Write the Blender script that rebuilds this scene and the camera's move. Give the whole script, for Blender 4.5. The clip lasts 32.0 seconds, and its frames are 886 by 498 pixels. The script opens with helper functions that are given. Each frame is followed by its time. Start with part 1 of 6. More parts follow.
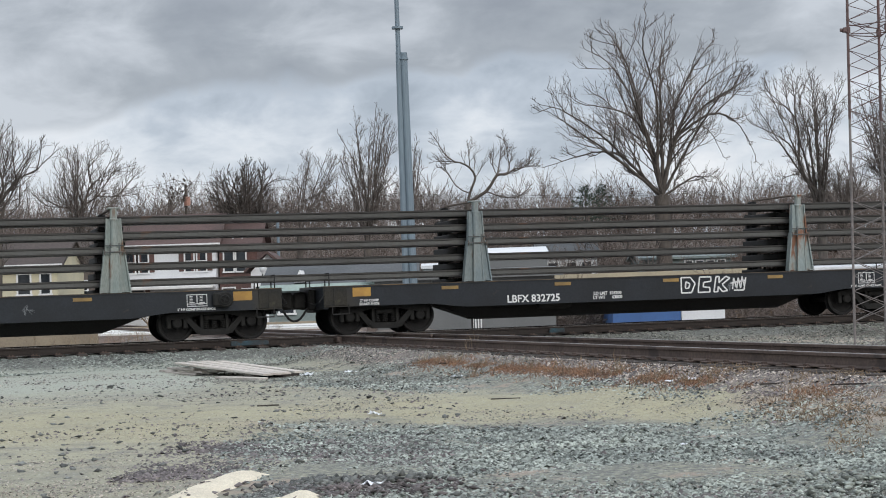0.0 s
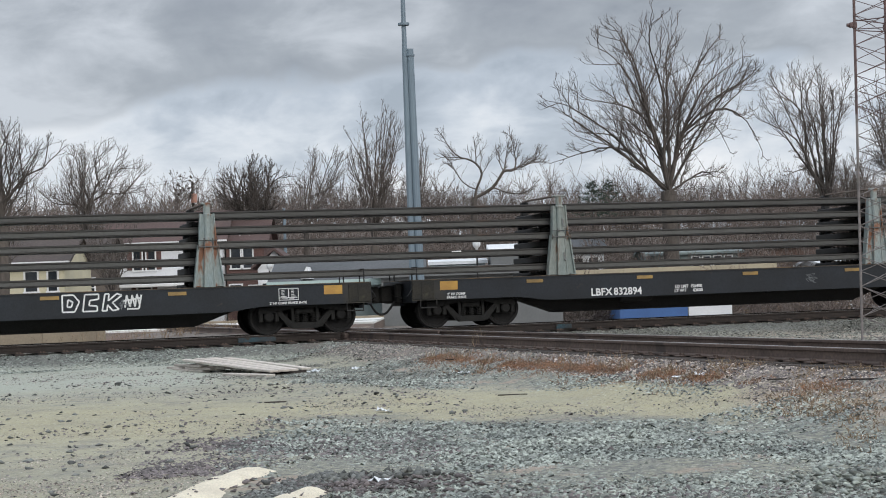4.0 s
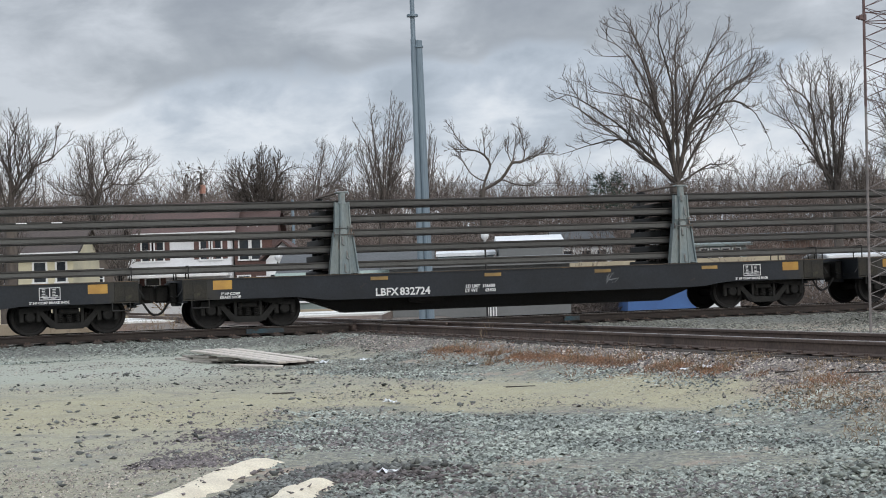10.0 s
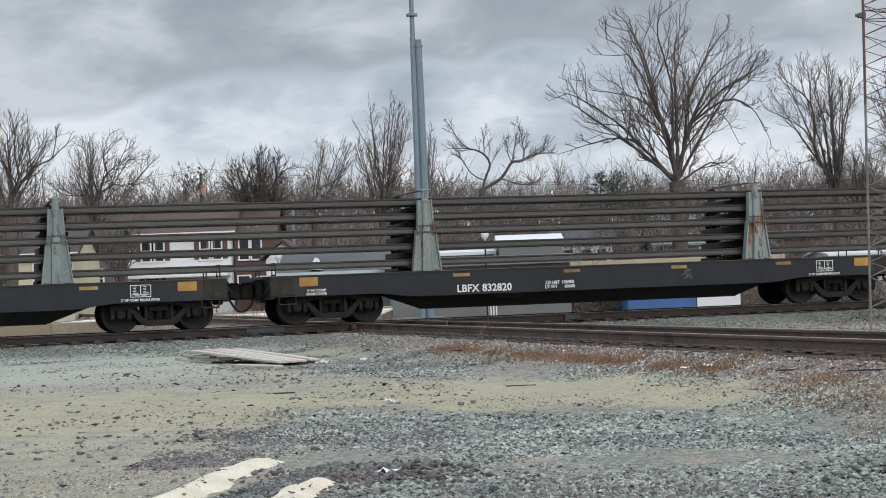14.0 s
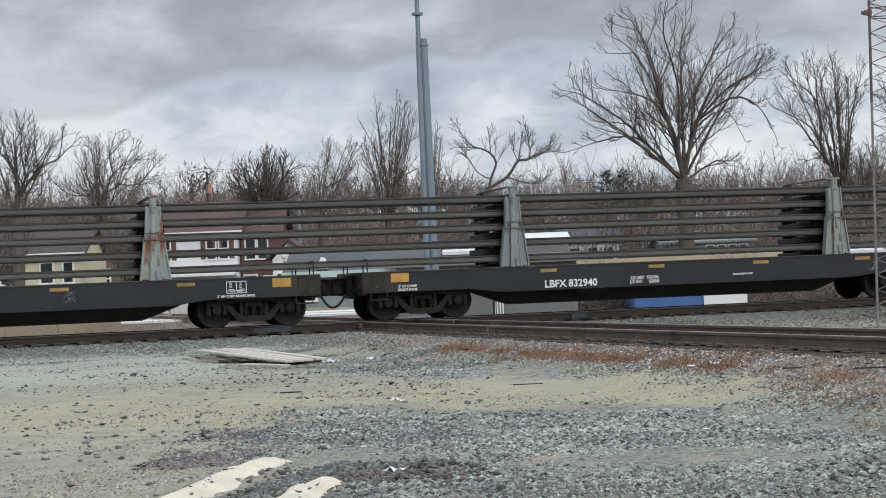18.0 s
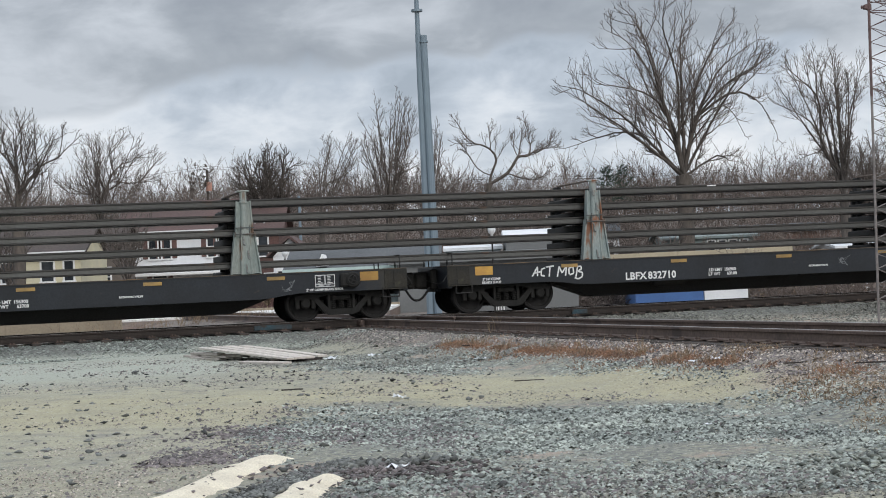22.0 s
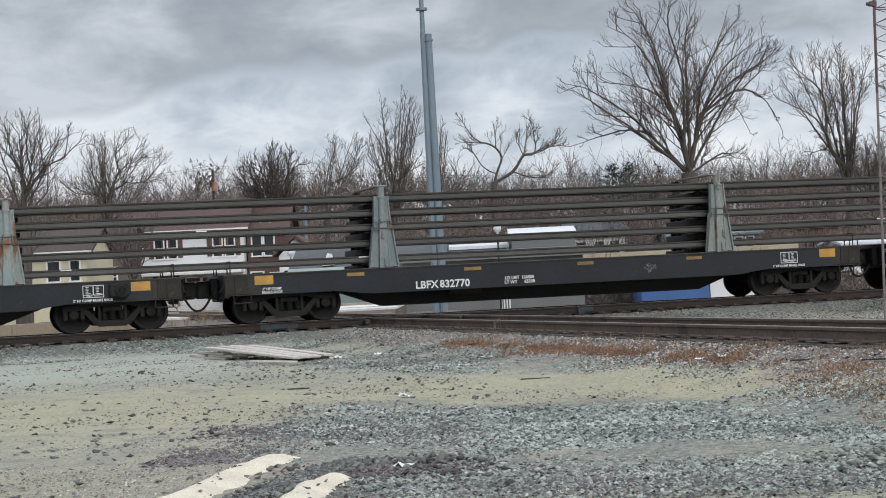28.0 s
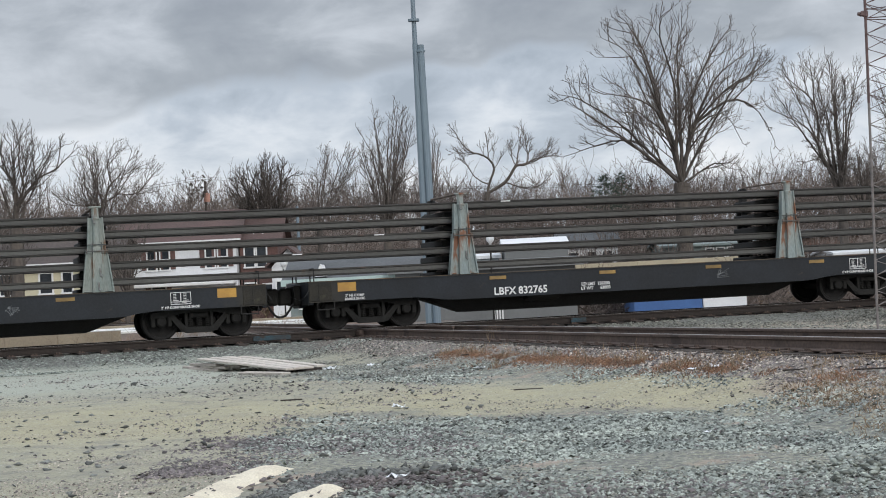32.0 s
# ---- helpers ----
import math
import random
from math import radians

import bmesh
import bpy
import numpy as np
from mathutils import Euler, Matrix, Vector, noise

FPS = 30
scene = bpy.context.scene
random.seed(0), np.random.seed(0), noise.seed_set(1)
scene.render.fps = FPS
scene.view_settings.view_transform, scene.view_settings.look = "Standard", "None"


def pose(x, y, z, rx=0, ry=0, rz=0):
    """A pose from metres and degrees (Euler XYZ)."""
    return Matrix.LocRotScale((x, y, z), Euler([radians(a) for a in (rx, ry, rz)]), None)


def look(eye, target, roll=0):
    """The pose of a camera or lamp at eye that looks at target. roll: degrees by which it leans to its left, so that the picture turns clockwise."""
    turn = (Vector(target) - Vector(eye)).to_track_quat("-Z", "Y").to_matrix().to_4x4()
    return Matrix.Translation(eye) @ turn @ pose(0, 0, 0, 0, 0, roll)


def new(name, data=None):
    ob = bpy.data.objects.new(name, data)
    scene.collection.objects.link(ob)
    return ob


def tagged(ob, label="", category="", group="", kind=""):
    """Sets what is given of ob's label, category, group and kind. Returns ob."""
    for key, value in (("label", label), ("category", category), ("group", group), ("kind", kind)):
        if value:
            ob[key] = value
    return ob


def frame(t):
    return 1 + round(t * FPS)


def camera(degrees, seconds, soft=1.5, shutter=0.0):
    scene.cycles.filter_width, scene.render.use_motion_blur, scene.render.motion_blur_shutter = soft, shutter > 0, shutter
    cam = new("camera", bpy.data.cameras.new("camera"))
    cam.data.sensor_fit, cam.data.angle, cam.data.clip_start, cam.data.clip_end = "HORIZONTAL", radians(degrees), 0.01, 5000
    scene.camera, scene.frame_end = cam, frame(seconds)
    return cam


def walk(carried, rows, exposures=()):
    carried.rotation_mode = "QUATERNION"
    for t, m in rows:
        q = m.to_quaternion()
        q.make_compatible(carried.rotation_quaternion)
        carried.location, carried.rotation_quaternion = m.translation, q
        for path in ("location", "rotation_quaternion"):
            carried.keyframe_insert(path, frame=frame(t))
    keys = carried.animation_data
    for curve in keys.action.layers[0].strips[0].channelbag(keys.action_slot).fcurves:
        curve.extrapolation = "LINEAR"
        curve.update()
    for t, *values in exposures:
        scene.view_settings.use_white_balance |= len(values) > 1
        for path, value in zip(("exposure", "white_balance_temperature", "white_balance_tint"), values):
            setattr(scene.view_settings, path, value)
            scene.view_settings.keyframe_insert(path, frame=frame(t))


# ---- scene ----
EYE = (0.0, 0.0, 1.567)
RAIL_TOP = 0.72
cam = camera(27.76, 32.0, soft=1.0)


def aim(t, yaw, pitch, roll):
    """A row of the hand-held camera: it stands in one place and turns by small angles."""
    y, p = radians(yaw), radians(pitch)
    way = Vector((math.sin(y) * math.cos(p), math.cos(y) * math.cos(p), math.sin(p)))
    return (t, look(EYE, Vector(EYE) + way * 50, -roll))


walk(cam, [
    aim(0, 0.321, 1.503, 1.983), aim(0.5, 0.331, 1.513, 2.002), aim(1, 0.375, 1.553, 2.011), aim(1.5, 0.366, 1.602, 2.054),
    aim(2, 0.329, 1.622, 2.069), aim(2.5, 0.284, 1.584, 2.048), aim(3, 0.194, 1.507, 2.037), aim(3.5, 0.142, 1.421, 2.074),
    aim(5.5, 0.020, 1.371, 2.255), aim(6, 0.003, 1.378, 2.245), aim(6.5, -0.004, 1.322, 2.241), aim(7, -0.031, 1.192, 2.142),
    aim(7.5, -0.043, 1.114, 2.082), aim(8, -0.017, 1.165, 2.116), aim(8.5, 0.023, 1.228, 2.231), aim(9, 0.0, 1.259, 2.274),
    aim(9.5, -0.080, 1.247, 2.127), aim(10, -0.172, 1.134, 1.983), aim(10.5, -0.198, 1.053, 1.906), aim(11, -0.213, 1.049, 1.997),
    aim(11.5, -0.235, 1.053, 2.074), aim(12, -0.227, 1.072, 2.122), aim(12.5, -0.185, 1.104, 2.096), aim(13, -0.171, 1.137, 2.168),
    aim(13.5, -0.170, 1.141, 2.173), aim(14, -0.174, 1.113, 2.158), aim(14.5, -0.178, 1.095, 2.126), aim(16.5, -0.277, 1.107, 2.209),
    aim(17, -0.324, 1.069, 2.231), aim(17.5, -0.364, 1.064, 2.292), aim(18, -0.379, 1.084, 2.336), aim(18.5, -0.402, 1.090, 2.398),
    aim(19, -0.429, 1.094, 2.383), aim(19.5, -0.431, 1.067, 2.443), aim(20, -0.432, 1.011, 2.424), aim(20.5, -0.454, 0.979, 2.378),
    aim(21, -0.444, 0.980, 2.506), aim(21.5, -0.420, 0.976, 2.561), aim(22, -0.403, 0.974, 2.615), aim(22.5, -0.398, 1.009, 2.620),
    aim(23, -0.420, 1.028, 2.607), aim(23.5, -0.464, 1.035, 2.586), aim(24, -0.515, 1.027, 2.487), aim(24.5, -0.516, 1.017, 2.444),
    aim(25, -0.536, 1.006, 2.573), aim(25.5, -0.582, 1.006, 2.709), aim(27.5, -0.613, 0.941, 2.706), aim(28, -0.589, 0.939, 2.843),
    aim(28.5, -0.614, 0.917, 2.879), aim(29, -0.649, 0.960, 2.980), aim(29.5, -0.627, 1.028, 3.036), aim(30, -0.558, 1.045, 3.069),
    aim(30.5, -0.510, 1.074, 3.106), aim(31, -0.449, 1.142, 3.078), aim(31.5, -0.380, 1.218, 2.967), aim(32, -0.339, 1.269, 2.989),
])

# ---- the plan: two tracks that cross at an acute angle ----
TRACK_TURN = radians(16.34)
ALONG = Vector((math.cos(TRACK_TURN), math.sin(TRACK_TURN), 0))
ACROSS = Vector((-math.sin(TRACK_TURN), math.cos(TRACK_TURN), 0))
SIDE = Vector((1.436, 43.315, 0))          # a point on the cars' near side
MID = SIDE + ACROSS * 1.34                 # a point on the centre line of the train's track
CROSS_DIR = Vector((-0.319, 0.948, 0)).normalized()
CROSS_MID = Vector((5.09, 20.83, 0)) + Vector((0.948, 0.319, 0)).normalized() * 0.75
PITCH = 17.3                               # coupled length of a car


def travelled(t):
    """Metres by which the train has moved on at t seconds."""
    return 0.383 + 3.8317 * t - 0.000418 * t * t - 6.6e-06 * t ** 3


def ground_height(x, y):
    """Height of the gravel lot and of the two ballast beds."""
    h = 0.20 * min(1.0, max(0.0, (y - 12) / 16))
    fall = min(1.0, max(0.0, (y - 52) / 12)) * min(1.0, max(0.0, (x + 0.5) / 4))
    h -= 1.5 * fall * fall * (3 - 2 * fall)
    p = Vector((x, y, 0))
    d1 = abs((p - MID).dot(ACROSS))
    q = p - CROSS_MID
    d2 = abs(q.x * CROSS_DIR.y - q.y * CROSS_DIR.x)
    for d in (d1, d2):
        if d is d1:
            bed = 0.485 - max(0.0, d - 1.3) * 0.18
        else:
            bed = 0.50 - max(0.0, (d - 1.4)) * 0.2
        h = max(h, bed)
    return h


# ---- light: an overcast winter sky ----
SKY_SHIFT = (1.7, 0.4, 0.3)


def build_world():
    world = bpy.data.worlds.new("world")
    scene.world = world
    world.use_nodes = True
    nt = world.node_tree
    nt.nodes.clear()
    N, L = nt.nodes.new, nt.links.new
    out, bg = N("ShaderNodeOutputWorld"), N("ShaderNodeBackground")
    sky = N("ShaderNodeTexSky")
    sky.sky_type, sky.sun_disc = "NISHITA", False
    sky.sun_elevation, sky.sun_rotation = radians(32), radians(150)
    dim = N("ShaderNodeVectorMath")
    dim.operation = "SCALE"
    dim.inputs["Scale"].default_value = 0.10
    L(sky.outputs[0], dim.inputs[0])
    tc, sep = N("ShaderNodeTexCoord"), N("ShaderNodeSeparateXYZ")
    L(tc.outputs["Generated"], sep.inputs[0])
    # cloud sheets: flat streaks, longer across than high
    mp = N("ShaderNodeMapping")
    mp.inputs["Scale"].default_value = (1.0, 1.0, 2.0)
    mp.inputs["Location"].default_value = SKY_SHIFT
    L(tc.outputs["Generated"], mp.inputs[0])

    def noise_of(scale, detail, rough, distort):
        n = N("ShaderNodeTexNoise")
        for key, v in (("Scale", scale), ("Detail", detail), ("Roughness", rough), ("Distortion", distort)):
            n.inputs[key].default_value = v
        L(mp.outputs[0], n.inputs["Vector"])
        return n.outputs["Fac"]

    def maths(op, a, b, c=0.0):
        m = N("ShaderNodeMath")
        m.operation = op
        for k, v in enumerate((a, b, c)):
            if isinstance(v, (int, float)):
                m.inputs[k].default_value = v
            else:
                L(v, m.inputs[k])
        return m.outputs[0]

    def ramp_of(v, stops):
        r = N("ShaderNodeValToRGB")
        L(v, r.inputs[0])
        e = r.color_ramp.elements
        e[0].position, e[0].color = stops[0][0], (*stops[0][1], 1)
        e[1].position, e[1].color = stops[-1][0], (*stops[-1][1], 1)
        for p, c in stops[1:-1]:
            e.new(p).color = (*c, 1)
        return r.outputs[0]

    broad, lumps = noise_of(6.5, 3.0, 0.45, 0.2), noise_of(15.0, 6.0, 0.56, 0.3)
    both = maths("ADD", maths("MULTIPLY", broad, 0.5), maths("MULTIPLY", lumps, 0.5))
    low_sheet = ramp_of(both, ((0.37, (0.39, 0.445, 0.52)), (0.45, (0.52, 0.58, 0.665)), (0.52, (0.70, 0.75, 0.82)), (0.60, (0.86, 0.885, 0.93))))
    deck = ramp_of(both, ((0.37, (0.31, 0.34, 0.39)), (0.48, (0.40, 0.435, 0.485)), (0.60, (0.60, 0.64, 0.70))))
    # a heavier deck of cloud with a ragged lower edge hangs above the brighter sheet
    height = maths("MULTIPLY_ADD", sep.outputs["X"], -0.03, sep.outputs["Z"])
    ragged = maths("ADD", height, maths("ADD", maths("MULTIPLY_ADD", lumps, 0.055, -0.0275), maths("MULTIPLY_ADD", broad, 0.10, -0.05)))
    lift = N("ShaderNodeMapRange")
    L(ragged, lift.inputs["Value"])
    lift.inputs["From Min"].default_value, lift.inputs["From Max"].default_value = 0.106, 0.119
    lift.interpolation_type = "SMOOTHSTEP"
    ramp = N("ShaderNodeMix")
    ramp.data_type = "RGBA"
    L(lift.outputs[0], ramp.inputs["Factor"])
    L(low_sheet, ramp.inputs["A"])
    L(deck, ramp.inputs["B"])
    # an overcast sky is brighter overhead than at the horizon
    grow = N("ShaderNodeMapRange")
    L(sep.outputs["Z"], grow.inputs["Value"])
    grow.inputs["From Min"].default_value, grow.inputs["From Max"].default_value = 0.16, 0.95
    grow.inputs["To Min"].default_value, grow.inputs["To Max"].default_value = 1.0, 3.1
    sc = N("ShaderNodeVectorMath")
    sc.operation = "SCALE"
    L(ramp.outputs["Result"], sc.inputs[0])
    L(grow.outputs[0], sc.inputs["Scale"])
    mix = N("ShaderNodeMix")
    mix.data_type = "RGBA"
    mix.inputs["Factor"].default_value = 0.93
    L(dim.outputs[0], mix.inputs["A"])
    L(sc.outputs[0], mix.inputs["B"])
    L(mix.outputs["Result"], bg.inputs["Color"])
    bg.inputs["Strength"].default_value = 1.0
    L(bg.outputs[0], out.inputs[0])


build_world()
sun_data = bpy.data.lights.new("sun", "SUN")
sun_data.energy, sun_data.angle, sun_data.color = 1.3, radians(25), (1.0, 0.97, 0.92)
sun = new("sun", sun_data)
sun.matrix_basis = look((60, -70, 60), (0, 40, 0))
scene.view_settings.exposure = 0.0


# ---- materials ----
def material(name, colour, second=None, rough=0.8, metal=0.0, scale=3.0, fine=40.0, bump=0.3, vary=0.25, spots=None, spot_at=0.62,
             spot_scale=2.0, random_tint=0.0, island=0.0, stretch=(1, 1, 1), depth=0.01, gloss=0.5, grime=None):
    """A procedural surface: a base colour, a second one in broad patches, fine grain, and stains of a third colour."""
    mt = bpy.data.materials.new(name)
    mt.use_nodes = True
    nt = mt.node_tree
    N, L = nt.nodes.new, nt.links.new
    bs = nt.nodes["Principled BSDF"]
    tc, mp = N("ShaderNodeTexCoord"), N("ShaderNodeMapping")
    mp.inputs["Scale"].default_value = stretch
    L(tc.outputs["Object"], mp.inputs[0])

    def noise_of(s, d=4.0):
        n = N("ShaderNodeTexNoise")
        n.inputs["Scale"].default_value, n.inputs["Detail"].default_value = s, d
        L(mp.outputs[0], n.inputs["Vector"])
        return n

    def mixer(kind, f, a, b):
        x = N("ShaderNodeMix")
        x.data_type, x.blend_type = "RGBA", kind
        for socket, v in (("Factor", f), ("A", a), ("B", b)):
            if isinstance(v, (int, float)):
                x.inputs[socket].default_value = v
            elif isinstance(v, tuple):
                x.inputs[socket].default_value = (*v[:3], 1)
            else:
                L(v, x.inputs[socket])
        return x.outputs["Result"]

    def ramped(v, a, b):
        r = N("ShaderNodeMapRange")
        r.inputs["From Min"].default_value, r.inputs["From Max"].default_value = a, b
        L(v, r.inputs["Value"])
        return r.outputs[0]

    broad, grain = noise_of(scale), noise_of(fine, 3.0)
    col = mixer("MIX", ramped(broad.outputs["Fac"], 0.38, 0.64), colour, second or tuple(c * 0.7 for c in colour))
    g = mixer("MIX", ramped(grain.outputs["Fac"], 0.3, 0.7), tuple([1 - vary] * 3), tuple([1 + vary] * 3))
    col = mixer("MULTIPLY", 1.0, col, g)
    if spots:
        sp = noise_of(spot_scale, 5.0)
        col = mixer("MIX", ramped(sp.outputs["Fac"], spot_at, spot_at + 0.07), col, spots)
    if grime:
        # road film that gathers on the ends of a car
        sx, ab = N("ShaderNodeSeparateXYZ"), N("ShaderNodeMath")
        L(tc.outputs["Object"], sx.inputs[0])
        ab.operation = "ABSOLUTE"
        L(sx.outputs["X"], ab.inputs[0])
        wob = N("ShaderNodeMath")
        wob.operation = "MULTIPLY_ADD"
        L(noise_of(2.6, 5.0).outputs["Fac"], wob.inputs[0])
        wob.inputs[1].default_value = 2.4
        L(ab.outputs[0], wob.inputs[2])
        col = mixer("MIX", ramped(wob.outputs[0], grime[1], grime[2]), col, grime[0])
    if random_tint or island:
        if random_tint:
            src = N("ShaderNodeObjectInfo").outputs["Random"]
        else:
            src = N("ShaderNodeNewGeometry").outputs["Random Per Island"]
        k = random_tint or island
        r = N("ShaderNodeMapRange")
        r.inputs["To Min"].default_value, r.inputs["To Max"].default_value = 1 - k, 1 + k
        L(src, r.inputs["Value"])
        hv = N("ShaderNodeHueSaturation")
        L(r.outputs[0], hv.inputs["Value"])
        L(col, hv.inputs["Color"])
        col = hv.outputs[0]
    L(col, bs.inputs["Base Color"])
    bs.inputs["Roughness"].default_value, bs.inputs["Metallic"].default_value = rough, metal
    bs.inputs["Specular IOR Level"].default_value = gloss
    if bump:
        b = N("ShaderNodeBump")
        b.inputs["Strength"].default_value, b.inputs["Distance"].default_value = bump, depth
        L(grain.outputs["Fac"], b.inputs["Height"])
        L(b.outputs[0], bs.inputs["Normal"])
    return mt


M_CAR = material("car_paint", (0.0145, 0.0185, 0.0245), (0.0112, 0.0135, 0.017), rough=0.62, gloss=0.35, scale=1.1, fine=25, vary=0.18, spots=(0.045, 0.036, 0.03), spot_at=0.67, spot_scale=3.0, grime=((0.043, 0.037, 0.027), 8.1, 9.6))
M_GRIME = material("grimy_end", (0.034, 0.031, 0.025), (0.022, 0.022, 0.021), rough=0.85, gloss=0.3, scale=3.0, fine=30, vary=0.25, spots=(0.055, 0.05, 0.036), spot_at=0.6, spot_scale=4.0)
M_UNDER = material("under_frame", (0.023, 0.0225, 0.022), (0.02, 0.018, 0.016), rough=0.85, scale=2, fine=30)
M_TRUCK = material("truck_steel", (0.021, 0.0205, 0.019), (0.014, 0.0135, 0.013), rough=0.85, gloss=0.3, scale=4, fine=40, spots=(0.032, 0.026, 0.022), spot_at=0.66, spot_scale=6)
M_WHEEL = material("wheel_steel", (0.0165, 0.0155, 0.015), (0.012, 0.011, 0.0108), rough=0.9, metal=0.0, scale=4, fine=30)
M_RACK = material("rack_paint", (0.165, 0.205, 0.215), (0.225, 0.25, 0.24), rough=0.65, scale=2.4, fine=22, vary=0.16, spots=(0.17, 0.10, 0.065), spot_at=0.62, spot_scale=2.6, stretch=(2.2, 2.2, 0.45))
M_RACKRUST = material("rack_paint_rusted", (0.22, 0.265, 0.265), (0.27, 0.29, 0.265), rough=0.7, scale=2.2, fine=22, vary=0.15, spots=(0.20, 0.09, 0.05), spot_at=0.53, spot_scale=2.2, stretch=(1.8, 1.8, 0.5))
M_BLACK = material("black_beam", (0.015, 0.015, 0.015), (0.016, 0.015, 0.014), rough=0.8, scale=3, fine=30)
M_RAIL = material("loaded_rail", (0.037, 0.0355, 0.033), (0.030, 0.0275, 0.025), rough=0.55, metal=0.35, scale=0.8, fine=14, vary=0.12, spots=(0.07, 0.042, 0.03), spot_at=0.64, spot_scale=1.2, random_tint=0.15)
# lighter web colour: paints in its contrast with the shaded head and foot
M_RAILWEB = material("rail_web_lit", (0.074, 0.075, 0.071), (0.060, 0.0585, 0.055), rough=0.55, metal=0.3, scale=0.8, fine=14, vary=0.12, spots=(0.08, 0.05, 0.036), spot_at=0.66, spot_scale=1.2, random_tint=0.15)
M_TRACKRAIL = material("track_rail", (0.125, 0.090, 0.074), (0.09, 0.066, 0.056), rough=0.75, metal=0.2, scale=1.2, fine=20, spots=(0.06, 0.045, 0.04), spot_at=0.6)
# darker rail steel: the shade below the train is put into the colour
M_TRACKSHADED = material("shaded_track_rail", (0.044, 0.033, 0.028), (0.033, 0.026, 0.023), rough=0.8, metal=0.2, scale=1.2, fine=20, spots=(0.04, 0.033, 0.03), spot_at=0.6)
M_RUNNING = material("rail_head", (0.42, 0.40, 0.385), (0.33, 0.31, 0.30), rough=0.45, metal=0.5, scale=2, fine=30, bump=0.1)
M_TIE = material("tie_wood", (0.055, 0.044, 0.037), (0.036, 0.031, 0.028), rough=0.95, scale=2, fine=18, bump=0.6, random_tint=0.3, stretch=(1, 6, 1))
M_AMBER = material("amber_reflector", (0.42, 0.235, 0.04), (0.34, 0.18, 0.035), rough=0.4, scale=5, fine=40, vary=0.1, random_tint=0.25)
M_AMBERDULL = material("dull_amber_strip", (0.27, 0.165, 0.045), (0.18, 0.115, 0.04), rough=0.5, scale=5, fine=40, vary=0.15, random_tint=0.3)
M_WHITE = material("white_stencil", (0.74, 0.74, 0.73), (0.6, 0.6, 0.6), rough=0.7, scale=12, fine=60, bump=0.0)
M_CHALK = material("chalk", (0.20, 0.21, 0.22), (0.08, 0.085, 0.09), rough=0.8, scale=8, fine=50, bump=0.0)
M_HOSE = material("rubber_hose", (0.012, 0.012, 0.012), rough=0.6, scale=8)
M_GALV = material("galvanised_pole", (0.19, 0.245, 0.285), (0.155, 0.20, 0.24), rough=0.5, metal=0.15, scale=1.0, fine=10, vary=0.07, stretch=(1, 1, 0.2))
M_TOWER = material("tower_steel", (0.20, 0.185, 0.18), (0.17, 0.15, 0.145), rough=0.6, metal=0.2, scale=0.35, fine=12)
M_TOWERRED = material("tower_red", (0.13, 0.075, 0.072), (0.10, 0.07, 0.068), rough=0.6, metal=0.1, scale=0.8, fine=12)
M_PLANK = material("weathered_plank", (0.56, 0.52, 0.47), (0.42, 0.37, 0.33), rough=0.9, scale=2, fine=30, bump=0.5, random_tint=0.2, stretch=(0.3, 4, 4))
M_SAND = material("pale_sand", (0.76, 0.69, 0.55), (0.66, 0.59, 0.47), rough=0.95, scale=2.5, fine=60, vary=0.15, bump=0.8, depth=0.02)
M_BLUE = material("blue_marking", (0.045, 0.10, 0.135), (0.045, 0.065, 0.08), rough=0.7, scale=9, fine=40)
M_BARK = material("bark", (0.105, 0.088, 0.075), (0.07, 0.06, 0.052), rough=0.95, scale=1.2, fine=9, bump=0.7, stretch=(1, 1, 0.3))
M_TWIG = material("twig_bark", (0.145, 0.122, 0.108), (0.108, 0.092, 0.082), rough=0.95, scale=0.8, fine=6, bump=0.0, island=0.25)
M_BRUSH = material("brush_twigs", (0.172, 0.138, 0.120), (0.127, 0.105, 0.094), rough=0.95, scale=0.06, fine=3, bump=0.0, island=0.4)
M_DARKTREE = material("dark_twigs", (0.105, 0.089, 0.079), (0.08, 0.068, 0.06), rough=0.95, scale=0.8, fine=6, bump=0.0, island=0.25)
M_PINE = material("pine_needles", (0.030, 0.05, 0.032), (0.02, 0.035, 0.025), rough=0.9, scale=1, fine=8, bump=0.0, island=0.3)
M_DRYLEAF = material("dry_leaves", (0.13, 0.065, 0.04), (0.09, 0.05, 0.035), rough=0.9, scale=1, fine=8, bump=0.0, island=0.4)
M_WEED = material("rust_weed", (0.30, 0.16, 0.093), (0.21, 0.13, 0.088), rough=0.9, scale=2, fine=8, bump=0.0, island=0.45)
M_GRASS = material("dry_grass", (0.27, 0.19, 0.12), (0.20, 0.15, 0.10), rough=0.9, scale=2, fine=8, bump=0.0, island=0.4)
M_STONE = material("ballast_stone", (0.285, 0.308, 0.272), (0.17, 0.188, 0.172), rough=0.9, scale=0.7, fine=30, vary=0.2, bump=0.5, island=0.78)
M_STONEG = material("grey_ballast", (0.225, 0.222, 0.188), (0.14, 0.138, 0.118), rough=0.9, scale=0.7, fine=30, vary=0.2, bump=0.5, island=0.7)
M_STONEB = material("brown_ballast", (0.375, 0.33, 0.282), (0.26, 0.215, 0.182), rough=0.9, scale=0.9, fine=30, vary=0.2, bump=0.5, island=0.7)
M_PURPLE = material("dark_slag", (0.165, 0.142, 0.14), (0.10, 0.09, 0.09), rough=0.9, scale=1.5, fine=30, vary=0.2, bump=0.5, island=0.5)
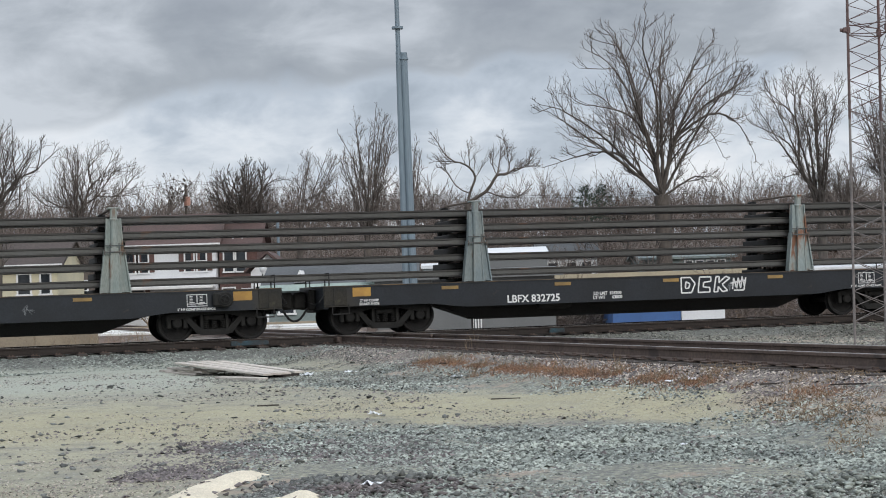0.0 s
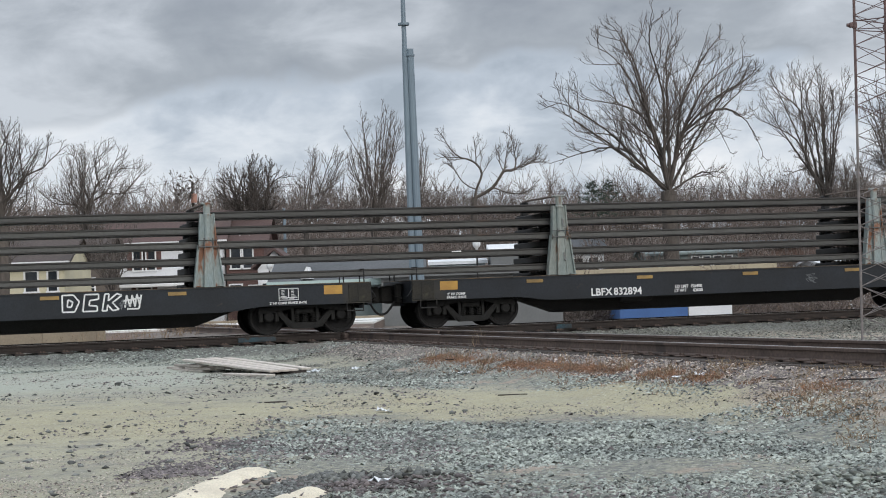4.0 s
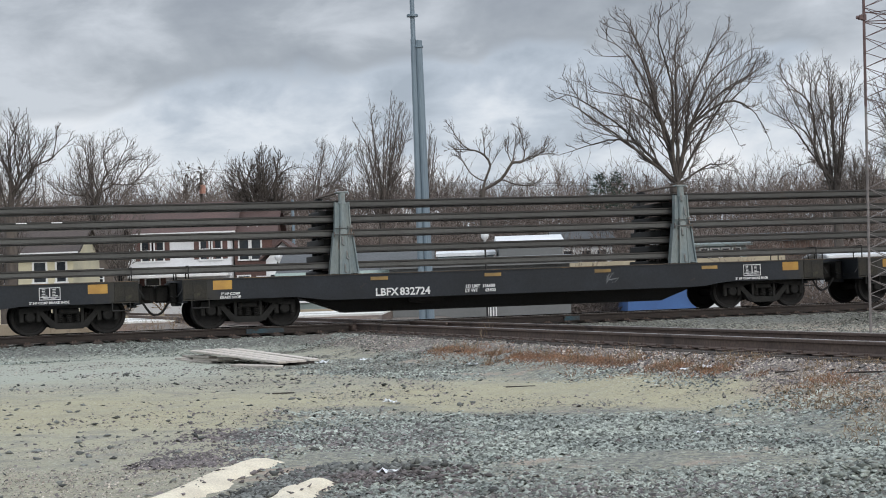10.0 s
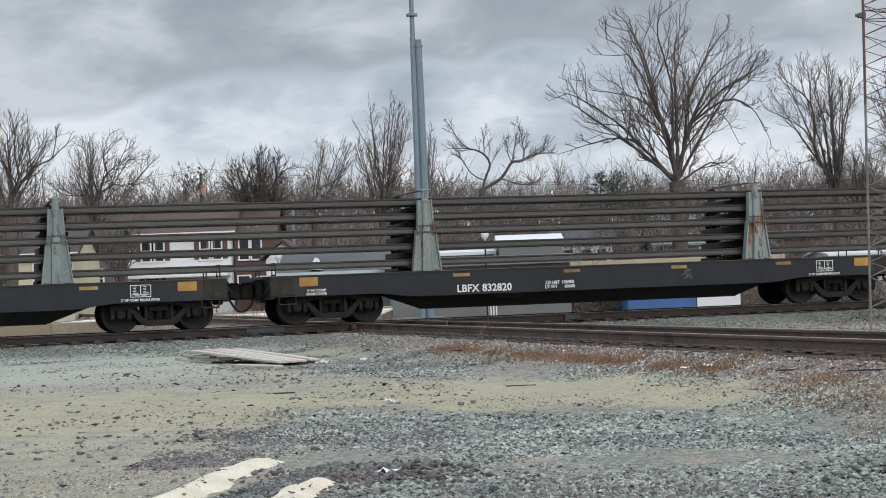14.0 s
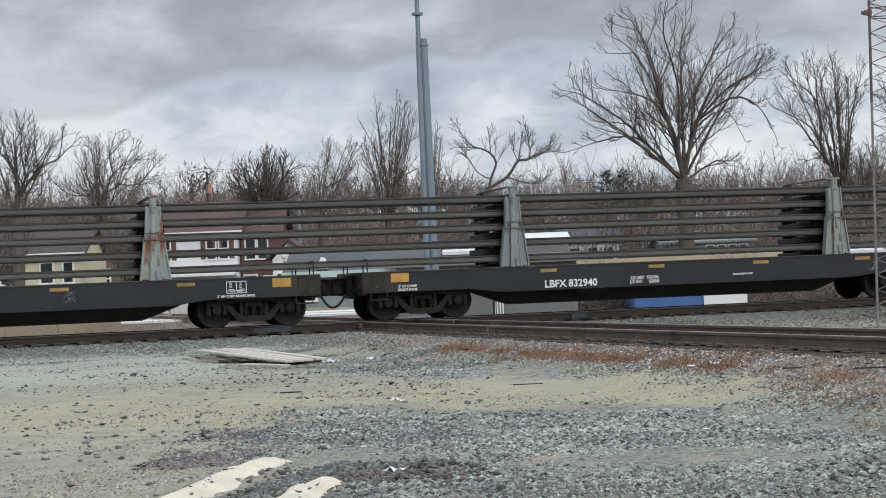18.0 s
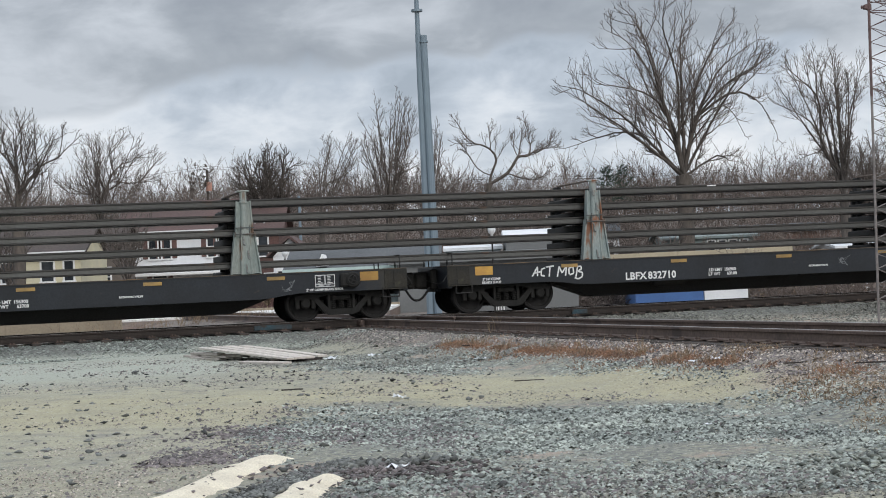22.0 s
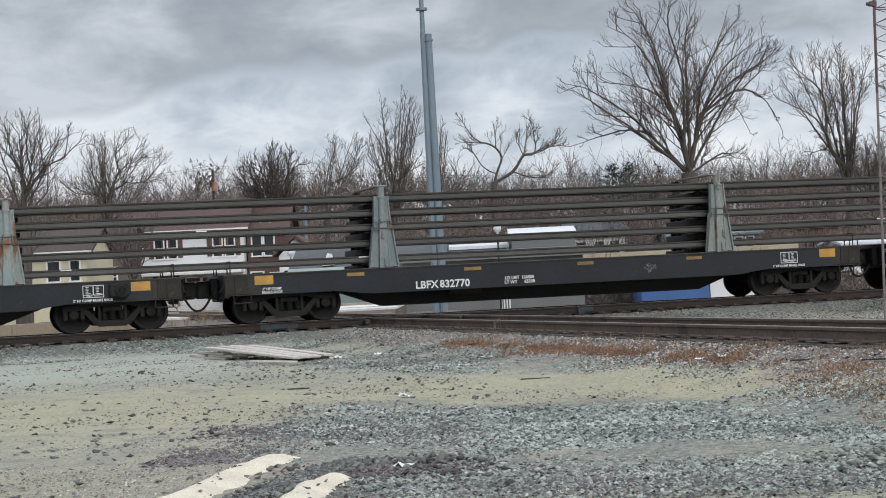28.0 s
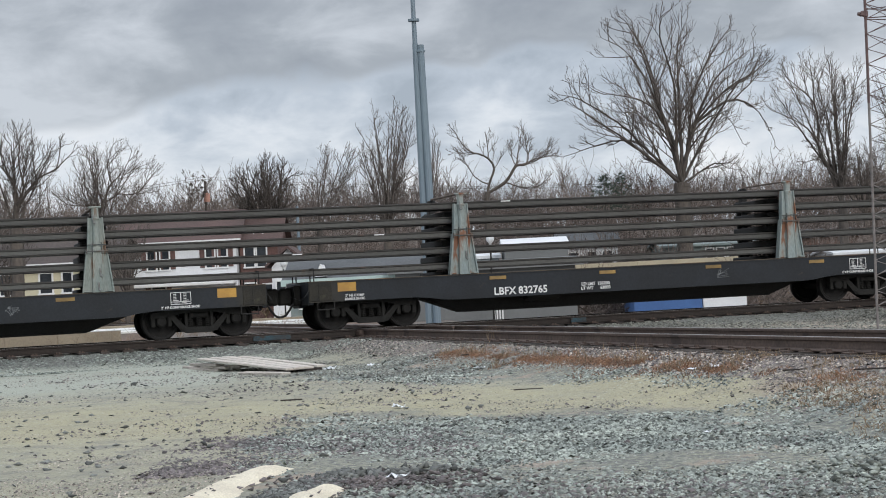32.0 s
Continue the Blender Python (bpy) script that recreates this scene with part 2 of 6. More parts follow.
M_ROCK = material("blue_grey_rock", (0.165, 0.172, 0.16), (0.098, 0.102, 0.098), rough=0.85, scale=2.0, fine=30, vary=0.25, bump=0.5, island=0.75)
M_LITTER = material("white_litter", (0.72, 0.74, 0.76), (0.6, 0.63, 0.67), rough=0.7, scale=9)


def ground_material():
    """The lot: pale dusty fines with broad bands of blue-grey crushed stone and brown patches."""
    mt = bpy.data.materials.new("lot_ground")
    mt.use_nodes = True
    nt = mt.node_tree
    N, L = nt.nodes.new, nt.links.new
    bs = nt.nodes["Principled BSDF"]
    tc, sep = N("ShaderNodeTexCoord"), N("ShaderNodeSeparateXYZ")
    co = tc.outputs["Object"]

    def noise_of(s, d=5.0, vec=co, rough=0.55):
        n = N("ShaderNodeTexNoise")
        n.inputs["Scale"].default_value, n.inputs["Detail"].default_value, n.inputs["Roughness"].default_value = s, d, rough
        L(vec, n.inputs["Vector"])
        return n.outputs["Fac"]

    def maths(op, a, b=0.0, c=0.0):
        m = N("ShaderNodeMath")
        m.operation = op
        for i, v in enumerate((a, b, c)):
            if isinstance(v, (int, float)):
                m.inputs[i].default_value = v
            else:
                L(v, m.inputs[i])
        return m.outputs[0]

    def step(v, a, b):
        r = N("ShaderNodeMapRange")
        r.interpolation_type = "SMOOTHSTEP"
        r.inputs["From Min"].default_value, r.inputs["From Max"].default_value = a, b
        L(v, r.inputs["Value"])
        return r.outputs[0]

    def mixer(f, a, b, kind="MIX"):
        x = N("ShaderNodeMix")
        x.data_type, x.blend_type = "RGBA", kind
        for socket, v in (("Factor", f), ("A", a), ("B", b)):
            if isinstance(v, (int, float)):
                x.inputs[socket].default_value = v
            elif isinstance(v, tuple):
                x.inputs[socket].default_value = (*v[:3], 1)
            else:
                L(v, x.inputs[socket])
        return x.outputs["Result"]

    wob = N("ShaderNodeVectorMath")
    wob.operation = "MULTIPLY_ADD"
    nz = N("ShaderNodeTexNoise")
    nz.inputs["Scale"].default_value, nz.inputs["Detail"].default_value = 0.45, 5.0
    L(co, nz.inputs["Vector"])
    L(nz.outputs["Color"], wob.inputs[0])
    wob.inputs[1].default_value = (3.0, 4.0, 0)
    L(co, wob.inputs[2])
    L(wob.outputs[0], sep.inputs[0])
    x, y = maths("SUBTRACT", sep.outputs["X"], 1.5), maths("SUBTRACT", sep.outputs["Y"], 2.0)
    fines = mixer(step(noise_of(0.35), 0.4, 0.6), (0.365, 0.345, 0.248), (0.315, 0.305, 0.228))
    fines = mixer(step(noise_of(2.2), 0.45, 0.7), fines, (0.235, 0.23, 0.192))
    tyre = N("ShaderNodeMapping")
    tyre.inputs["Scale"].default_value = (0.25, 1.6, 1.0)
    L(co, tyre.inputs[0])
    fines = mixer(maths("MULTIPLY", step(noise_of(1.4, 4.0, tyre.outputs[0]), 0.48, 0.66), 0.4), fines, (0.25, 0.235, 0.185))
    fines = mixer(maths("MULTIPLY", step(y, 25.5, 31), step(maths("MULTIPLY", x, -1.0), 2.5, 4.5)), fines, (0.36, 0.375, 0.315))
    worn = maths("MULTIPLY", step(y, 18.0, 20.0), maths("SUBTRACT", 1.0, step(y, 23.5, 26.0)))
    fines = mixer(maths("MULTIPLY", worn, maths("MULTIPLY_ADD", noise_of(1.3), 1.3, -0.15)), fines, (0.40, 0.36, 0.225))
    stone = mixer(step(noise_of(0.6), 0.42, 0.62), (0.26, 0.265, 0.215), (0.305, 0.30, 0.228))
    stone = mixer(step(noise_of(14.0, 3.0), 0.35, 0.65), stone, (0.135, 0.14, 0.13))
    stone = mixer(step(noise_of(0.9, 3.0), 0.54, 0.64), stone, (0.31, 0.255, 0.205))
    brown = mixer(step(noise_of(3.0), 0.4, 0.65), (0.38, 0.31, 0.245), (0.29, 0.23, 0.185))
    right = step(x, -2.6, -0.8)
    near_band = maths("MULTIPLY", right, maths("MULTIPLY", step(y, 11.5, 12.5), maths("SUBTRACT", 1.0, step(maths("ADD", y, maths("MULTIPLY", x, 0.7)), 20.6, 21.6))))
    far_band = maths("MULTIPLY", right, step(maths("ADD", y, maths("MULTIPLY", x, 1.2)), 25.8, 27.0))
    mask = maths("MAXIMUM", near_band, far_band)
    col = mixer(mask, fines, stone)
    edge = maths("MULTIPLY", step(x, 3.1, 4.1), step(y, 15.5, 17.5))
    col = mixer(maths("MULTIPLY", edge, 0.8), col, brown)
    # ballast along both tracks
    raw = N("ShaderNodeSeparateXYZ")
    L(co, raw.inputs[0])
    for origin, across, tone, wide in ((MID, ACROSS, (0.20, 0.205, 0.185), 2.6), (CROSS_MID, Vector((CROSS_DIR.y, -CROSS_DIR.x, 0)), (0.23, 0.195, 0.17), 2.2)):
        d = maths("ADD", maths("MULTIPLY", raw.outputs["X"], across.x), maths("MULTIPLY", raw.outputs["Y"], across.y))
        d = maths("ABSOLUTE", maths("SUBTRACT", d, origin.x * across.x + origin.y * across.y))
        d = maths("ADD", d, maths("MULTIPLY", noise_of(1.1), 1.2))
        near = maths("SUBTRACT", 1.0, step(d, wide, wide + 0.9))
        col = mixer(near, col, mixer(step(noise_of(16.0, 3.0), 0.4, 0.62), tone, tuple(k * 0.5 for k in tone)))
    far = step(y, 50, 56)
    col = mixer(far, col, mixer(step(noise_of(0.25), 0.4, 0.6), (0.135, 0.112, 0.096), (0.165, 0.14, 0.12)))
    speck = step(noise_of(20.0, 3.0), 0.58, 0.66)
    col = mixer(maths("MULTIPLY", speck, 0.55), col, (0.09, 0.09, 0.09))
    speck2 = step(noise_of(24.0, 3.0), 0.60, 0.68)
    col = mixer(maths("MULTIPLY", speck2, 0.5), col, (0.58, 0.57, 0.52))
    L(col, bs.inputs["Base Color"])
    bs.inputs["Roughness"].default_value = 0.95
    b = N("ShaderNodeBump")
    b.inputs["Strength"].default_value, b.inputs["Distance"].default_value = 0.8, 0.04
    L(noise_of(18.0, 4.0), b.inputs["Height"])
    L(b.outputs[0], bs.inputs["Normal"])
    return mt


M_GROUND = ground_material()


# ---- building blocks ----
class Geo:
    """Vertices and faces of one mesh."""

    def __init__(self):
        self.v, self.f = [], []

    def add(self, verts, faces):
        k = len(self.v)
        self.v += [tuple(p) for p in verts]
        self.f += [tuple(i + k for i in f) for f in faces]
        return self

    def box(self, x0, y0, z0, x1, y1, z1, c=0.0):
        """A box from corner to corner with edges chamfered by c."""
        c = min(c, (x1 - x0) * 0.45, (y1 - y0) * 0.45, (z1 - z0) * 0.45)
        if c <= 0:
            vs = [(x, y, z) for x in (x0, x1) for y in (y0, y1) for z in (z0, z1)]
            return self.add(vs, [(0, 1, 3, 2), (4, 6, 7, 5), (0, 4, 5, 1), (2, 3, 7, 6), (0, 2, 6, 4), (1, 5, 7, 3)])
        bm = bmesh.new()
        bmesh.ops.create_cube(bm, size=1)
        for q in bm.verts:
            q.co = Vector(((x0 + x1) / 2 + q.co.x * (x1 - x0), (y0 + y1) / 2 + q.co.y * (y1 - y0), (z0 + z1) / 2 + q.co.z * (z1 - z0)))
        bmesh.ops.bevel(bm, geom=bm.edges[:], offset=c, segments=1, affect="EDGES")
        bm.verts.index_update()
        self.add([q.co for q in bm.verts], [[q.index for q in f.verts] for f in bm.faces])
        bm.free()
        return self

    def prism(self, outline, axis, a, b):
        """An outline of (u, w) drawn out along an axis from a to b. Axis y: u is x, w is z; axis x: u is y, w is z; axis z: u, w are x, y."""
        n = len(outline)
        def at(u, w, k):
            return {"y": (u, k, w), "x": (k, u, w), "z": (u, w, k)}[axis]
        vs = [at(u, w, a) for u, w in outline] + [at(u, w, b) for u, w in outline]
        fs = [tuple(range(n))[::-1], tuple(range(n, 2 * n))] + [(i, (i + 1) % n, n + (i + 1) % n, n + i) for i in range(n)]
        return self.add(vs, fs)

    def tube(self, p, q, r0, r1=None, n=8, caps=True):
        p, q = Vector(p), Vector(q)
        r1 = r0 if r1 is None else r1
        w = (q - p).normalized()
        u = w.orthogonal().normalized()
        s = w.cross(u)
        ring = [(math.cos(2 * math.pi * i / n), math.sin(2 * math.pi * i / n)) for i in range(n)]
        vs = [p + (u * a + s * b) * r0 for a, b in ring] + [q + (u * a + s * b) * r1 for a, b in ring]
        fs = [(i, (i + 1) % n, n + (i + 1) % n, n + i) for i in range(n)]
        if caps:
            fs += [tuple(range(n))[::-1], tuple(range(n, 2 * n))]
        return self.add(vs, fs)

    def chain(self, pts, r, n=6):
        """One bent rod through the points."""
        pts = [Vector(p) for p in pts]
        vs, last = [], None
        for i, p in enumerate(pts):
            w = (pts[min(i + 1, len(pts) - 1)] - pts[max(i - 1, 0)]).normalized()
            u = w.orthogonal() if last is None else last - w * last.dot(w)
            u = u.normalized()
            last, s = u, w.cross(u)
            vs += [p + (u * math.cos(6.28319 * k / n) + s * math.sin(6.28319 * k / n)) * r for k in range(n)]
        m = len(pts) - 1
        fs = [(i * n + k, i * n + (k + 1) % n, (i + 1) * n + (k + 1) % n, (i + 1) * n + k) for i in range(m) for k in range(n)]
        return self.add(vs, fs + [tuple(range(n))[::-1], tuple(range(m * n, m * n + n))])

    def lathe(self, profile, axis="y", centre=(0, 0, 0), n=24):
        """A profile of (radius, place along the axis) turned round the axis."""
        vs, m = [], len(profile)
        for i in range(n):
            c, s = math.cos(2 * math.pi * i / n), math.sin(2 * math.pi * i / n)
            for r, k in profile:
                o = (r * c, k, r * s) if axis == "y" else (r * c, r * s, k)
                vs.append(tuple(centre[j] + o[j] for j in range(3)))
        fs = [(i * m + j, ((i + 1) % n) * m + j, ((i + 1) % n) * m + j + 1, i * m + j + 1) for i in range(n) for j in range(m - 1)]
        return self.add(vs, fs)

    def mesh(self, name, mats, smooth=False):
        me = bpy.data.meshes.new(name)
        me.from_pydata(self.v, [], self.f)
        for mt in mats if isinstance(mats, (list, tuple)) else (mats,):
            me.materials.append(mt)
        if smooth:
            me.polygons.foreach_set("use_smooth", [True] * len(me.polygons))
        me.update()
        bm = bmesh.new()
        bm.from_mesh(me)
        bmesh.ops.recalc_face_normals(bm, faces=bm.faces)
        bm.to_mesh(me)
        bm.free()
        return me


def part(name, geo, mats, parent, label="", at=None, smooth=False):
    ob = new(name, geo if isinstance(geo, bpy.types.Mesh) else geo.mesh(name, mats, smooth))
    ob.parent = parent
    if at is not None:
        ob.matrix_basis = at
    return tagged(ob, label)


def thing(name, label, category, m=None, group="", kind=""):
    ob = new(name)
    ob.empty_display_size = 0.3
    if m is not None:
        ob.matrix_basis = m
    return tagged(ob, label, category, group, kind)


def single(name, geo, mats, label, category="", m=None, group="", kind="", smooth=False):
    ob = new(name, geo if isinstance(geo, bpy.types.Mesh) else geo.mesh(name, mats, smooth))
    if m is not None:
        ob.matrix_basis = m
    return tagged(ob, label, category, group, kind)


def words(text, size, centre, parent, name="stencil", label="", mat=None, bold=0.0, gap=0.85):
    """Lettering on a car's near side, which faces -y."""
    cu = bpy.data.curves.new(name, "FONT")
    cu.body, cu.size, cu.align_x, cu.align_y, cu.extrude, cu.offset = text, size, "CENTER", "CENTER", 0.002, bold
    cu.resolution_u = 2
    cu.space_word = gap
    tmp = bpy.data.objects.new(name, cu)
    scene.collection.objects.link(tmp)
    me = bpy.data.meshes.new_from_object(tmp.evaluated_get(bpy.context.evaluated_depsgraph_get()))
    bpy.data.objects.remove(tmp)
    bpy.data.curves.remove(cu)
    me.name = name
    me.materials.clear()
    me.materials.append(mat or M_WHITE)
    ob = new(name, me)
    ob.parent = parent
    ob.matrix_basis = pose(*centre, 90, 0, 0)
    return tagged(ob, label)


# ---- ground: one sheet to the horizon ----
def hill(y):
    """The wooded slope beyond the houses."""
    k = min(1.0, max(0.0, (y - 120) / 75))
    return 8.6 * k * k * (3 - 2 * k)


def build_ground():
    def steps(lo, hi, fine, far):
        inner = list(np.arange(lo, hi + fine / 2, fine))
        out, d, s = [], fine, 1.35
        k = hi
        while k < far:
            d *= s
            k += d
            out.append(k)
        back, d, k = [], fine, lo
        while k > -far:
            d *= s
            k -= d
            back.append(k)
        return back[::-1] + inner + out
    xs, ys = steps(-16, 22, 0.25, 3500), steps(8, 70, 0.25, 3500)
    rnd = noise
    vs = []
    for y in ys:
        for x in xs:
            h = ground_height(x, y)
            if 5 < y < 75 and -18 < x < 24:
                h += rnd.noise((x * 0.5, y * 0.5, 0)) * 0.035 + rnd.noise((x * 2.1, y * 2.1, 3)) * 0.012
            h += hill(y)
            vs.append((x, y, h))
    w = len(xs)
    fs = [(j * w + i, j * w + i + 1, (j + 1) * w + i + 1, (j + 1) * w + i) for j in range(len(ys) - 1) for i in range(w - 1)]
    me = bpy.data.meshes.new("ground")
    me.from_pydata(vs, [], fs)
    me.materials.append(M_GROUND)
    me.polygons.foreach_set("use_smooth", [True] * len(me.polygons))
    tagged(new("ground", me), "dusty gravel lot with bands of crushed stone", "ground", kind="structure")


build_ground()

# ---- the two railway tracks ----
RAIL_OUTLINE = [(-0.075, 0), (0.075, 0), (0.075, 0.014), (0.014, 0.034), (0.010, 0.125), (0.036, 0.137), (0.036, 0.168), (0.028, 0.176),
                (-0.028, 0.176), (-0.036, 0.168), (-0.036, 0.137), (-0.010, 0.125), (-0.014, 0.034), (-0.075, 0.014)]


def turned(origin, way, z=0.0):
    """A pose whose x runs along way."""
    return pose(origin.x, origin.y, z, 0, 0, math.degrees(math.atan2(way.y, way.x)))


def build_track(name, label, origin, way, lo, hi, tie_lo, tie_hi, steel):
    tr = thing(name, label, "railway track", turned(origin, way), kind="structure")
    z = RAIL_TOP - 0.176
    for side in (-1, 1):
        y = side * 0.7535
        part("rail", Geo().prism([(y + u, z + w) for u, w in RAIL_OUTLINE], "x", lo, hi), steel, tr, "rust-brown steel running rail")
        part("rail_head", Geo().box(lo, y - 0.027, RAIL_TOP - 0.001, hi, y + 0.027, RAIL_TOP + 0.003), M_RUNNING, tr, "worn bright running surface")
    tie = Geo().box(-0.115, -1.3, z - 0.19, 0.115, 1.3, z - 0.012, 0.015).mesh("tie", M_TIE)
    plate = Geo().box(-0.09, -0.18, z - 0.012, 0.09, 0.18, z + 0.004, 0.004)
    for s in (-0.1, 0.1):
        plate.box(-0.05, s - 0.014, z, -0.02, s + 0.014, z + 0.035).box(0.02, s - 0.014, z, 0.05, s + 0.014, z + 0.035)
    plate = plate.mesh("tie_plate", M_TRACKRAIL)
    k = tie_lo
    while k < tie_hi:
        part("tie", tie, None, tr, at=pose(k, random.uniform(-0.05, 0.05), random.uniform(-0.012, 0.004), 0, 0, random.uniform(-1, 1)))
        for side in (-1, 1):
            part("tie_plate", plate, None, tr, at=pose(k, side * 0.7535, 0))
        k += 0.52
    return tr


track_1 = build_track("railway_track", "straight railway track on ballast carrying the train", MID, ALONG, -120, 160, -15, 17, M_TRACKSHADED)
track_2 = build_track("railway_track", "rusty railway track crossing the train's line", CROSS_MID, CROSS_DIR, -60, 140, -9, 33, M_TRACKRAIL)


# the crossing itself: flangeway guard rails and frog castings
def build_diamond():
    d = MID - CROSS_MID
    det = CROSS_DIR.x * -ALONG.y + ALONG.x * CROSS_DIR.y
    k = (d.x * -ALONG.y + ALONG.x * d.y) / det
    spot = CROSS_MID + CROSS_DIR * k
    dm = thing("track_crossing", "rusty cast steel rail crossing with guard rails", "rail crossing", turned(spot, CROSS_DIR), kind="structure")
    z = RAIL_TOP - 0.176
    for side in (-1, 1):
        y = side * (0.7535 - 0.13)
        part("guard_rail", Geo().prism([(y + u * 0.8, z + w * 0.985) for u, w in RAIL_OUTLINE], "x", -3.6, 3.6), M_TRACKRAIL, dm)
    rel = turned(spot, CROSS_DIR).inverted() @ turned(spot, ALONG)
    for side in (-1, 1):
        y = side * (0.7535 - 0.13)
        part("guard_rail", Geo().prism([(y + u * 0.8, z + w * 0.98) for u, w in RAIL_OUTLINE], "x", -2.8, 2.8), M_TRACKRAIL, dm, at=rel)
    ang = math.atan2(ALONG.y, ALONG.x) - math.atan2(CROSS_DIR.y, CROSS_DIR.x)
    for a in (-1, 1):
        for b in (-1, 1):
            # where a rail of one track meets a rail of the other
            x = -(b * 0.7535 - a * 0.7535 * math.cos(ang)) / math.sin(ang)
            part("frog_casting", Geo().box(x - 0.32, a * 0.7535 - 0.13, z, x + 0.32, a * 0.7535 + 0.13, RAIL_TOP - 0.03, 0.03), M_TRACKRAIL, dm)
    return dm


build_diamond()
M_TEAL = material("worn_teal_paint", (0.035, 0.075, 0.095), (0.045, 0.05, 0.055), rough=0.8, scale=3, fine=25, spots=(0.05, 0.04, 0.035), spot_at=0.55, spot_scale=5)
for m, where, half in ((turned(MID, ALONG), -5.9, 0.45), (turned(MID, ALONG), 1.77, 0.2)):
    jb = thing("joint_bar", "worn teal-painted rail joint bar bolted to the rail", "joint bar", m @ pose(where, 0, 0), group="joint bars")
    part("bar", Geo().box(-half, -0.84, RAIL_TOP - 0.15, half, -0.812, RAIL_TOP - 0.04, 0.008), M_TEAL, jb)
    for i in range(4):
        bx = half * (-0.75 + i * 0.5)
        part("bolt", Geo().tube((bx, -0.86, RAIL_TOP - 0.095), (bx, -0.84, RAIL_TOP - 0.095), 0.018, n=6), M_TEAL, jb)


# ---- the train ----
def wheelset_mesh():
    g = Geo()
    for side in (-1, 1):
        o = side * 0.7535
        g.lathe([(0.0, o + side * 0.075), (0.10, o + side * 0.075), (0.14, o + side * 0.03), (0.33, o + side * 0.025), (0.36, o + side * 0.075), (0.415, o + side * 0.075),
                 (0.42, o - side * 0.03), (0.445, o - side * 0.045), (0.44, o - side * 0.065), (0.36, o - side * 0.065), (0.33, o - side * 0.01), (0.13, o - side * 0.02), (0.10, o - side * 0.06)], n=28)
        g.tube((0, o + side * 0.07, 0), (0, o + side * 0.24, 0), 0.075, n=12)
        for a in range(3):
            c, s = math.cos(a * 2.094) * 0.045, math.sin(a * 2.094) * 0.045
            g.tube((c, o + side * 0.24, s), (c, o + side * 0.255, s), 0.016, n=6)
    g.tube((0, -0.75, 0), (0, 0.75, 0), 0.08, n=12)
    return g.mesh("wheelset", M_WHEEL, smooth=False)


def side_frame_mesh():
    """A cast side frame: top chord, two legs down to a bottom chord with the spring nest, jaws over the bearings."""
    g = Geo()
    y0, y1 = -0.09, 0.09
    g.prism([(-1.12, 0.50), (-1.10, 0.62), (-0.72, 0.66), (-0.35, 0.73), (0.35, 0.73), (0.72, 0.66), (1.10, 0.62), (1.12, 0.50), (0.70, 0.52), (0.33, 0.60), (-0.33, 0.60), (-0.70, 0.52)], "y", y0, y1)
    for s in (-1, 1):
        leg = [(s * 0.72, 0.55), (s * 0.58, 0.55), (s * 0.30, 0.27), (s * 0.30, 0.15), (s * 0.40, 0.16)]
        g.prism(leg if s > 0 else leg[::-1], "y", y0, y1)
        g.box(s * 0.865 - 0.24, -0.08, 0.30, s * 0.865 - 0.14, 0.08, 0.56, 0.02).box(s * 0.865 + 0.14, -0.08, 0.30, s * 0.865 + 0.24, 0.08, 0.56, 0.02)
        g.box(min(s * 0.33, s * 0.26), -0.08, 0.2, max(s * 0.33, s * 0.26), 0.08, 0.66, 0.01)
    g.prism([(-0.42, 0.24), (-0.30, 0.13), (0.30, 0.13), (0.42, 0.24), (0.30, 0.27), (-0.30, 0.27)], "y", y0 - 0.02, y1 + 0.02)
    return g.mesh("side_frame", M_TRUCK)


def spring_mesh():
    g = Geo()
    pts = [(0.055 * math.cos(i * 0.9), 0.055 * math.sin(i * 0.9), 0.27 + 0.22 * i / 35) for i in range(36)]
    return g.chain(pts, 0.014, n=4).mesh("spring", M_TRUCK)


WHEELSET, SIDE_FRAME, SPRING = wheelset_mesh(), side_frame_mesh(), spring_mesh()
BEARING = Geo().lathe([(0.0, -0.115), (0.085, -0.115), (0.115, -0.09), (0.115, 0.09), (0.0, 0.1)], n=14).mesh("bearing", M_TRUCK)
BOLSTER = Geo().box(-0.23, -1.05, 0.47, 0.23, 1.05, 0.60, 0.03).box(-0.27, -0.84, 0.22, 0.27, 0.84, 0.5, 0.03).tube((0, 0, 0.6), (0, 0, 0.76), 0.18, n=12).mesh("bolster", M_TRUCK)
BRAKE_BEAM = Geo().box(-0.05, -0.68, 0.33, 0.05, 0.68, 0.41, 0.01).mesh("brake_beam", M_TRUCK)
SHOE = Geo().box(-0.045, -0.05, 0.26, 0.045, 0.05, 0.50, 0.02).mesh("brake_shoe", M_UNDER)
HALF = 1.34                                  # half the width of a car
DECK = 1.17                                  # deck above the rails


def car_side_outline():
    """The side sill seen from the side: shallow over the trucks, a little deeper between them."""
    up = [(-8.15, DECK - 0.02), (8.15, DECK - 0.02)]
    low = [(8.15, 0.69), (5.55, 0.69), (5.2, 0.655), (4.9, 0.607), (4.6, 0.588), (-4.6, 0.588), (-4.9, 0.607), (-5.2, 0.655), (-5.55, 0.69), (-8.15, 0.69)]
    return up + low


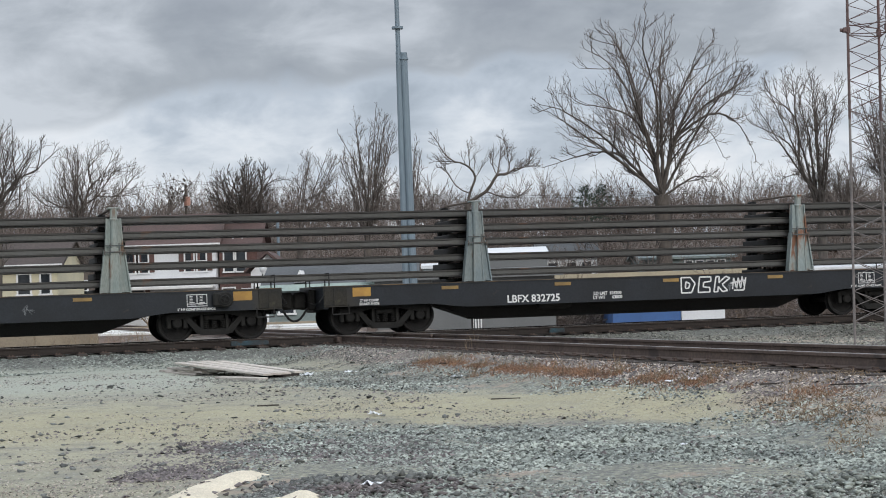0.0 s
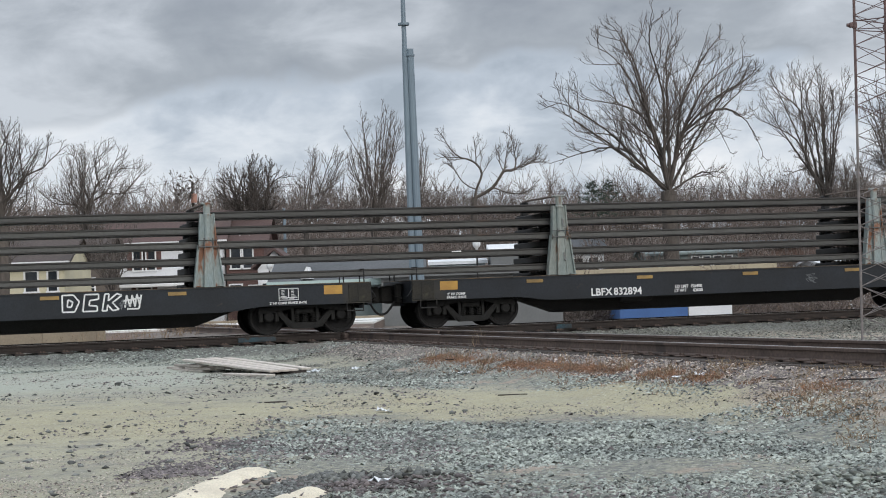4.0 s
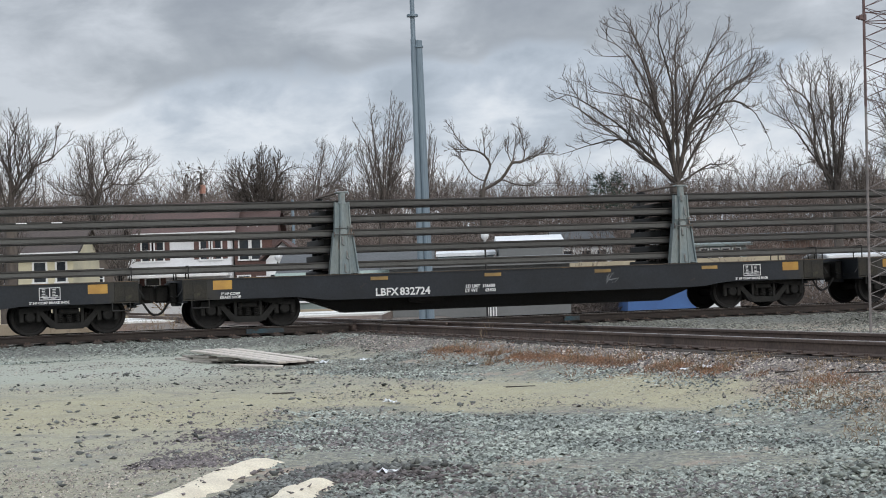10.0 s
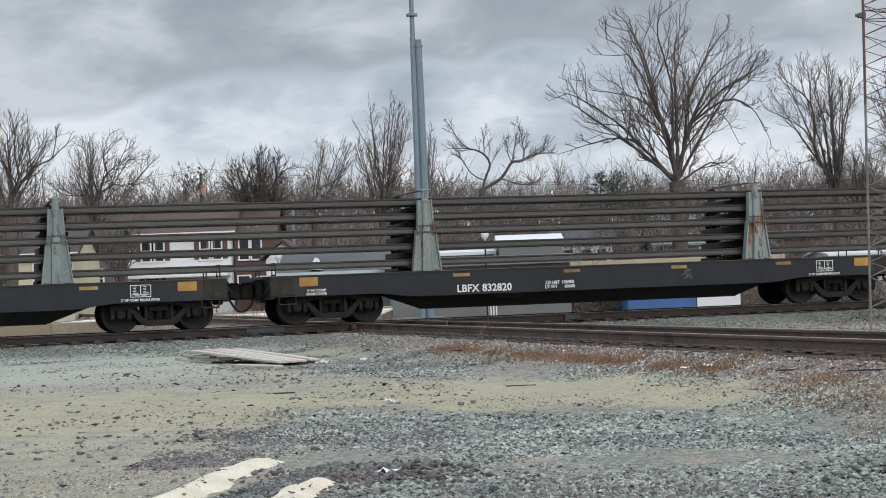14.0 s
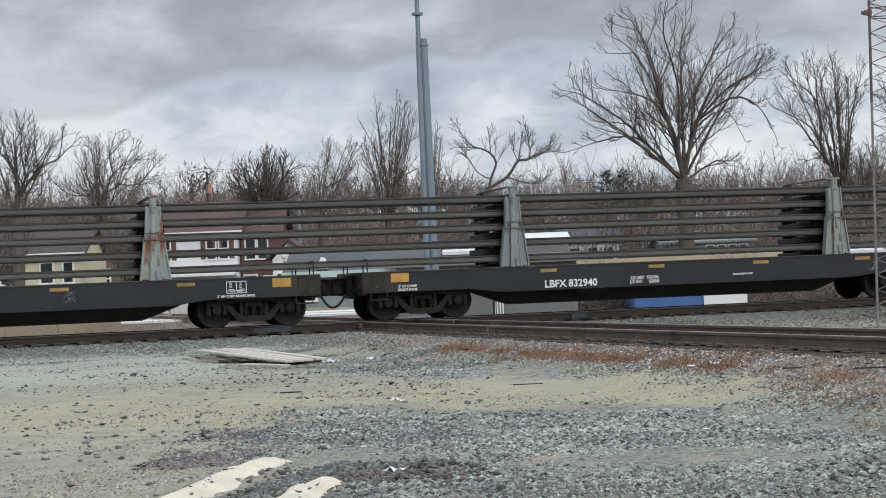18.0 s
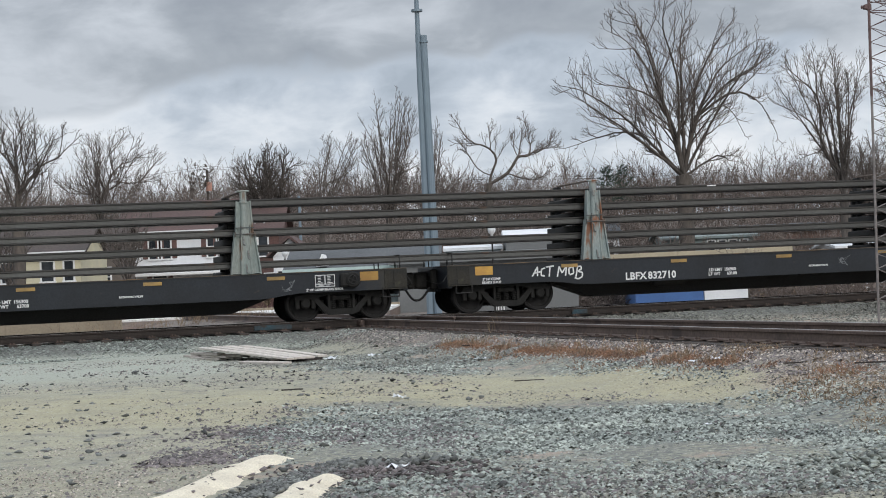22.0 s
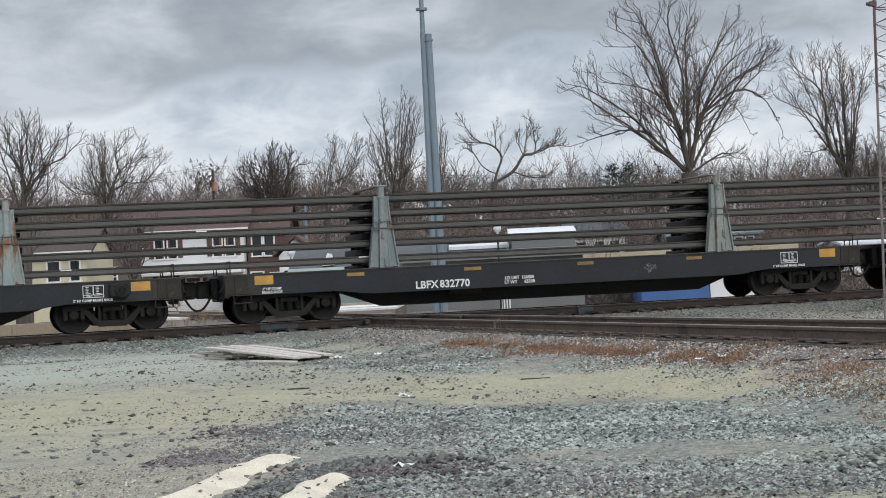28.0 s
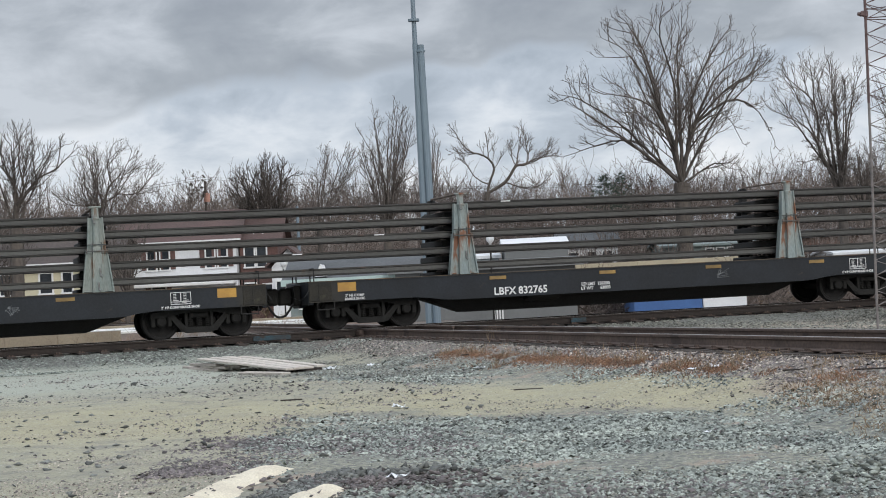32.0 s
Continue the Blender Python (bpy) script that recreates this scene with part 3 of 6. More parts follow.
def build_truck(car, x, wheelsets):
    tr = part("truck", BOLSTER, None, car, "dark cast steel two-axle truck", at=pose(x, 0, 0))
    for y in (-0.99, 0.99):
        part("side_frame", SIDE_FRAME, None, tr, at=pose(0, y, 0))
        for sx in (-0.2, 0, 0.2):
            part("spring", SPRING, None, tr, at=pose(sx, y - 0.04 if y < 0 else y + 0.04, 0))
        for sx in (-0.865, 0.865):
            part("bearing", BEARING, None, tr, at=pose(sx, y, 0.42))
    for sx in (-0.865, 0.865):
        ws = part("wheelset", WHEELSET, None, tr, "dark steel wheels on an axle", at=pose(sx, 0, 0.42))
        wheelsets.append((ws, sx))
        part("brake_beam", BRAKE_BEAM, None, tr, at=pose(sx - math.copysign(0.5, sx), 0, 0))
        for y in (-0.74, 0.74):
            part("brake_shoe", SHOE, None, tr, at=pose(sx - math.copysign(0.47, sx), y, 0))
    return tr


M_RACKGREEN = material("rack_paint_faded", (0.20, 0.235, 0.222), (0.26, 0.275, 0.25), rough=0.7, scale=2.4, fine=22, vary=0.18, spots=(0.16, 0.10, 0.065), spot_at=0.58, spot_scale=2.6, stretch=(2.2, 2.2, 0.45))


def post_pieces():
    """A rack's near post: a centre column and neck, sloping wing plates in two lengths with edge flanges, and feet. Name and shape of each piece."""
    column = Geo().prism([(-0.125, DECK), (0.125, DECK), (0.09, 2.2), (-0.09, 2.2)], "y", -0.065, 0.2)
    neck = Geo().lathe([(0.0, 2.2), (0.10, 2.18), (0.10, 2.22), (0.085, 2.23), (0.08, 2.82), (0.10, 2.82), (0.10, 2.86), (0.08, 2.87), (0.08, 3.08), (0.0, 3.08)], "z", (0, 0.04, 0), 14)
    out = [("upright", column), ("neck", neck), ("cap", Geo().box(-0.14, -0.04, 3.08, 0.14, 0.2, 3.12, 0.012))]
    for s in (-1, 1):
        out += [("wing_plate", Geo().prism([(s * 0.12, DECK), (s * 0.345, DECK), (s * 0.225, 2.13), (s * 0.08, 2.13)][::s], "y", 0.02, 0.055)),
                ("wing_plate", Geo().prism([(s * 0.085, 2.13), (s * 0.20, 2.13), (s * 0.158, 2.86), (s * 0.07, 2.86)][::s], "y", 0.035, 0.07)),
                ("edge_flange", Geo().prism([(s * 0.327, DECK), (s * 0.36, DECK), (s * 0.238, 2.15), (s * 0.206, 2.15)][::s], "y", -0.03, 0.16)),
                ("edge_flange", Geo().prism([(s * 0.18, 2.13), (s * 0.21, 2.13), (s * 0.17, 2.87), (s * 0.142, 2.87)][::s], "y", -0.005, 0.16)),
                ("channel_lip", Geo().prism([(s * 0.105, DECK), (s * 0.13, DECK), (s * 0.10, 2.10), (s * 0.075, 2.10)][::s], "y", -0.085, -0.06)),
                ("foot", Geo().box(s * 0.27 - 0.06, -0.05, DECK + 0.013, s * 0.27 + 0.06, 0.02, DECK + 0.035, 0.006))]
    return out


POSTS = [[(name, g.mesh(name, paint)) for name, g in post_pieces()] for paint in (M_RACK, M_RACKGREEN, M_RACKRUST)]
# far post: black stands in for the shade on its inner side
UPRIGHT_SHADED = Geo().box(-0.2, -0.06, DECK, 0.2, 0.02, 2.75, 0.012).box(-0.09, -0.1, DECK, 0.09, 0.1, 3.09, 0.02).mesh("upright", M_BLACK)
SEAM = Geo().box(-0.25, -0.10, 2.085, 0.25, -0.065, 2.115, 0.008).box(-0.22, -0.06, 2.24, 0.22, -0.03, 2.262, 0.006)
for s in (-0.235, 0.235, -0.1, 0.1):
    SEAM.tube((s, -0.075, 2.04), (s, -0.075, 2.30 if abs(s) < 0.2 else 2.16), 0.014, n=6)
SEAM = SEAM.mesh("bracket", material("bracket_steel", (0.07, 0.085, 0.088), (0.11, 0.075, 0.055), rough=0.7, scale=6, fine=30))
HOOK = Geo().chain([(0, -0.06, 0.10), (0, -0.09, 0.04), (0, -0.09, -0.07), (0.03, -0.09, -0.10), (0.055, -0.09, -0.07)], 0.019, 6).mesh("hook", material("hook_steel", (0.20, 0.22, 0.22), (0.13, 0.10, 0.08), rough=0.6, scale=9))
TIERS = [1.31, 1.69, 2.07, 2.41, 2.76]       # undersides of the five tiers of rail
CROSSBARS = []
for k, tz in enumerate(TIERS):
    low = DECK + 0.01 if k == 0 else TIERS[k - 1] + 0.185
    w = 0.40 - 0.03 * k
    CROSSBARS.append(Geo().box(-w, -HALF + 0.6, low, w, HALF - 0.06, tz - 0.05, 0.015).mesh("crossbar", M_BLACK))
ROLLER = Geo().tube((0, -0.07, 0), (0, 0.07, 0), 0.045, n=8).mesh("roller", M_TRACKRAIL)
TOP_BAR = Geo().box(-0.04, -HALF + 0.1, 3.09, 0.04, HALF - 0.1, 3.135, 0.01).mesh("top_bar", material("rusty_bar", (0.17, 0.145, 0.125), (0.12, 0.085, 0.065), rough=0.8, scale=3, fine=25))


PAINTS, PAINTED = (0, 1, 0, 0, 1, 1, 0), []


def build_rack(car, x, rusty, hooks):
    rk = part("rail_rack", Geo().box(-0.38, -HALF + 0.01, DECK, 0.38, HALF - 0.01, DECK + 0.012), M_CAR, car, "tall steel rail rack bolted to the deck", at=pose(x, 0, 0))
    look_of = 2 if rusty else PAINTS[len(PAINTED) % len(PAINTS)]
    PAINTED.append(look_of)
    for name, me in POSTS[look_of]:
        part(name, me, None, rk, ("blue-grey painted post", "faded grey-green painted post", "blue-grey post streaked with rust")[look_of] if name == "upright" else "", at=pose(0, -HALF + 0.03, 0))
    part("upright", UPRIGHT_SHADED, None, rk, "far post coloured black for its shaded inner side", at=pose(0, HALF - 0.03, 0, 0, 0, 180))
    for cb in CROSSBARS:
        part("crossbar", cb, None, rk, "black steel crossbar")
    for tz in TIERS:
        for i in range(9):
            part("roller", ROLLER, None, rk, at=pose(0, -HALF + 0.38 + i * 0.24, tz - 0.045))
    part("top_bar", TOP_BAR, None, rk)
    part("bracket", SEAM, None, rk, at=pose(0, -HALF + 0.03, 0))
    if hooks:
        rnd = random.Random(int(x * 7) + hooks * 31)
        for hx, hz in rnd.sample(((-0.05, 2.82), (0.04, 2.45), (-0.05, 1.95), (0.05, 1.62), (0.0, 1.3)), rnd.randint(2, 4)):
            part("hook", HOOK, None, rk, at=pose(hx, -HALF + 0.03, hz))


SIDE_SILL = Geo().prism(car_side_outline(), "y", -HALF, -HALF + 0.02)
FLANGE = [(-8.15, 0.69), (-5.55, 0.69), (-5.2, 0.655), (-4.9, 0.607), (-4.6, 0.588), (4.6, 0.588), (4.9, 0.607), (5.2, 0.655), (5.55, 0.69), (8.15, 0.69)]
SIDE_SILL.prism(FLANGE + [(u, w - 0.016) for u, w in FLANGE[::-1]], "y", -HALF - 0.035, -HALF + 0.10)
SIDE_SILL.box(-8.15, -HALF - 0.012, DECK - 0.045, 8.15, -HALF, DECK - 0.02)
SIDE_SILL = SIDE_SILL.mesh("side_sill", M_CAR)
SIDE_SILL_FAR = SIDE_SILL.copy()
DECK_MESH = Geo().box(-8.15, -HALF - 0.022, DECK - 0.018, 8.15, HALF + 0.022, DECK, 0.004).mesh("deck", material("deck_steel", (0.10, 0.078, 0.058), (0.055, 0.046, 0.038), rough=0.85, scale=1.5, fine=20, spots=(0.16, 0.105, 0.06), spot_at=0.56))
CENTRE = Geo().prism([(-8.0, 0.95), (8.0, 0.95), (8.0, 0.72), (5.3, 0.68), (4.15, 0.27), (-4.15, 0.27), (-5.3, 0.68), (-8.0, 0.72)], "y", -0.34, 0.34)
CENTRE.box(-4.1, -0.42, 0.25, 4.1, 0.42, 0.28)
CENTRE = CENTRE.mesh("centre_sill", M_UNDER)
BEARER = Geo().box(-0.02, -HALF + 0.03, 0.80, 0.02, HALF - 0.03, 1.13, 0.006).mesh("cross_bearer", M_UNDER)
END_SILL = Geo().box(-0.06, -HALF + 0.0, 0.62, 0.06, HALF, DECK - 0.02, 0.015).box(-0.05, -0.4, 0.55, 0.10, 0.4, 0.95, 0.02).mesh("end_sill", M_CAR)
COUPLER = Geo().box(0.0, -0.14, 0.70, 0.3, 0.14, 0.98, 0.03).box(0.14, -0.23, 0.64, 0.485, 0.21, 1.05, 0.05).box(0.0, -0.50, 0.62, 0.17, 0.50, 1.10, 0.03).box(0.22, -0.28, 0.70, 0.36, -0.2, 0.9, 0.02).mesh("coupler", M_TRUCK)
HOSE = Geo().chain([(0.0, -0.34, 0.74), (0.18, -0.36, 0.71), (0.27, -0.36, 0.62), (0.33, -0.35, 0.52), (0.41, -0.33, 0.42), (0.48, -0.31, 0.375), (0.545, -0.30, 0.36)], 0.028, 8).mesh("air_hose", M_HOSE)
HANDHOLD = Geo().chain([(0, -HALF + 0.06, DECK - 0.05), (0, -HALF + 0.06, DECK + 0.3), (0, -HALF + 0.5, DECK + 0.3), (0, -HALF + 0.5, DECK - 0.05)], 0.016, 6).mesh("handhold", M_BLACK)
LEVER = Geo().chain([(0, -HALF - 0.02, 0.98), (0.12, -HALF - 0.02, 0.80), (0.14, -0.9, 0.74), (0.22, -0.15, 0.84)], 0.011, 6).mesh("uncoupling_lever", M_BLACK)
STEP = Geo().chain([(-0.2, -HALF - 0.01, 0.72), (-0.2, -HALF - 0.01, 0.50), (0.2, -HALF - 0.01, 0.50), (0.2, -HALF - 0.01, 0.72)], 0.018, 6).mesh("sill_step", M_UNDER)
RESERVOIR = Geo().lathe([(0, -0.45), (0.16, -0.42), (0.2, -0.3), (0.2, 0.3), (0.16, 0.42), (0, 0.45)], n=16).mesh("air_reservoir", M_UNDER)
CYLINDER = Geo().lathe([(0, -0.25), (0.13, -0.25), (0.13, 0.22), (0.05, 0.24), (0.05, 0.5), (0, 0.5)], n=14).mesh("brake_cylinder", M_UNDER)
BIG_AMBER = Geo().box(-0.22, -HALF - 0.008, 0.905, 0.22, -HALF, 1.115).mesh("reflector", M_AMBER)
STRIP = Geo().box(-0.21, -HALF - 0.018, 1.005, 0.21, -HALF, 1.085).mesh("reflector", M_AMBERDULL)
FRAME_BOX = Geo()
for x0, z0, x1, z1 in ((-0.235, 0.80, 0.235, 0.815), (-0.235, 1.065, 0.235, 1.08), (-0.235, 0.80, -0.222, 1.08), (0.222, 0.80, 0.235, 1.08), (-0.01, 0.86, 0.01, 1.08), (-0.235, 0.855, 0.235, 0.868),
                       (-0.15, 0.832, -0.03, 0.842), (0.02, 0.832, 0.13, 0.842), (-0.18, 0.885, -0.05, 0.90), (0.05, 0.885, 0.18, 0.90)):
    FRAME_BOX.box(x0, -HALF - 0.006, z0, x1, -HALF, z1)
for bx in (-0.17, 0.06):
    for bz in (0.925, 0.96, 0.995, 1.03):
        FRAME_BOX.box(bx, -HALF - 0.005, bz, bx + 0.07, -HALF, bz + 0.012)
FRAME_BOX = FRAME_BOX.mesh("service_stencil", M_WHITE)
BRAKE_WHEEL = Geo().lathe([(0.20, -0.012), (0.225, 0.0), (0.20, 0.012), (0.18, 0.0), (0.20, -0.012)], n=20).box(-0.19, -0.01, -0.015, 0.19, 0.01, 0.015).box(-0.015, -0.01, -0.19, 0.015, 0.01, 0.19).tube(
    (0, 0, 0), (0, 0.12, 0), 0.04, n=8).mesh("brake_wheel", M_BLACK)


HAND_BRAKE = Geo().box(-0.28, -0.14, -0.16, 0.05, 0.02, 0.17, 0.04).lathe([(0, -0.16), (0.16, -0.16), (0.19, -0.12), (0.19, 0.0), (0, 0.0)], "y", (0, 0, 0), 16).mesh("hand_brake", M_TRUCK)
END_PLATE = Geo().box(-0.27, -HALF - 0.02, 0.70, 0.27, -HALF - 0.001, 1.145, 0.008).box(-0.05, -HALF - 0.03, 0.72, -0.02, -HALF - 0.02, 1.13, 0.004).mesh("end_plate", M_GRIME)


def strokes(car, name, label, lines, x, z, size, mat, r=0.02):
    """Spray-painted lines on the near side, flat against the sill."""
    g = Geo()
    for ln in lines:
        pts = [Vector((x + u * size, -HALF - 0.003, z + w * size)) for u, w in ln]
        for a, b in zip(pts, pts[1:]):
            d = (b - a).normalized()
            nrm = Vector((-d.z, 0, d.x)) * r
            g.add([a - nrm, b - nrm, b + nrm, a + nrm, *[q + Vector((0, 0.003, 0)) for q in (a - nrm, b - nrm, b + nrm, a + nrm)]], [(0, 1, 2, 3), (0, 4, 5, 1), (1, 5, 6, 2), (2, 6, 7, 3), (3, 7, 4, 0)])
    part(name, g, mat, car, label)


def build_car(number, weights, rust, reversed_car, hooks, tag=None, faded=True, near_brake=False):
    car = thing("flat_car", "black flat car with blue-grey rail racks carrying long rails", "flat car", group="flat cars of the rail train")
    wheelsets = []
    part("deck", DECK_MESH, None, car, "rusty steel deck")
    part("side_sill", SIDE_SILL, None, car, "near-black painted side sill")
    part("side_sill", SIDE_SILL_FAR, None, car, "near-black painted side sill", at=pose(0, 0, 0, 0, 0, 180))
    part("centre_sill", CENTRE, None, car, "deep dark centre sill")
    for i in range(13):
        part("cross_bearer", BEARER, None, car, at=pose(-5.4 + i * 0.9, 0, 0))
    for s in (-1, 1):
        turn = 0 if s > 0 else 180
        part("end_sill", END_SILL, None, car, at=pose(s * 8.1, 0, 0, 0, 0, turn))
        part("coupler", COUPLER, None, car, "dark cast coupler", at=pose(s * 8.16, 0, 0, 0, 0, turn))
        hose = part("air_hose", HOSE, None, car, "black rubber air hose", at=pose(s * 8.1, 0, 0) @ Matrix.Diagonal((s, 1, 1, 1)))
        part("handhold", HANDHOLD, None, car, at=pose(s * 8.0, 0, 0))
        part("handhold", HANDHOLD, None, car, at=pose(s * 8.0, 0, 0, 0, 0, 180))
        part("uncoupling_lever", LEVER, None, car, at=pose(s * 8.14, 0, 0) @ Matrix.Diagonal((s, 1, 1, 1)))
        part("sill_step", STEP, None, car, at=pose(s * 7.75, 0, 0))
        build_truck(car, s * 6.60, wheelsets)
        part("reflector", BIG_AMBER, None, car, "amber reflective patch", at=pose(s * 7.23, 0, 0))
    part("air_reservoir", RESERVOIR, None, car, at=pose(-2.2, -0.75, 0.62, 0, 0, 90))
    part("brake_cylinder", CYLINDER, None, car, at=pose(1.6, -0.8, 0.66, 0, 0, 90))
    if near_brake:
        hb = part("hand_brake", HAND_BRAKE, None, car, "dark hand brake gear box", at=pose(6.80, -HALF - 0.02, 0.94))
        part("brake_wheel", BRAKE_WHEEL, None, hb, "black hand brake wheel", at=pose(-0.02, -0.2, 0, 0, 24, 0) @ Matrix.Diagonal((0.5, 1, 0.5, 1)))
    else:
        part("brake_wheel", BRAKE_WHEEL, None, car, "black hand brake wheel", at=pose(-6.6, HALF + 0.12, 0.93))
    for s in (-1, 1):
        part("end_plate", END_PLATE, None, car, "grimy brown-black end plate", at=pose(s * 7.87, 0, 0))
    for k, x in enumerate((-4.325, 4.325)):
        build_rack(car, x, rust[k], hooks[k] * (int(number) % 97 + k))
    for x in ((-3.5, -0.68, 2.15, 5.0) if reversed_car else (-5.05, -2.17, 0.70, 3.57)):
        part("reflector", STRIP, None, car, "amber reflective strip", at=pose(x, 0, 0))
    y = -HALF - 0.004
    words("LBFX " + number, 0.25, (-2.93, y, 0.708), car, "reporting_mark", "white painted lettering", bold=0.006, gap={"832820": 1.15, "832725": 0.95, "832940": 0.85, "832765": 0.9}.get(number, 0.6))
    words("LD LMT  " + weights[0], 0.108, (-1.0, y, 0.778), car, "load_stencil", bold=0.003)
    words("LT WT       " + weights[1], 0.108, (-1.0, y, 0.675), car, "load_stencil", bold=0.003)
    words('2" HF COMP', 0.085, (-7.05, y, 0.80), car, "brake_stencil", bold=0.002)
    words("BRAKE SHOE", 0.085, (-7.05, y, 0.72), car, "brake_stencil", bold=0.002)
    words('2" HF COMP BRAKE SHOE', 0.078, (6.15, y, 0.735), car, "brake_stencil", bold=0.002)
    part("service_stencil", FRAME_BOX, None, car, "white boxed stencil", at=pose(6.165, 0, 0))
    if number in ("832940", "832710"):
        words("RETAINING VALVE", 0.065, (1.65, y, 0.77), car, "valve_stencil", bold=0.002)
    if faded:
        rnd = random.Random(int(number))
        ln = [[(rnd.uniform(-0.2, 0.2), rnd.uniform(-0.15, 0.15)) for _ in range(5)] for _ in range(4)]
        strokes(car, "chalk_scribble", "faded chalk scribble", ln, rnd.choice((2.4, 5.3, -5.6)), 0.86, 0.9, M_CHALK, 0.004)
    if tag == "outline":
        big = [[(0, 0), (0, 0.34), (0.28, 0.34), (0.42, 0.2), (0.3, 0), (0, 0)], [(0.12, 0.1), (0.14, 0.25), (0.26, 0.2), (0.22, 0.1), (0.12, 0.1)],
               [(0.9, 0.34), (0.56, 0.34), (0.5, 0.0), (0.86, 0.0), (0.86, 0.1), (0.66, 0.12), (0.68, 0.22), (0.9, 0.24), (0.9, 0.34)],
               [(0.98, 0.0), (1.06, 0.34), (1.16, 0.34), (1.14, 0.2), (1.36, 0.34), (1.48, 0.3), (1.24, 0.16), (1.4, 0.02), (1.24, 0.0), (1.12, 0.12), (1.1, 0.0), (0.98, 0)],
               [(1.55, 0.05), (1.6, 0.3), (1.68, 0.06), (1.74, 0.3), (1.8, 0.06), (1.86, 0.32), (1.92, 0.1)], [(1.5, 0.18), (1.98, 0.24)], [(1.6, 0.02), (1.9, 0.02), (1.97, 0.3)]]
        strokes(car, "graffiti", "white outlined graffiti tag", [[(u * 0.9, w * 1.12) for u, w in ln] for ln in big], 0.98, 0.715, 1.0, M_WHITE, 0.018)
    if tag == "letters":
        big = [[(0, 0.08), (0.16, 0.34), (0.18, 0.08)], [(0.02, 0.16), (0.28, 0.2)], [(0.42, 0.3), (0.3, 0.26), (0.3, 0.1), (0.42, 0.08)], [(0.46, 0.32), (0.72, 0.34)], [(0.59, 0.33), (0.58, 0.06)],
               [(0.86, 0.04), (0.9, 0.32), (1.02, 0.14), (1.16, 0.34), (1.14, 0.06)], [(1.26, 0.1), (1.24, 0.26), (1.38, 0.3), (1.42, 0.12), (1.28, 0.08)],
               [(1.5, 0.02), (1.54, 0.3), (1.66, 0.3), (1.68, 0.22), (1.55, 0.17), (1.72, 0.13), (1.72, 0.02), (1.6, -0.04), (1.46, 0.0)]]
        strokes(car, "graffiti", "white sprayed graffiti lettering", [[(u + 0.12 * w, w * 1.2) for u, w in ln] for ln in big], -6.02, 0.745, 0.75, M_WHITE, 0.017)
    return car, wheelsets


CARS = [
    build_car("832725", ("156200", "63800"), (False, False), False, (False, False), near_brake=True),
    build_car("832725", ("156200", "63800"), (False, True), False, (False, False), tag="outline"),
    build_car("832894", ("156400", "63600"), (False, True), False, (True, False)),
    build_car("832724", ("156600", "63400"), (False, False), True, (True, True)),
    build_car("832820", ("156400", "63600"), (False, True), True, (False, True)),
    build_car("832940", ("156300", "63700"), (False, False), True, (True, True), near_brake=True),
    build_car("832710", ("156900", "63100"), (True, True), False, (True, False), tag="letters", near_brake=True),
    build_car("832770", ("156800", "63200"), (False, False), False, (True, True)),
    build_car("832765", ("156200", "63800"), (True, True), True, (True, False)),
    build_car("832765", ("156200", "63800"), (False, False), True, (True, False)),
]
FIRST = -1                                   # the first car's place in the train


def car_pose(t, index):
    p = MID + ALONG * (index * PITCH + 4.325 - travelled(t))
    return turned(p, ALONG, RAIL_TOP + 0.003)


LOAD = []


def build_load():
    me = Geo().prism([(u * 0.93, w * 0.93) for u, w in RAIL_OUTLINE], "x", FIRST * PITCH - 6.0, (FIRST + len(CARS)) * PITCH - 3.0).mesh("loaded_rail", M_RAIL)
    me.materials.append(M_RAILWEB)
    # web faces get the lit tone, head and foot keep the shaded one
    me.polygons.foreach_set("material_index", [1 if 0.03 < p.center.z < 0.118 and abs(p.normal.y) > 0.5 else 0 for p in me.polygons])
    mark = Geo().box(-0.12, -0.039, 0.128, 0.12, -0.033, 0.155).mesh("paint_mark", M_WHITE)
    rnd = random.Random(5)
    for k, tz in enumerate(TIERS):
        for i in range(7):
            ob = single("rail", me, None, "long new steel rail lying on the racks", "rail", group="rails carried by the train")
            off = Vector((0, -HALF + 0.36 + i * 0.165 + rnd.uniform(-0.008, 0.008), tz))
            if i == 0:
                for m in range(2):
                    part("paint_mark", mark, None, ob, "white paint mark", at=pose(rnd.uniform(0, 130), 0, 0))
            LOAD.append((ob, off))


build_load()


# ---- steel pole and lattice tower ----
def build_pole():
    po = thing("steel_pole", "tall tapered galvanised steel pole in two bolted sections", "pole", pose(-0.83, 62, ground_height(-0.83, 62)))
    part("main_mast", Geo().tube((-0.14, 0, 0), (-0.135, 0, 9.9), 0.125, 0.10, 12).tube((-0.135, 0, 9.9), (-0.15, 0, 15.5), 0.085, 0.06, 10), M_GALV, po)
    part("side_section", Geo().tube((0.13, 0, 0), (0.045, 0, 9.85), 0.15, 0.125, 12), M_GALV, po, "shorter open-topped galvanised section")
    part("seam_plate", Geo().box(-0.05, -0.05, 0.0, 0.0, 0.03, 9.8), material("seam_dark", (0.09, 0.12, 0.14), rough=0.6), po)
    part("flange", Geo().tube((-0.14, 0, 10.68), (-0.14, 0, 10.76), 0.2, n=14), M_GALV, po)
    part("cap_ring", Geo().tube((0.045, 0, 9.6), (0.045, 0, 9.66), 0.16, n=12), M_GALV, po)
    part("base_plate", Geo().box(-0.5, -0.4, 0.0, 0.5, 0.4, 0.08, 0.01), M_GALV, po)


build_pole()


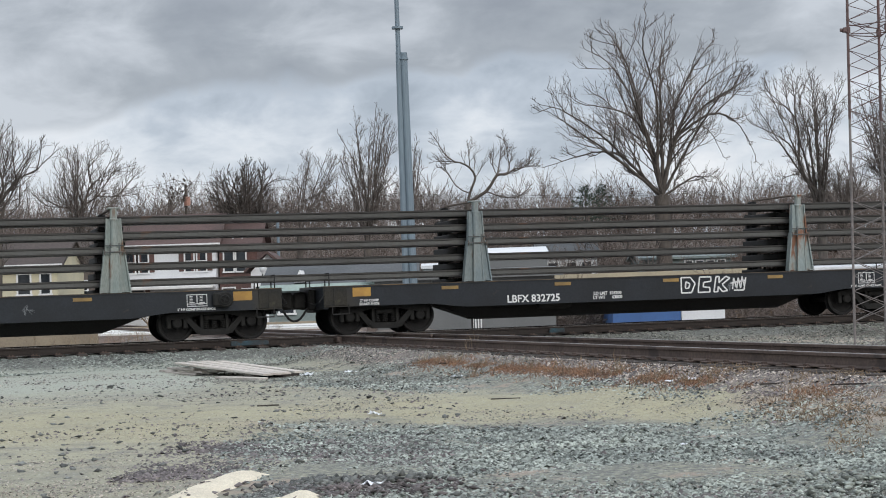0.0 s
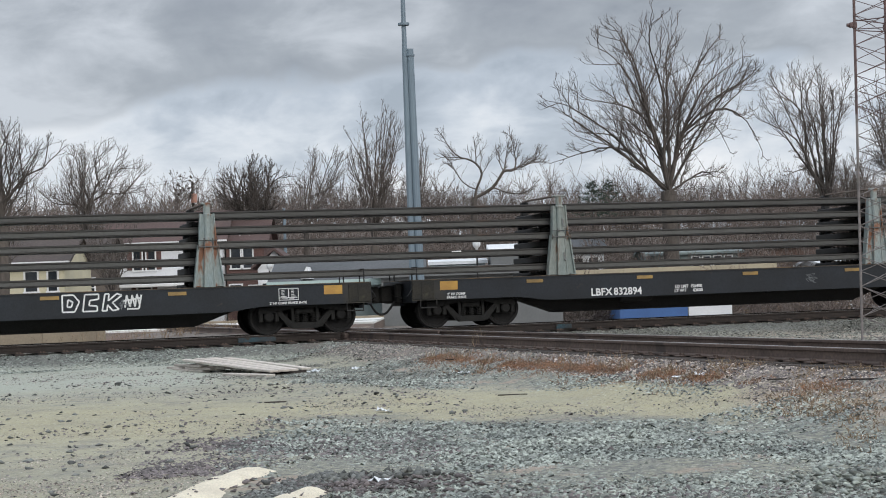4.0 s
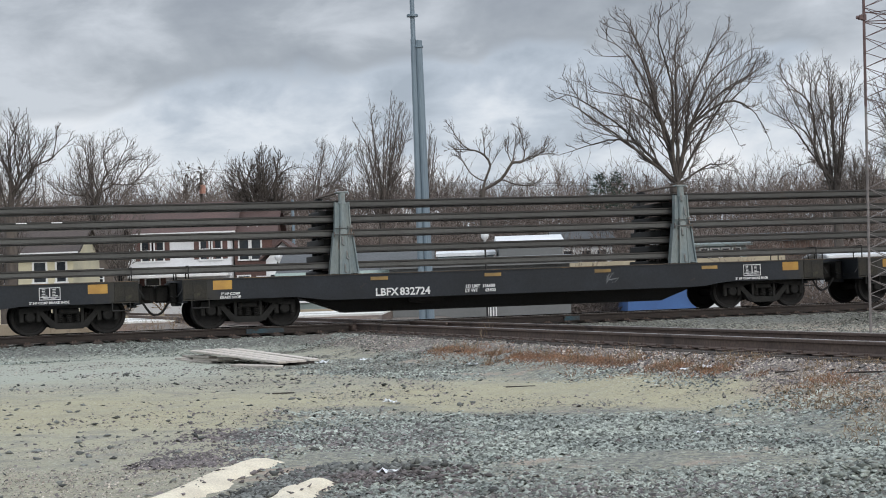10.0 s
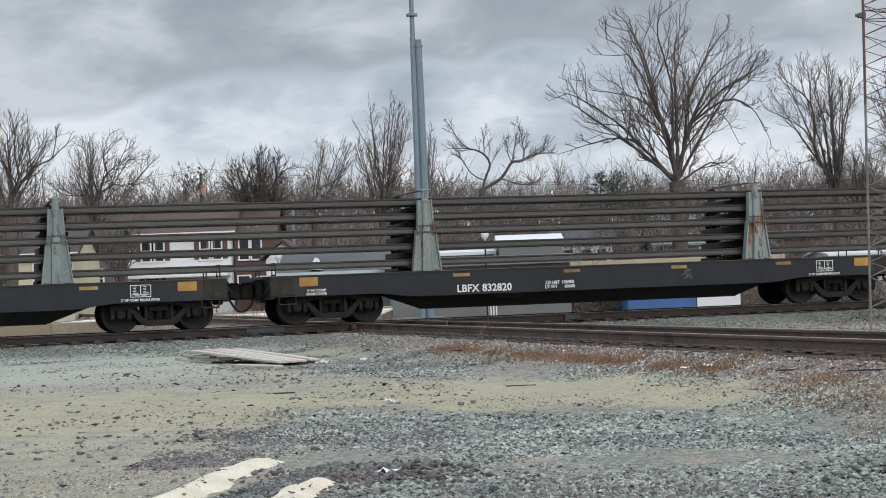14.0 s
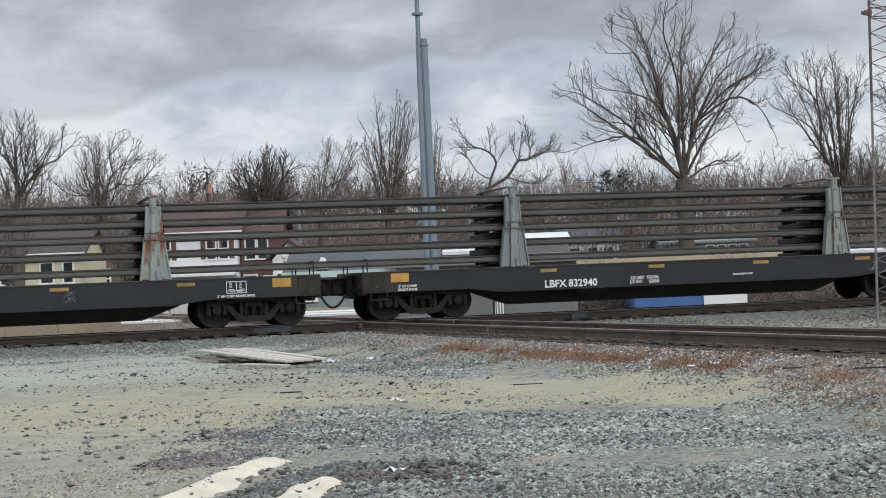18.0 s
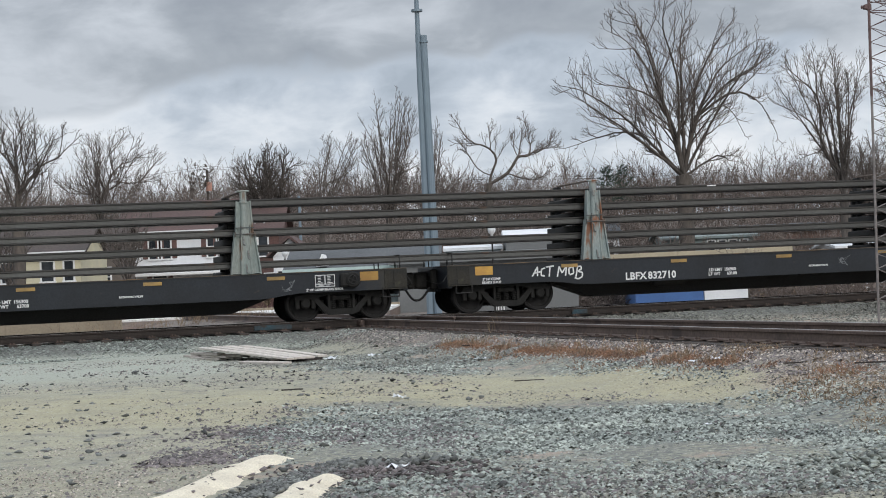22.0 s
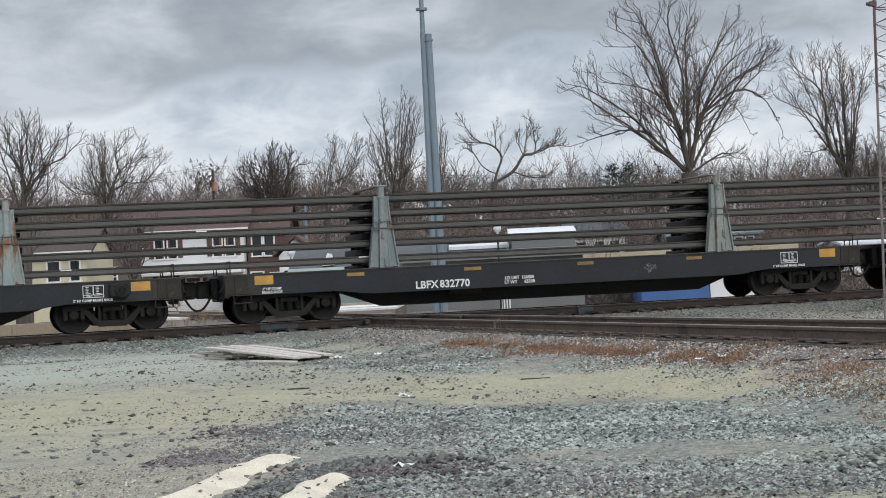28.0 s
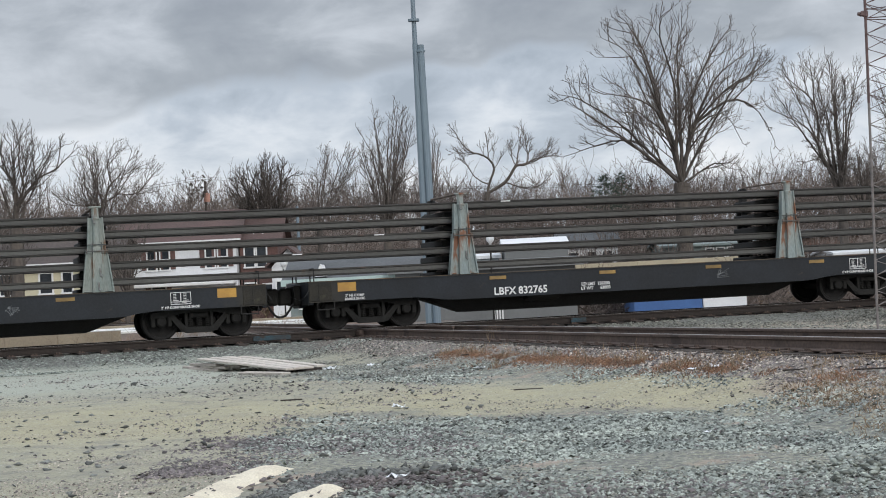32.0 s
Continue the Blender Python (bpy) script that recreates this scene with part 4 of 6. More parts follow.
def build_tower():
    tw = thing("lattice_tower", "slender red and grey lattice radio tower beside the track", "lattice tower", pose(7.0, 30, 0.3, 0, 1.0, 0))
    w, cell, n = 0.585, 0.253, 46
    feet = [(0, 0), (w, -0.30), (w + 0.03, 0.37)]
    for fx, fy in feet:
        part("leg", Geo().tube((fx, fy, 0), (fx, fy, 4.0), 0.022, n=8), M_TOWER, tw, "grey steel leg")
        part("leg", Geo().tube((fx, fy, 4.0), (fx, fy, n * cell + 0.2), 0.024, n=8), M_TOWERRED, tw, "faded red steel leg")
        for k in (5.5, 8.55):
            part("leg_flange", Geo().tube((fx, fy, k - 0.05), (fx, fy, k + 0.05), 0.045, n=8), M_TOWERRED, tw)
    rods = {}
    for k in range(n):
        for a in range(3):
            p, q = feet[a], feet[(a + 1) % 3]
            for flip in ((0, 1) if a == 0 else (k % 2,)):
                key = (a, flip, k > 14)
                if key not in rods:
                    z0, z1 = (0, cell) if flip else (cell, 0)
                    rods[key] = Geo().tube((*p, z0), (*q, z1), 0.0065, n=5, caps=False).mesh("brace", M_TOWERRED if k > 14 else M_TOWER)
                part("brace", rods[key], None, tw, at=pose(0, 0, 0.1 + k * cell))
    for z in (5.43, 5.57, 8.48, 8.62):
        for a in range(3):
            p, q = feet[a], feet[(a + 1) % 3]
            part("girt", Geo().tube((*p, z), (*q, z + (0.02 if z in (5.57, 8.62) else -0.02)), 0.009, n=6), M_TOWERRED, tw)
    part("bracket", Geo().box(-0.09, -0.05, 5.46, -0.02, 0.05, 5.54, 0.01).tube((-0.09, 0, 5.5), (-0.13, 0, 5.5), 0.03, n=8), M_TOWERRED, tw, "small clamp on a leg")
    part("cable", Geo().chain([(w + 0.08, 0.02, 0.3), (w + 0.09, 0, 4), (w + 0.07, 0, 7), (w + 0.1, 0, 11.5)], 0.018, 6), M_BLACK, tw, "black feeder cable")
    part("footing", Geo().box(-0.3, -0.3, -0.3, w + 0.3, w + 0.2, 0.03, 0.03), material("concrete_footing", (0.3, 0.29, 0.27), rough=0.95), tw)


build_tower()


# ---- bare winter trees ----
class Tree:
    """Main limbs along a few guide lines; from them three orders of branches grow within the crown's room."""

    def __init__(self, seed, twig=0.009, droop=0.0):
        self.rng, self.twig, self.rise = np.random.default_rng(seed), twig, 0.22 - droop
        self.random = random.Random(seed)
        self.pos, self.up = [], []

    def line(self, pts, step=0.3, wild=0.018):
        """A limb through a few points; its root joins the nearest wood there is."""
        pts = [np.array(p, float) for p in pts]
        last = -1
        if self.pos:
            last = int(np.argmin(np.linalg.norm(np.array(self.pos) - pts[0], axis=1)))
            pts[0] = self.pos[last]
        else:
            self.pos.append(pts[0])
            self.up.append(-1)
            last = 0
        n = len(pts) - 1
        for i in range(n):
            p0, p1, p2, p3 = pts[max(i - 1, 0)], pts[i], pts[i + 1], pts[min(i + 2, n)]
            m = max(2, int(np.linalg.norm(p2 - p1) / step))
            for k in range(1, m + 1):
                t = k / m
                q = 0.5 * ((2 * p1) + (p2 - p0) * t + (2 * p0 - 5 * p1 + 4 * p2 - p3) * t * t + (3 * p1 - p0 - 3 * p2 + p3) * t ** 3)
                self.pos.append(q + self.rng.normal(0, wild, 3))
                self.up.append(last)
                last = len(self.pos) - 1

    def sprout(self, k, way, length, order, rooms, focus, gap):
        """A nearly straight branch from node k, with side branches of the next order along it."""
        g, step = self.random, length / (4 if order == 3 else 3 if order == 2 else 2)
        n = 4 if order == 3 else 3 if order == 2 else 2
        p, last, nodes = self.pos[k], k, []
        dx, dy, dz = way
        for m in range(n):
            dx += g.gauss(0, 0.10)
            dy += g.gauss(0, 0.10)
            dz += g.gauss(0, 0.10) + self.rise / n
            ln = math.sqrt(dx * dx + dy * dy + dz * dz)
            dx, dy, dz = dx / ln, dy / ln, dz / ln
            q = (p[0] + dx * step, p[1] + dy * step, p[2] + dz * step)
            if m and not self.within(q, rooms):
                break
            self.pos.append(q)
            self.up.append(last)
            last = len(self.pos) - 1
            nodes.append((last, (dx, dy, dz)))
            p = q
        if order > 1 and nodes:
            count = max(2, int(length / gap[order - 1]))
            for c in range(count):
                u = 0.15 + 0.85 * (c + g.random()) / count
                node, d = nodes[min(len(nodes) - 1, int(u * len(nodes)))]
                self.sprout(node, self.veer(d, focus, self.pos[node], c), length * g.uniform(0.4, 0.7) * (1.15 - 0.45 * u), order - 1, rooms, focus, gap)

    def veer(self, d, focus, p, c):
        """A direction that leaves d by 25 to 50 degrees, by turns to either side, rather outwards and up."""
        g = self.random
        s = Vector((g.gauss(0, 1), g.gauss(0, 1), g.gauss(0, 0.8) + 0.35)) + (Vector(p) - focus).normalized() * 0.5
        d = Vector(d)
        s -= d * s.dot(d)
        s.normalize()
        a = radians(g.uniform(24, 50))
        w = d * math.cos(a) + s * math.sin(a)
        return (w.x, w.y, w.z)

    def within(self, q, rooms):
        for cx, cy, cz, rx, ry, rz in rooms:
            a, b, c = (q[0] - cx) / rx, (q[1] - cy) / ry, (q[2] - cz) / rz
            r = a * a + b * b + c * c
            if r < 0.7 or r < 1.0 + 0.55 * noise.noise((q[0] * 1.3, q[1] * 1.3, q[2] * 1.3)) + self.random.uniform(-0.1, 0.1):
                return True
        return False

    def branch_out(self, limbs, rooms, focus, size, gap, orders=3, start=0.2):
        """Branches all along the limbs; size is the length of the longest."""
        g = self.random
        self.pos = [tuple(float(c) for c in p) for p in self.pos]
        for k0, k1 in limbs:
            pts = self.pos[k0:k1]
            if len(pts) < 3:
                continue
            ln = sum(math.dist(a, b) for a, b in zip(pts, pts[1:]))
            count = max(3, int(ln * (1 - start) / gap[orders]))
            for c in range(count):
                u = start + (1 - start) * (c + g.random()) / count
                k = min(k0 + int(u * (k1 - k0)), k1 - 1)
                a, b = Vector(self.pos[max(k - 2, k0)]), Vector(self.pos[k])
                d = (b - a).normalized() if (b - a).length > 1e-4 else Vector((0, 0, 1))
                self.sprout(k, self.veer(d, focus, self.pos[k], c), size * g.uniform(0.5, 1.0) * (1.25 - 0.75 * u), orders, rooms, focus, gap)

    def build(self, label, trunk_r, bark, twigs, leaves=None, power=2.35):
        g, pos, up = self.rng, np.array(self.pos), np.array(self.up)
        flow, tip = np.zeros(len(pos)), np.ones(len(pos), bool)
        tip[up[1:]] = False
        for k in range(len(pos) - 1, 0, -1):
            if tip[k]:
                flow[k] = 1
            flow[up[k]] += flow[k]
        # the wood thickens with the number of tips that it carries
        r = np.minimum(self.twig * np.maximum(flow, 1) ** (1 / power), trunk_r)
        r[flow > 0.93 * flow[0]] = trunk_r * 0.85
        base = pos[0].copy()
        base[2] -= 0.05
        tr = thing("tree", label, "tree", pose(*base), group="bare winter trees")
        wood, fine, ends = [], [], pos[tip] - base
        for k in range(1, len(pos)):
            p, q = pos[up[k]] - base, pos[k] - base
            a, b = (min(r[up[k]], r[k] * 1.25), r[k]) if up[k] else (trunk_r, r[k])
            (wood if b > 0.05 else fine).append((p, q, a, b if flow[k] > 1 else b * 0.7))
        part("trunk", segments_mesh("trunk", wood, 7, bark), None, tr, "grey-brown trunk and main limbs")
        part("crown", segments_mesh("crown", fine, 3, twigs), None, tr, "fine bare branches and twigs")
        if leaves:
            c = np.array(ends)
            c = c[g.random(len(c)) < leaves[1]]
            d1, d2 = g.normal(0, 0.05, c.shape), g.normal(0, 0.05, c.shape)
            vs = np.stack([c - d1, c + d2, c + d1, c - d2], axis=1).reshape(-1, 3)
            me = fast_mesh("leaves", vs, np.arange(len(vs)).reshape(-1, 4), leaves[0])
            tagged(part("leaves", me, None, tr, "a few withered brown leaves"), kind="stuff")
        return tr


def segments_mesh(name, segs, n, mat):
    """Many tapered sticks in one mesh."""
    p = np.array([s[0] for s in segs]).reshape(-1, 3)
    q = np.array([s[1] for s in segs]).reshape(-1, 3)
    r0, r1 = np.array([s[2] for s in segs]), np.array([s[3] for s in segs])
    w = q - p
    w /= np.linalg.norm(w, axis=1, keepdims=True) + 1e-9
    up = np.where(np.abs(w[:, 2:3]) > 0.9, np.array([[1.0, 0, 0]]), np.array([[0, 0, 1.0]]))
    u = np.cross(w, up)
    u /= np.linalg.norm(u, axis=1, keepdims=True)
    v = np.cross(w, u)
    ang = 2 * np.pi * np.arange(n) / n
    ring = u[:, None] * np.cos(ang)[None, :, None] + v[:, None] * np.sin(ang)[None, :, None]
    vs = np.concatenate([p[:, None] + ring * r0[:, None, None], q[:, None] + ring * r1[:, None, None]], axis=1).reshape(-1, 3)
    i = np.arange(n)
    quad = np.stack([i, (i + 1) % n, n + (i + 1) % n, n + i], axis=1)
    fs = (np.arange(len(segs))[:, None, None] * 2 * n + quad[None]).reshape(-1, 4)
    return fast_mesh(name, vs, fs, mat)


def fast_mesh(name, vs, fs, mat):
    me = bpy.data.meshes.new(name)
    k = fs.shape[1]
    me.vertices.add(len(vs))
    me.vertices.foreach_set("co", np.ascontiguousarray(vs, dtype=np.float32).ravel())
    me.loops.add(fs.size)
    me.loops.foreach_set("vertex_index", np.ascontiguousarray(fs, dtype=np.int32).ravel())
    me.polygons.add(len(fs))
    me.polygons.foreach_set("loop_start", np.arange(0, fs.size, k, dtype=np.int32))
    me.materials.append(mat)
    me.update(calc_edges=True)
    return me


def guided_tree(seed, y, foot, lines, rooms, label, trunk_r, bark=None, twigs=None, depth=0.8, twig=0.006, droop=0.0, leaves=None, fork=None, fan=0, size=None, gap=(0, 0.13, 0.22, 0.36), bare=0.12, drop=0.0, power=2.35):
    """A tree whose main limbs follow (x, z) guides in its own plane, leaning to and fro in depth; a fan of further limbs fills its crown."""
    tree = Tree(seed, twig, droop)
    g = tree.rng
    top, limbs = fork or lines[0][0], []
    tree.line([(foot, y, ground_height(foot, y) + hill(y)), (top[0], y, top[1])], 0.5, 0.01)
    wide = max(r[2] for r in rooms)
    for pts in lines:
        if fork and math.dist(pts[0], fork) < 4.2:
            pts = [fork] + pts
        o = g.uniform(-1, 1) * wide * depth * 0.8
        n = len(pts) - 1
        k0 = len(tree.pos)
        tree.line([(x, y + o * (i / n) ** 1.3, z) for i, (x, z) in enumerate(pts)])
        limbs.append((k0, len(tree.pos)))
    for i in range(fan):
        x, z, rx, rz = tree.random.choices(rooms, [r[2] * r[3] for r in rooms])[0][:4]
        a, e = g.uniform(0, 6.283), math.asin(g.uniform(0.0, 0.97))
        end = (x + math.cos(a) * math.cos(e) * rx * 0.92, y + math.sin(a) * math.cos(e) * rx * depth * 0.92, z + math.sin(e) * rz * 0.92)
        low = top[1] - drop
        mid = (top[0] + (end[0] - top[0]) * 0.46, y + (end[1] - y) * 0.46, low + (end[2] - low) * 0.5)
        k0 = len(tree.pos)
        tree.line([(top[0], y, low), mid, end])
        limbs.append((k0, len(tree.pos)))
    focus = Vector((top[0], y, top[1]))
    broad = (max(r[0] + r[2] for r in rooms) - min(r[0] - r[2] for r in rooms)) / 2
    tree.branch_out(limbs, [(r[0], y, r[1], r[2] + 0.35, r[2] * depth + 0.5, r[3] + 0.35) for r in rooms], focus, size or min(4.0, 0.45 + broad * 0.42), gap, start=bare)
    return tree.build(label, trunk_r, bark or M_BARK, twigs or M_TWIG, leaves, power)


def build_round(seed, base, top, spread, label, limbs=9, bark=None, twigs=None, low=0.3, leaves=None, twig=0.008, trunk_r=None):
    """A tree with limbs fanning out from a trunk, filling a rounded crown."""
    tree = Tree(seed, twig)
    g, b = tree.rng, np.array(base, float)
    h = top - b[2]
    fork = b + np.array((g.uniform(-0.2, 0.2), 0, h * low))
    tree.line([b, fork], 0.5, 0.01)
    ranges = []
    for k in range(limbs):
        a = 2 * math.pi * (k + g.random() * 0.6) / limbs
        out = spread * g.uniform(0.25, 0.85)
        k0 = len(tree.pos)
        tree.line([fork, fork + np.array((math.cos(a) * out * 0.5, math.sin(a) * out * 0.5, h * 0.26)), b + np.array((math.cos(a) * out, math.sin(a) * out, h * g.uniform(0.7, 0.95)))])
        ranges.append((k0, len(tree.pos)))
    rooms = [(b[0], b[1], b[2] + h * (low + 1) / 2, spread, spread, h * (1 - low) / 2)]
    tree.branch_out(ranges, rooms, Vector(fork), 0.4 + spread * 0.45, (0, 0.15, 0.25, 0.4))
    return tree.build(label, trunk_r or h * 0.026, bark or M_BARK, twigs or M_TWIG, leaves)


guided_tree(11, 130, 16.8, [[(16.1, 8.9), (14.3, 11.2), (12.4, 11.8), (8.5, 10.9)], [(14.3, 11.0), (12.4, 13.0), (9.8, 14.8), (8.2, 15.3)], [(16.2, 11.1), (14.5, 14.1), (10.4, 15.1)], [(16.3, 11.1), (14.7, 15.3), (13.0, 17.9), (10.9, 19.0)], [(15.4, 13.5), (14.7, 17.7), (13.2, 20.8)], [(16.4, 10.3), (16.4, 14.9), (15.4, 18.6), (15.5, 20.9)], [(16.9, 10.3), (17.0, 15.8), (17.2, 18.5), (18.1, 20.6)], [(17.3, 10.3), (18.1, 14.8), (19.7, 17.8), (21.3, 19.8)], [(17.7, 11.7), (19.6, 15.6), (21.7, 17.4), (23.0, 18.2)], [(18.2, 12.4), (20.3, 14.9), (22.6, 16.2), (23.9, 17.3)], [(18.3, 12.6), (20.7, 14.2), (22.8, 13.5), (24.2, 11.3)], [(18.0, 12.1), (20.3, 13.3), (21.8, 11.2)], [(17.3, 8.5), (19.4, 9.7), (20.6, 9.3), (21.7, 9.2)]],
            [(16.5, 16.3, 7.1, 5.2), (20.3, 15.1, 4.1, 3.7), (11.0, 13.7, 3.1, 2.7), (20.1, 9.1, 1.6, 0.7)], "huge bare spreading tree with arching limbs", 0.7, depth=0.85, droop=0.02, twig=0.0105, fork=(16.75, 8.3), gap=(0, 0.27, 0.5, 0.82), fan=3, power=2.25)
guided_tree(21, 125, 27.2, [[(27.2, 7.6), (25.8, 9.6), (24.3, 12.2), (23.1, 14.5)], [(26.7, 9.5), (25.1, 11.4), (22.5, 12.9)], [(26.2, 10.3), (25.7, 13.1), (23.9, 15.1), (23.7, 16.2)], [(25.7, 13.1), (25.6, 15.0), (25.4, 16.5)], [(27.3, 8.4), (26.5, 12.0), (25.8, 14.0), (26.6, 16.2)], [(27.5, 7.8), (27.7, 11.4), (27.6, 14.9)], [(27.8, 11.4), (28.6, 14.2), (29.2, 15.5)], [(28.4, 9.1), (28.0, 11.6)], [(25.8, 9.2), (24.7, 9.0)]],
            [(25.2, 14.1, 3.0, 2.6), (28.3, 14.1, 1.4, 2.5)], "bare tree with several upright stems", 0.4, depth=0.7, fan=9, drop=1.6, twig=0.0075, gap=(0, 0.15, 0.27, 0.42))
guided_tree(31, 100, 2.0, [[(2.0, 6.5), (2.3, 7.6), (2.5, 8.1), (2.2, 8.7), (1.1, 9.2), (0.6, 9.9), (0.4, 10.3)], [(2.0, 7.1), (1.4, 7.7), (0.9, 8.6), (0.5, 8.8)], [(2.9, 6.6), (3.1, 7.3), (3.7, 8.2), (4.2, 8.2), (4.4, 8.6), (4.2, 10.1)], [(4.2, 8.2), (4.7, 8.5), (5.5, 8.6)], [(3.8, 8.2), (3.4, 9.0)], [(4.1, 6.5), (4.5, 6.9), (5.2, 7.2)]],
            [(0.4, 10.0, 0.6, 0.5), (2.3, 9.2, 0.7, 0.7), (4.2, 9.8, 0.4, 0.6), (3.4, 9.2, 0.5, 0.5), (5.2, 9.0, 0.8, 0.6), (1.3, 8.0, 0.6, 0.6), (0.8, 8.7, 0.5, 0.5), (4.4, 7.5, 0.9, 0.6)], "crooked bare tree with two twisted stems", 0.22, depth=0.8, size=1.5, gap=(0, 0.085, 0.15, 0.24), bare=0.3)
guided_tree(41, 80, -19.5, [[(-19.5, 6.0), (-19.4, 6.8), (-20.2, 8.2), (-20.7, 8.8)], [(-19.4, 6.0), (-19.1, 7.1), (-19.3, 8.2), (-19.1, 9.9)], [(-19.4, 6.0), (-18.4, 7.4), (-17.5, 7.8), (-16.6, 8.6)], [(-17.4, 7.9), (-17.3, 8.7), (-17.2, 9.2)], [(-18.4, 7.4), (-18.5, 8.1), (-17.9, 8.7)], [(-19.5, 7.0), (-19.9, 8.3), (-20.0, 9.7)]],
            [(-19.4, 8.6, 1.4, 1.1), (-17.4, 8.2, 1.0, 0.6), (-20.2, 8.3, 1.2, 1.1), (-18.7, 6.5, 1.2, 0.6)], "dark bare tree with a long reaching limb", 0.34, fan=7, drop=1.0, power=2.15, twigs=M_DARKTREE, depth=0.7)
guided_tree(51, 115, -22.7, [[(-22.7, 7.4), (-21.8, 9.5), (-20.8, 10.2), (-19.5, 10.8)], [(-22.8, 7.7), (-23.3, 8.8), (-23.9, 10.5)], [(-22.6, 8.2), (-22.8, 9.9), (-23.0, 11.4)], [(-21.8, 9.5), (-21.9, 10.6), (-21.4, 11.9)], [(-21.3, 7.5), (-21.4, 8.8), (-20.5, 10.3)], [(-20.6, 7.5), (-20.1, 8.8), (-18.8, 10.4)], [(-23.9, 7.6), (-24.6, 8.2), (-25.4, 9.3)]],
            [(-21.7, 9.7, 3.1, 2.2)], "broad bare tree with a rounded crown", 0.3, depth=0.8, fan=9, drop=2.0)
guided_tree(52, 120, -17.6, [[(-17.6, 7.7), (-17.6, 9.0), (-17.8, 10.0)], [(-17.6, 8.4), (-16.8, 9.3)]],
            [(-17.5, 9.7, 0.6, 0.7), (-16.5, 8.9, 0.8, 0.8)], "small tree with clumps of dark seed heads", 0.12, bark=M_DARKTREE, leaves=(M_DARKTREE, 0.3), fan=6, size=0.9, gap=(0, 0.1, 0.16, 0.25))
guided_tree(53, 115, -11.7, [[(-11.7, 7.4), (-11.7, 8.9), (-11.6, 10.4)], [(-11.8, 7.4), (-12.6, 8.9), (-13.5, 9.5)], [(-11.6, 7.4), (-10.6, 8.9), (-9.7, 9.4)]],
            [(-11.7, 8.4, 2.7, 2.1), (-11.6, 10.0, 0.7, 0.7)], "dense dark bare tree with a domed crown", 0.28, fan=26, drop=3.2, gap=(0, 0.15, 0.24, 0.38), bark=M_DARKTREE, twigs=M_DARKTREE, twig=0.010)
guided_tree(54, 112, -8.3, [[(-8.3, 7.5), (-8.0, 8.9), (-7.6, 10.2), (-8.0, 10.5)], [(-6.5, 7.4), (-6.3, 8.7), (-7.0, 10.1)], [(-6.3, 8.5), (-5.8, 9.9)]],
            [(-6.8, 9.4, 1.5, 1.7), (-8.3, 8.6, 0.7, 1.0)], "loose bare tree with ascending branches", 0.2, depth=0.8, fan=9, drop=2.0)
guided_tree(55, 105, -3.8, [[(-3.8, 6.8), (-3.5, 8.8), (-3.2, 11.0), (-3.0, 12.8)], [(-3.9, 7.0), (-4.0, 9.0), (-4.3, 12.4)], [(-3.6, 8.0), (-2.7, 9.5), (-2.4, 11.6)], [(-3.9, 8.2), (-4.5, 9.8), (-5.4, 11.4)], [(-3.7, 7.2), (-2.9, 7.9), (-2.0, 8.9)], [(-3.8, 7.4), (-5.0, 8.6)]],
            [(-3.4, 10.4, 1.4, 2.5), (-4.0, 9.0, 1.7, 1.5)], "tall bare tree with a pointed crown", 0.3, depth=0.8, fan=20, drop=2.4)
guided_tree(62, 112, -1.3, [[(-1.3, 7.0), (-1.1, 8.8), (-0.6, 10.3)]],
            [(-0.8, 9.7, 0.7, 2.2)], "narrow bare tree beside the steel pole", 0.2, depth=1.0, fan=8, drop=2.0)
build_round(56, (-28.5, 110, 0.3), 10.5, 3.0, "bare tree at the lot's edge")
build_round(57, (15.3, 142, hill(142)), 10.3, 1.9, "small tree keeping russet leaves", leaves=(M_DRYLEAF, 0.35))
build_round(58, (30.4, 118, 0.3), 15.4, 3.4, "bare tree behind the lattice tower", limbs=15, low=0.4)
build_round(59, (34.5, 150, hill(150)), 12.5, 4.0, "bare tree in the woods")


def build_pine(px, py, dz):
    rnd = random.Random(int(px * 10))
    tr = thing("pine_tree", "small dark green pine", "tree", pose(px, py, hill(py) + dz))
    part("trunk", Geo().tube((0, 0, 0), (0, 0, 8.0), 0.16, 0.03, 7), M_BARK, tr)
    vs, fs = [], []
    for k in range(62):
        h = 5.0 + 3.6 * (k / 62) + rnd.uniform(-0.1, 0.1)
        a = k * 2.4 + rnd.uniform(-0.3, 0.3)
        reach = (0.3 + (8.7 - h) * 0.62) * rnd.uniform(0.6, 1.15)
        out = Vector((math.cos(a), math.sin(a), rnd.uniform(0.05, 0.35)))
        for m in range(9):
            c = Vector((0, 0, h)) + out * reach * (0.25 + 0.75 * m / 8) + Vector([rnd.gauss(0, 0.05) for _ in range(3)])
            for n in range(9):
                d = (Vector([rnd.gauss(0, 1) for _ in range(3)]).normalized() + out * 0.6 + Vector((0, 0, 0.4))) * rnd.uniform(0.10, 0.2)
                e = d.orthogonal().normalized() * 0.016
                q = len(vs)
                vs += [tuple(c - e), tuple(c + e), tuple(c + d)]
                fs.append((q, q + 1, q + 2))
    me = bpy.data.meshes.new("needles")
    me.from_pydata(vs, [], fs)
    me.materials.append(M_PINE)
    tagged(part("needles", me, None, tr, "dark green needles"), kind="stuff")


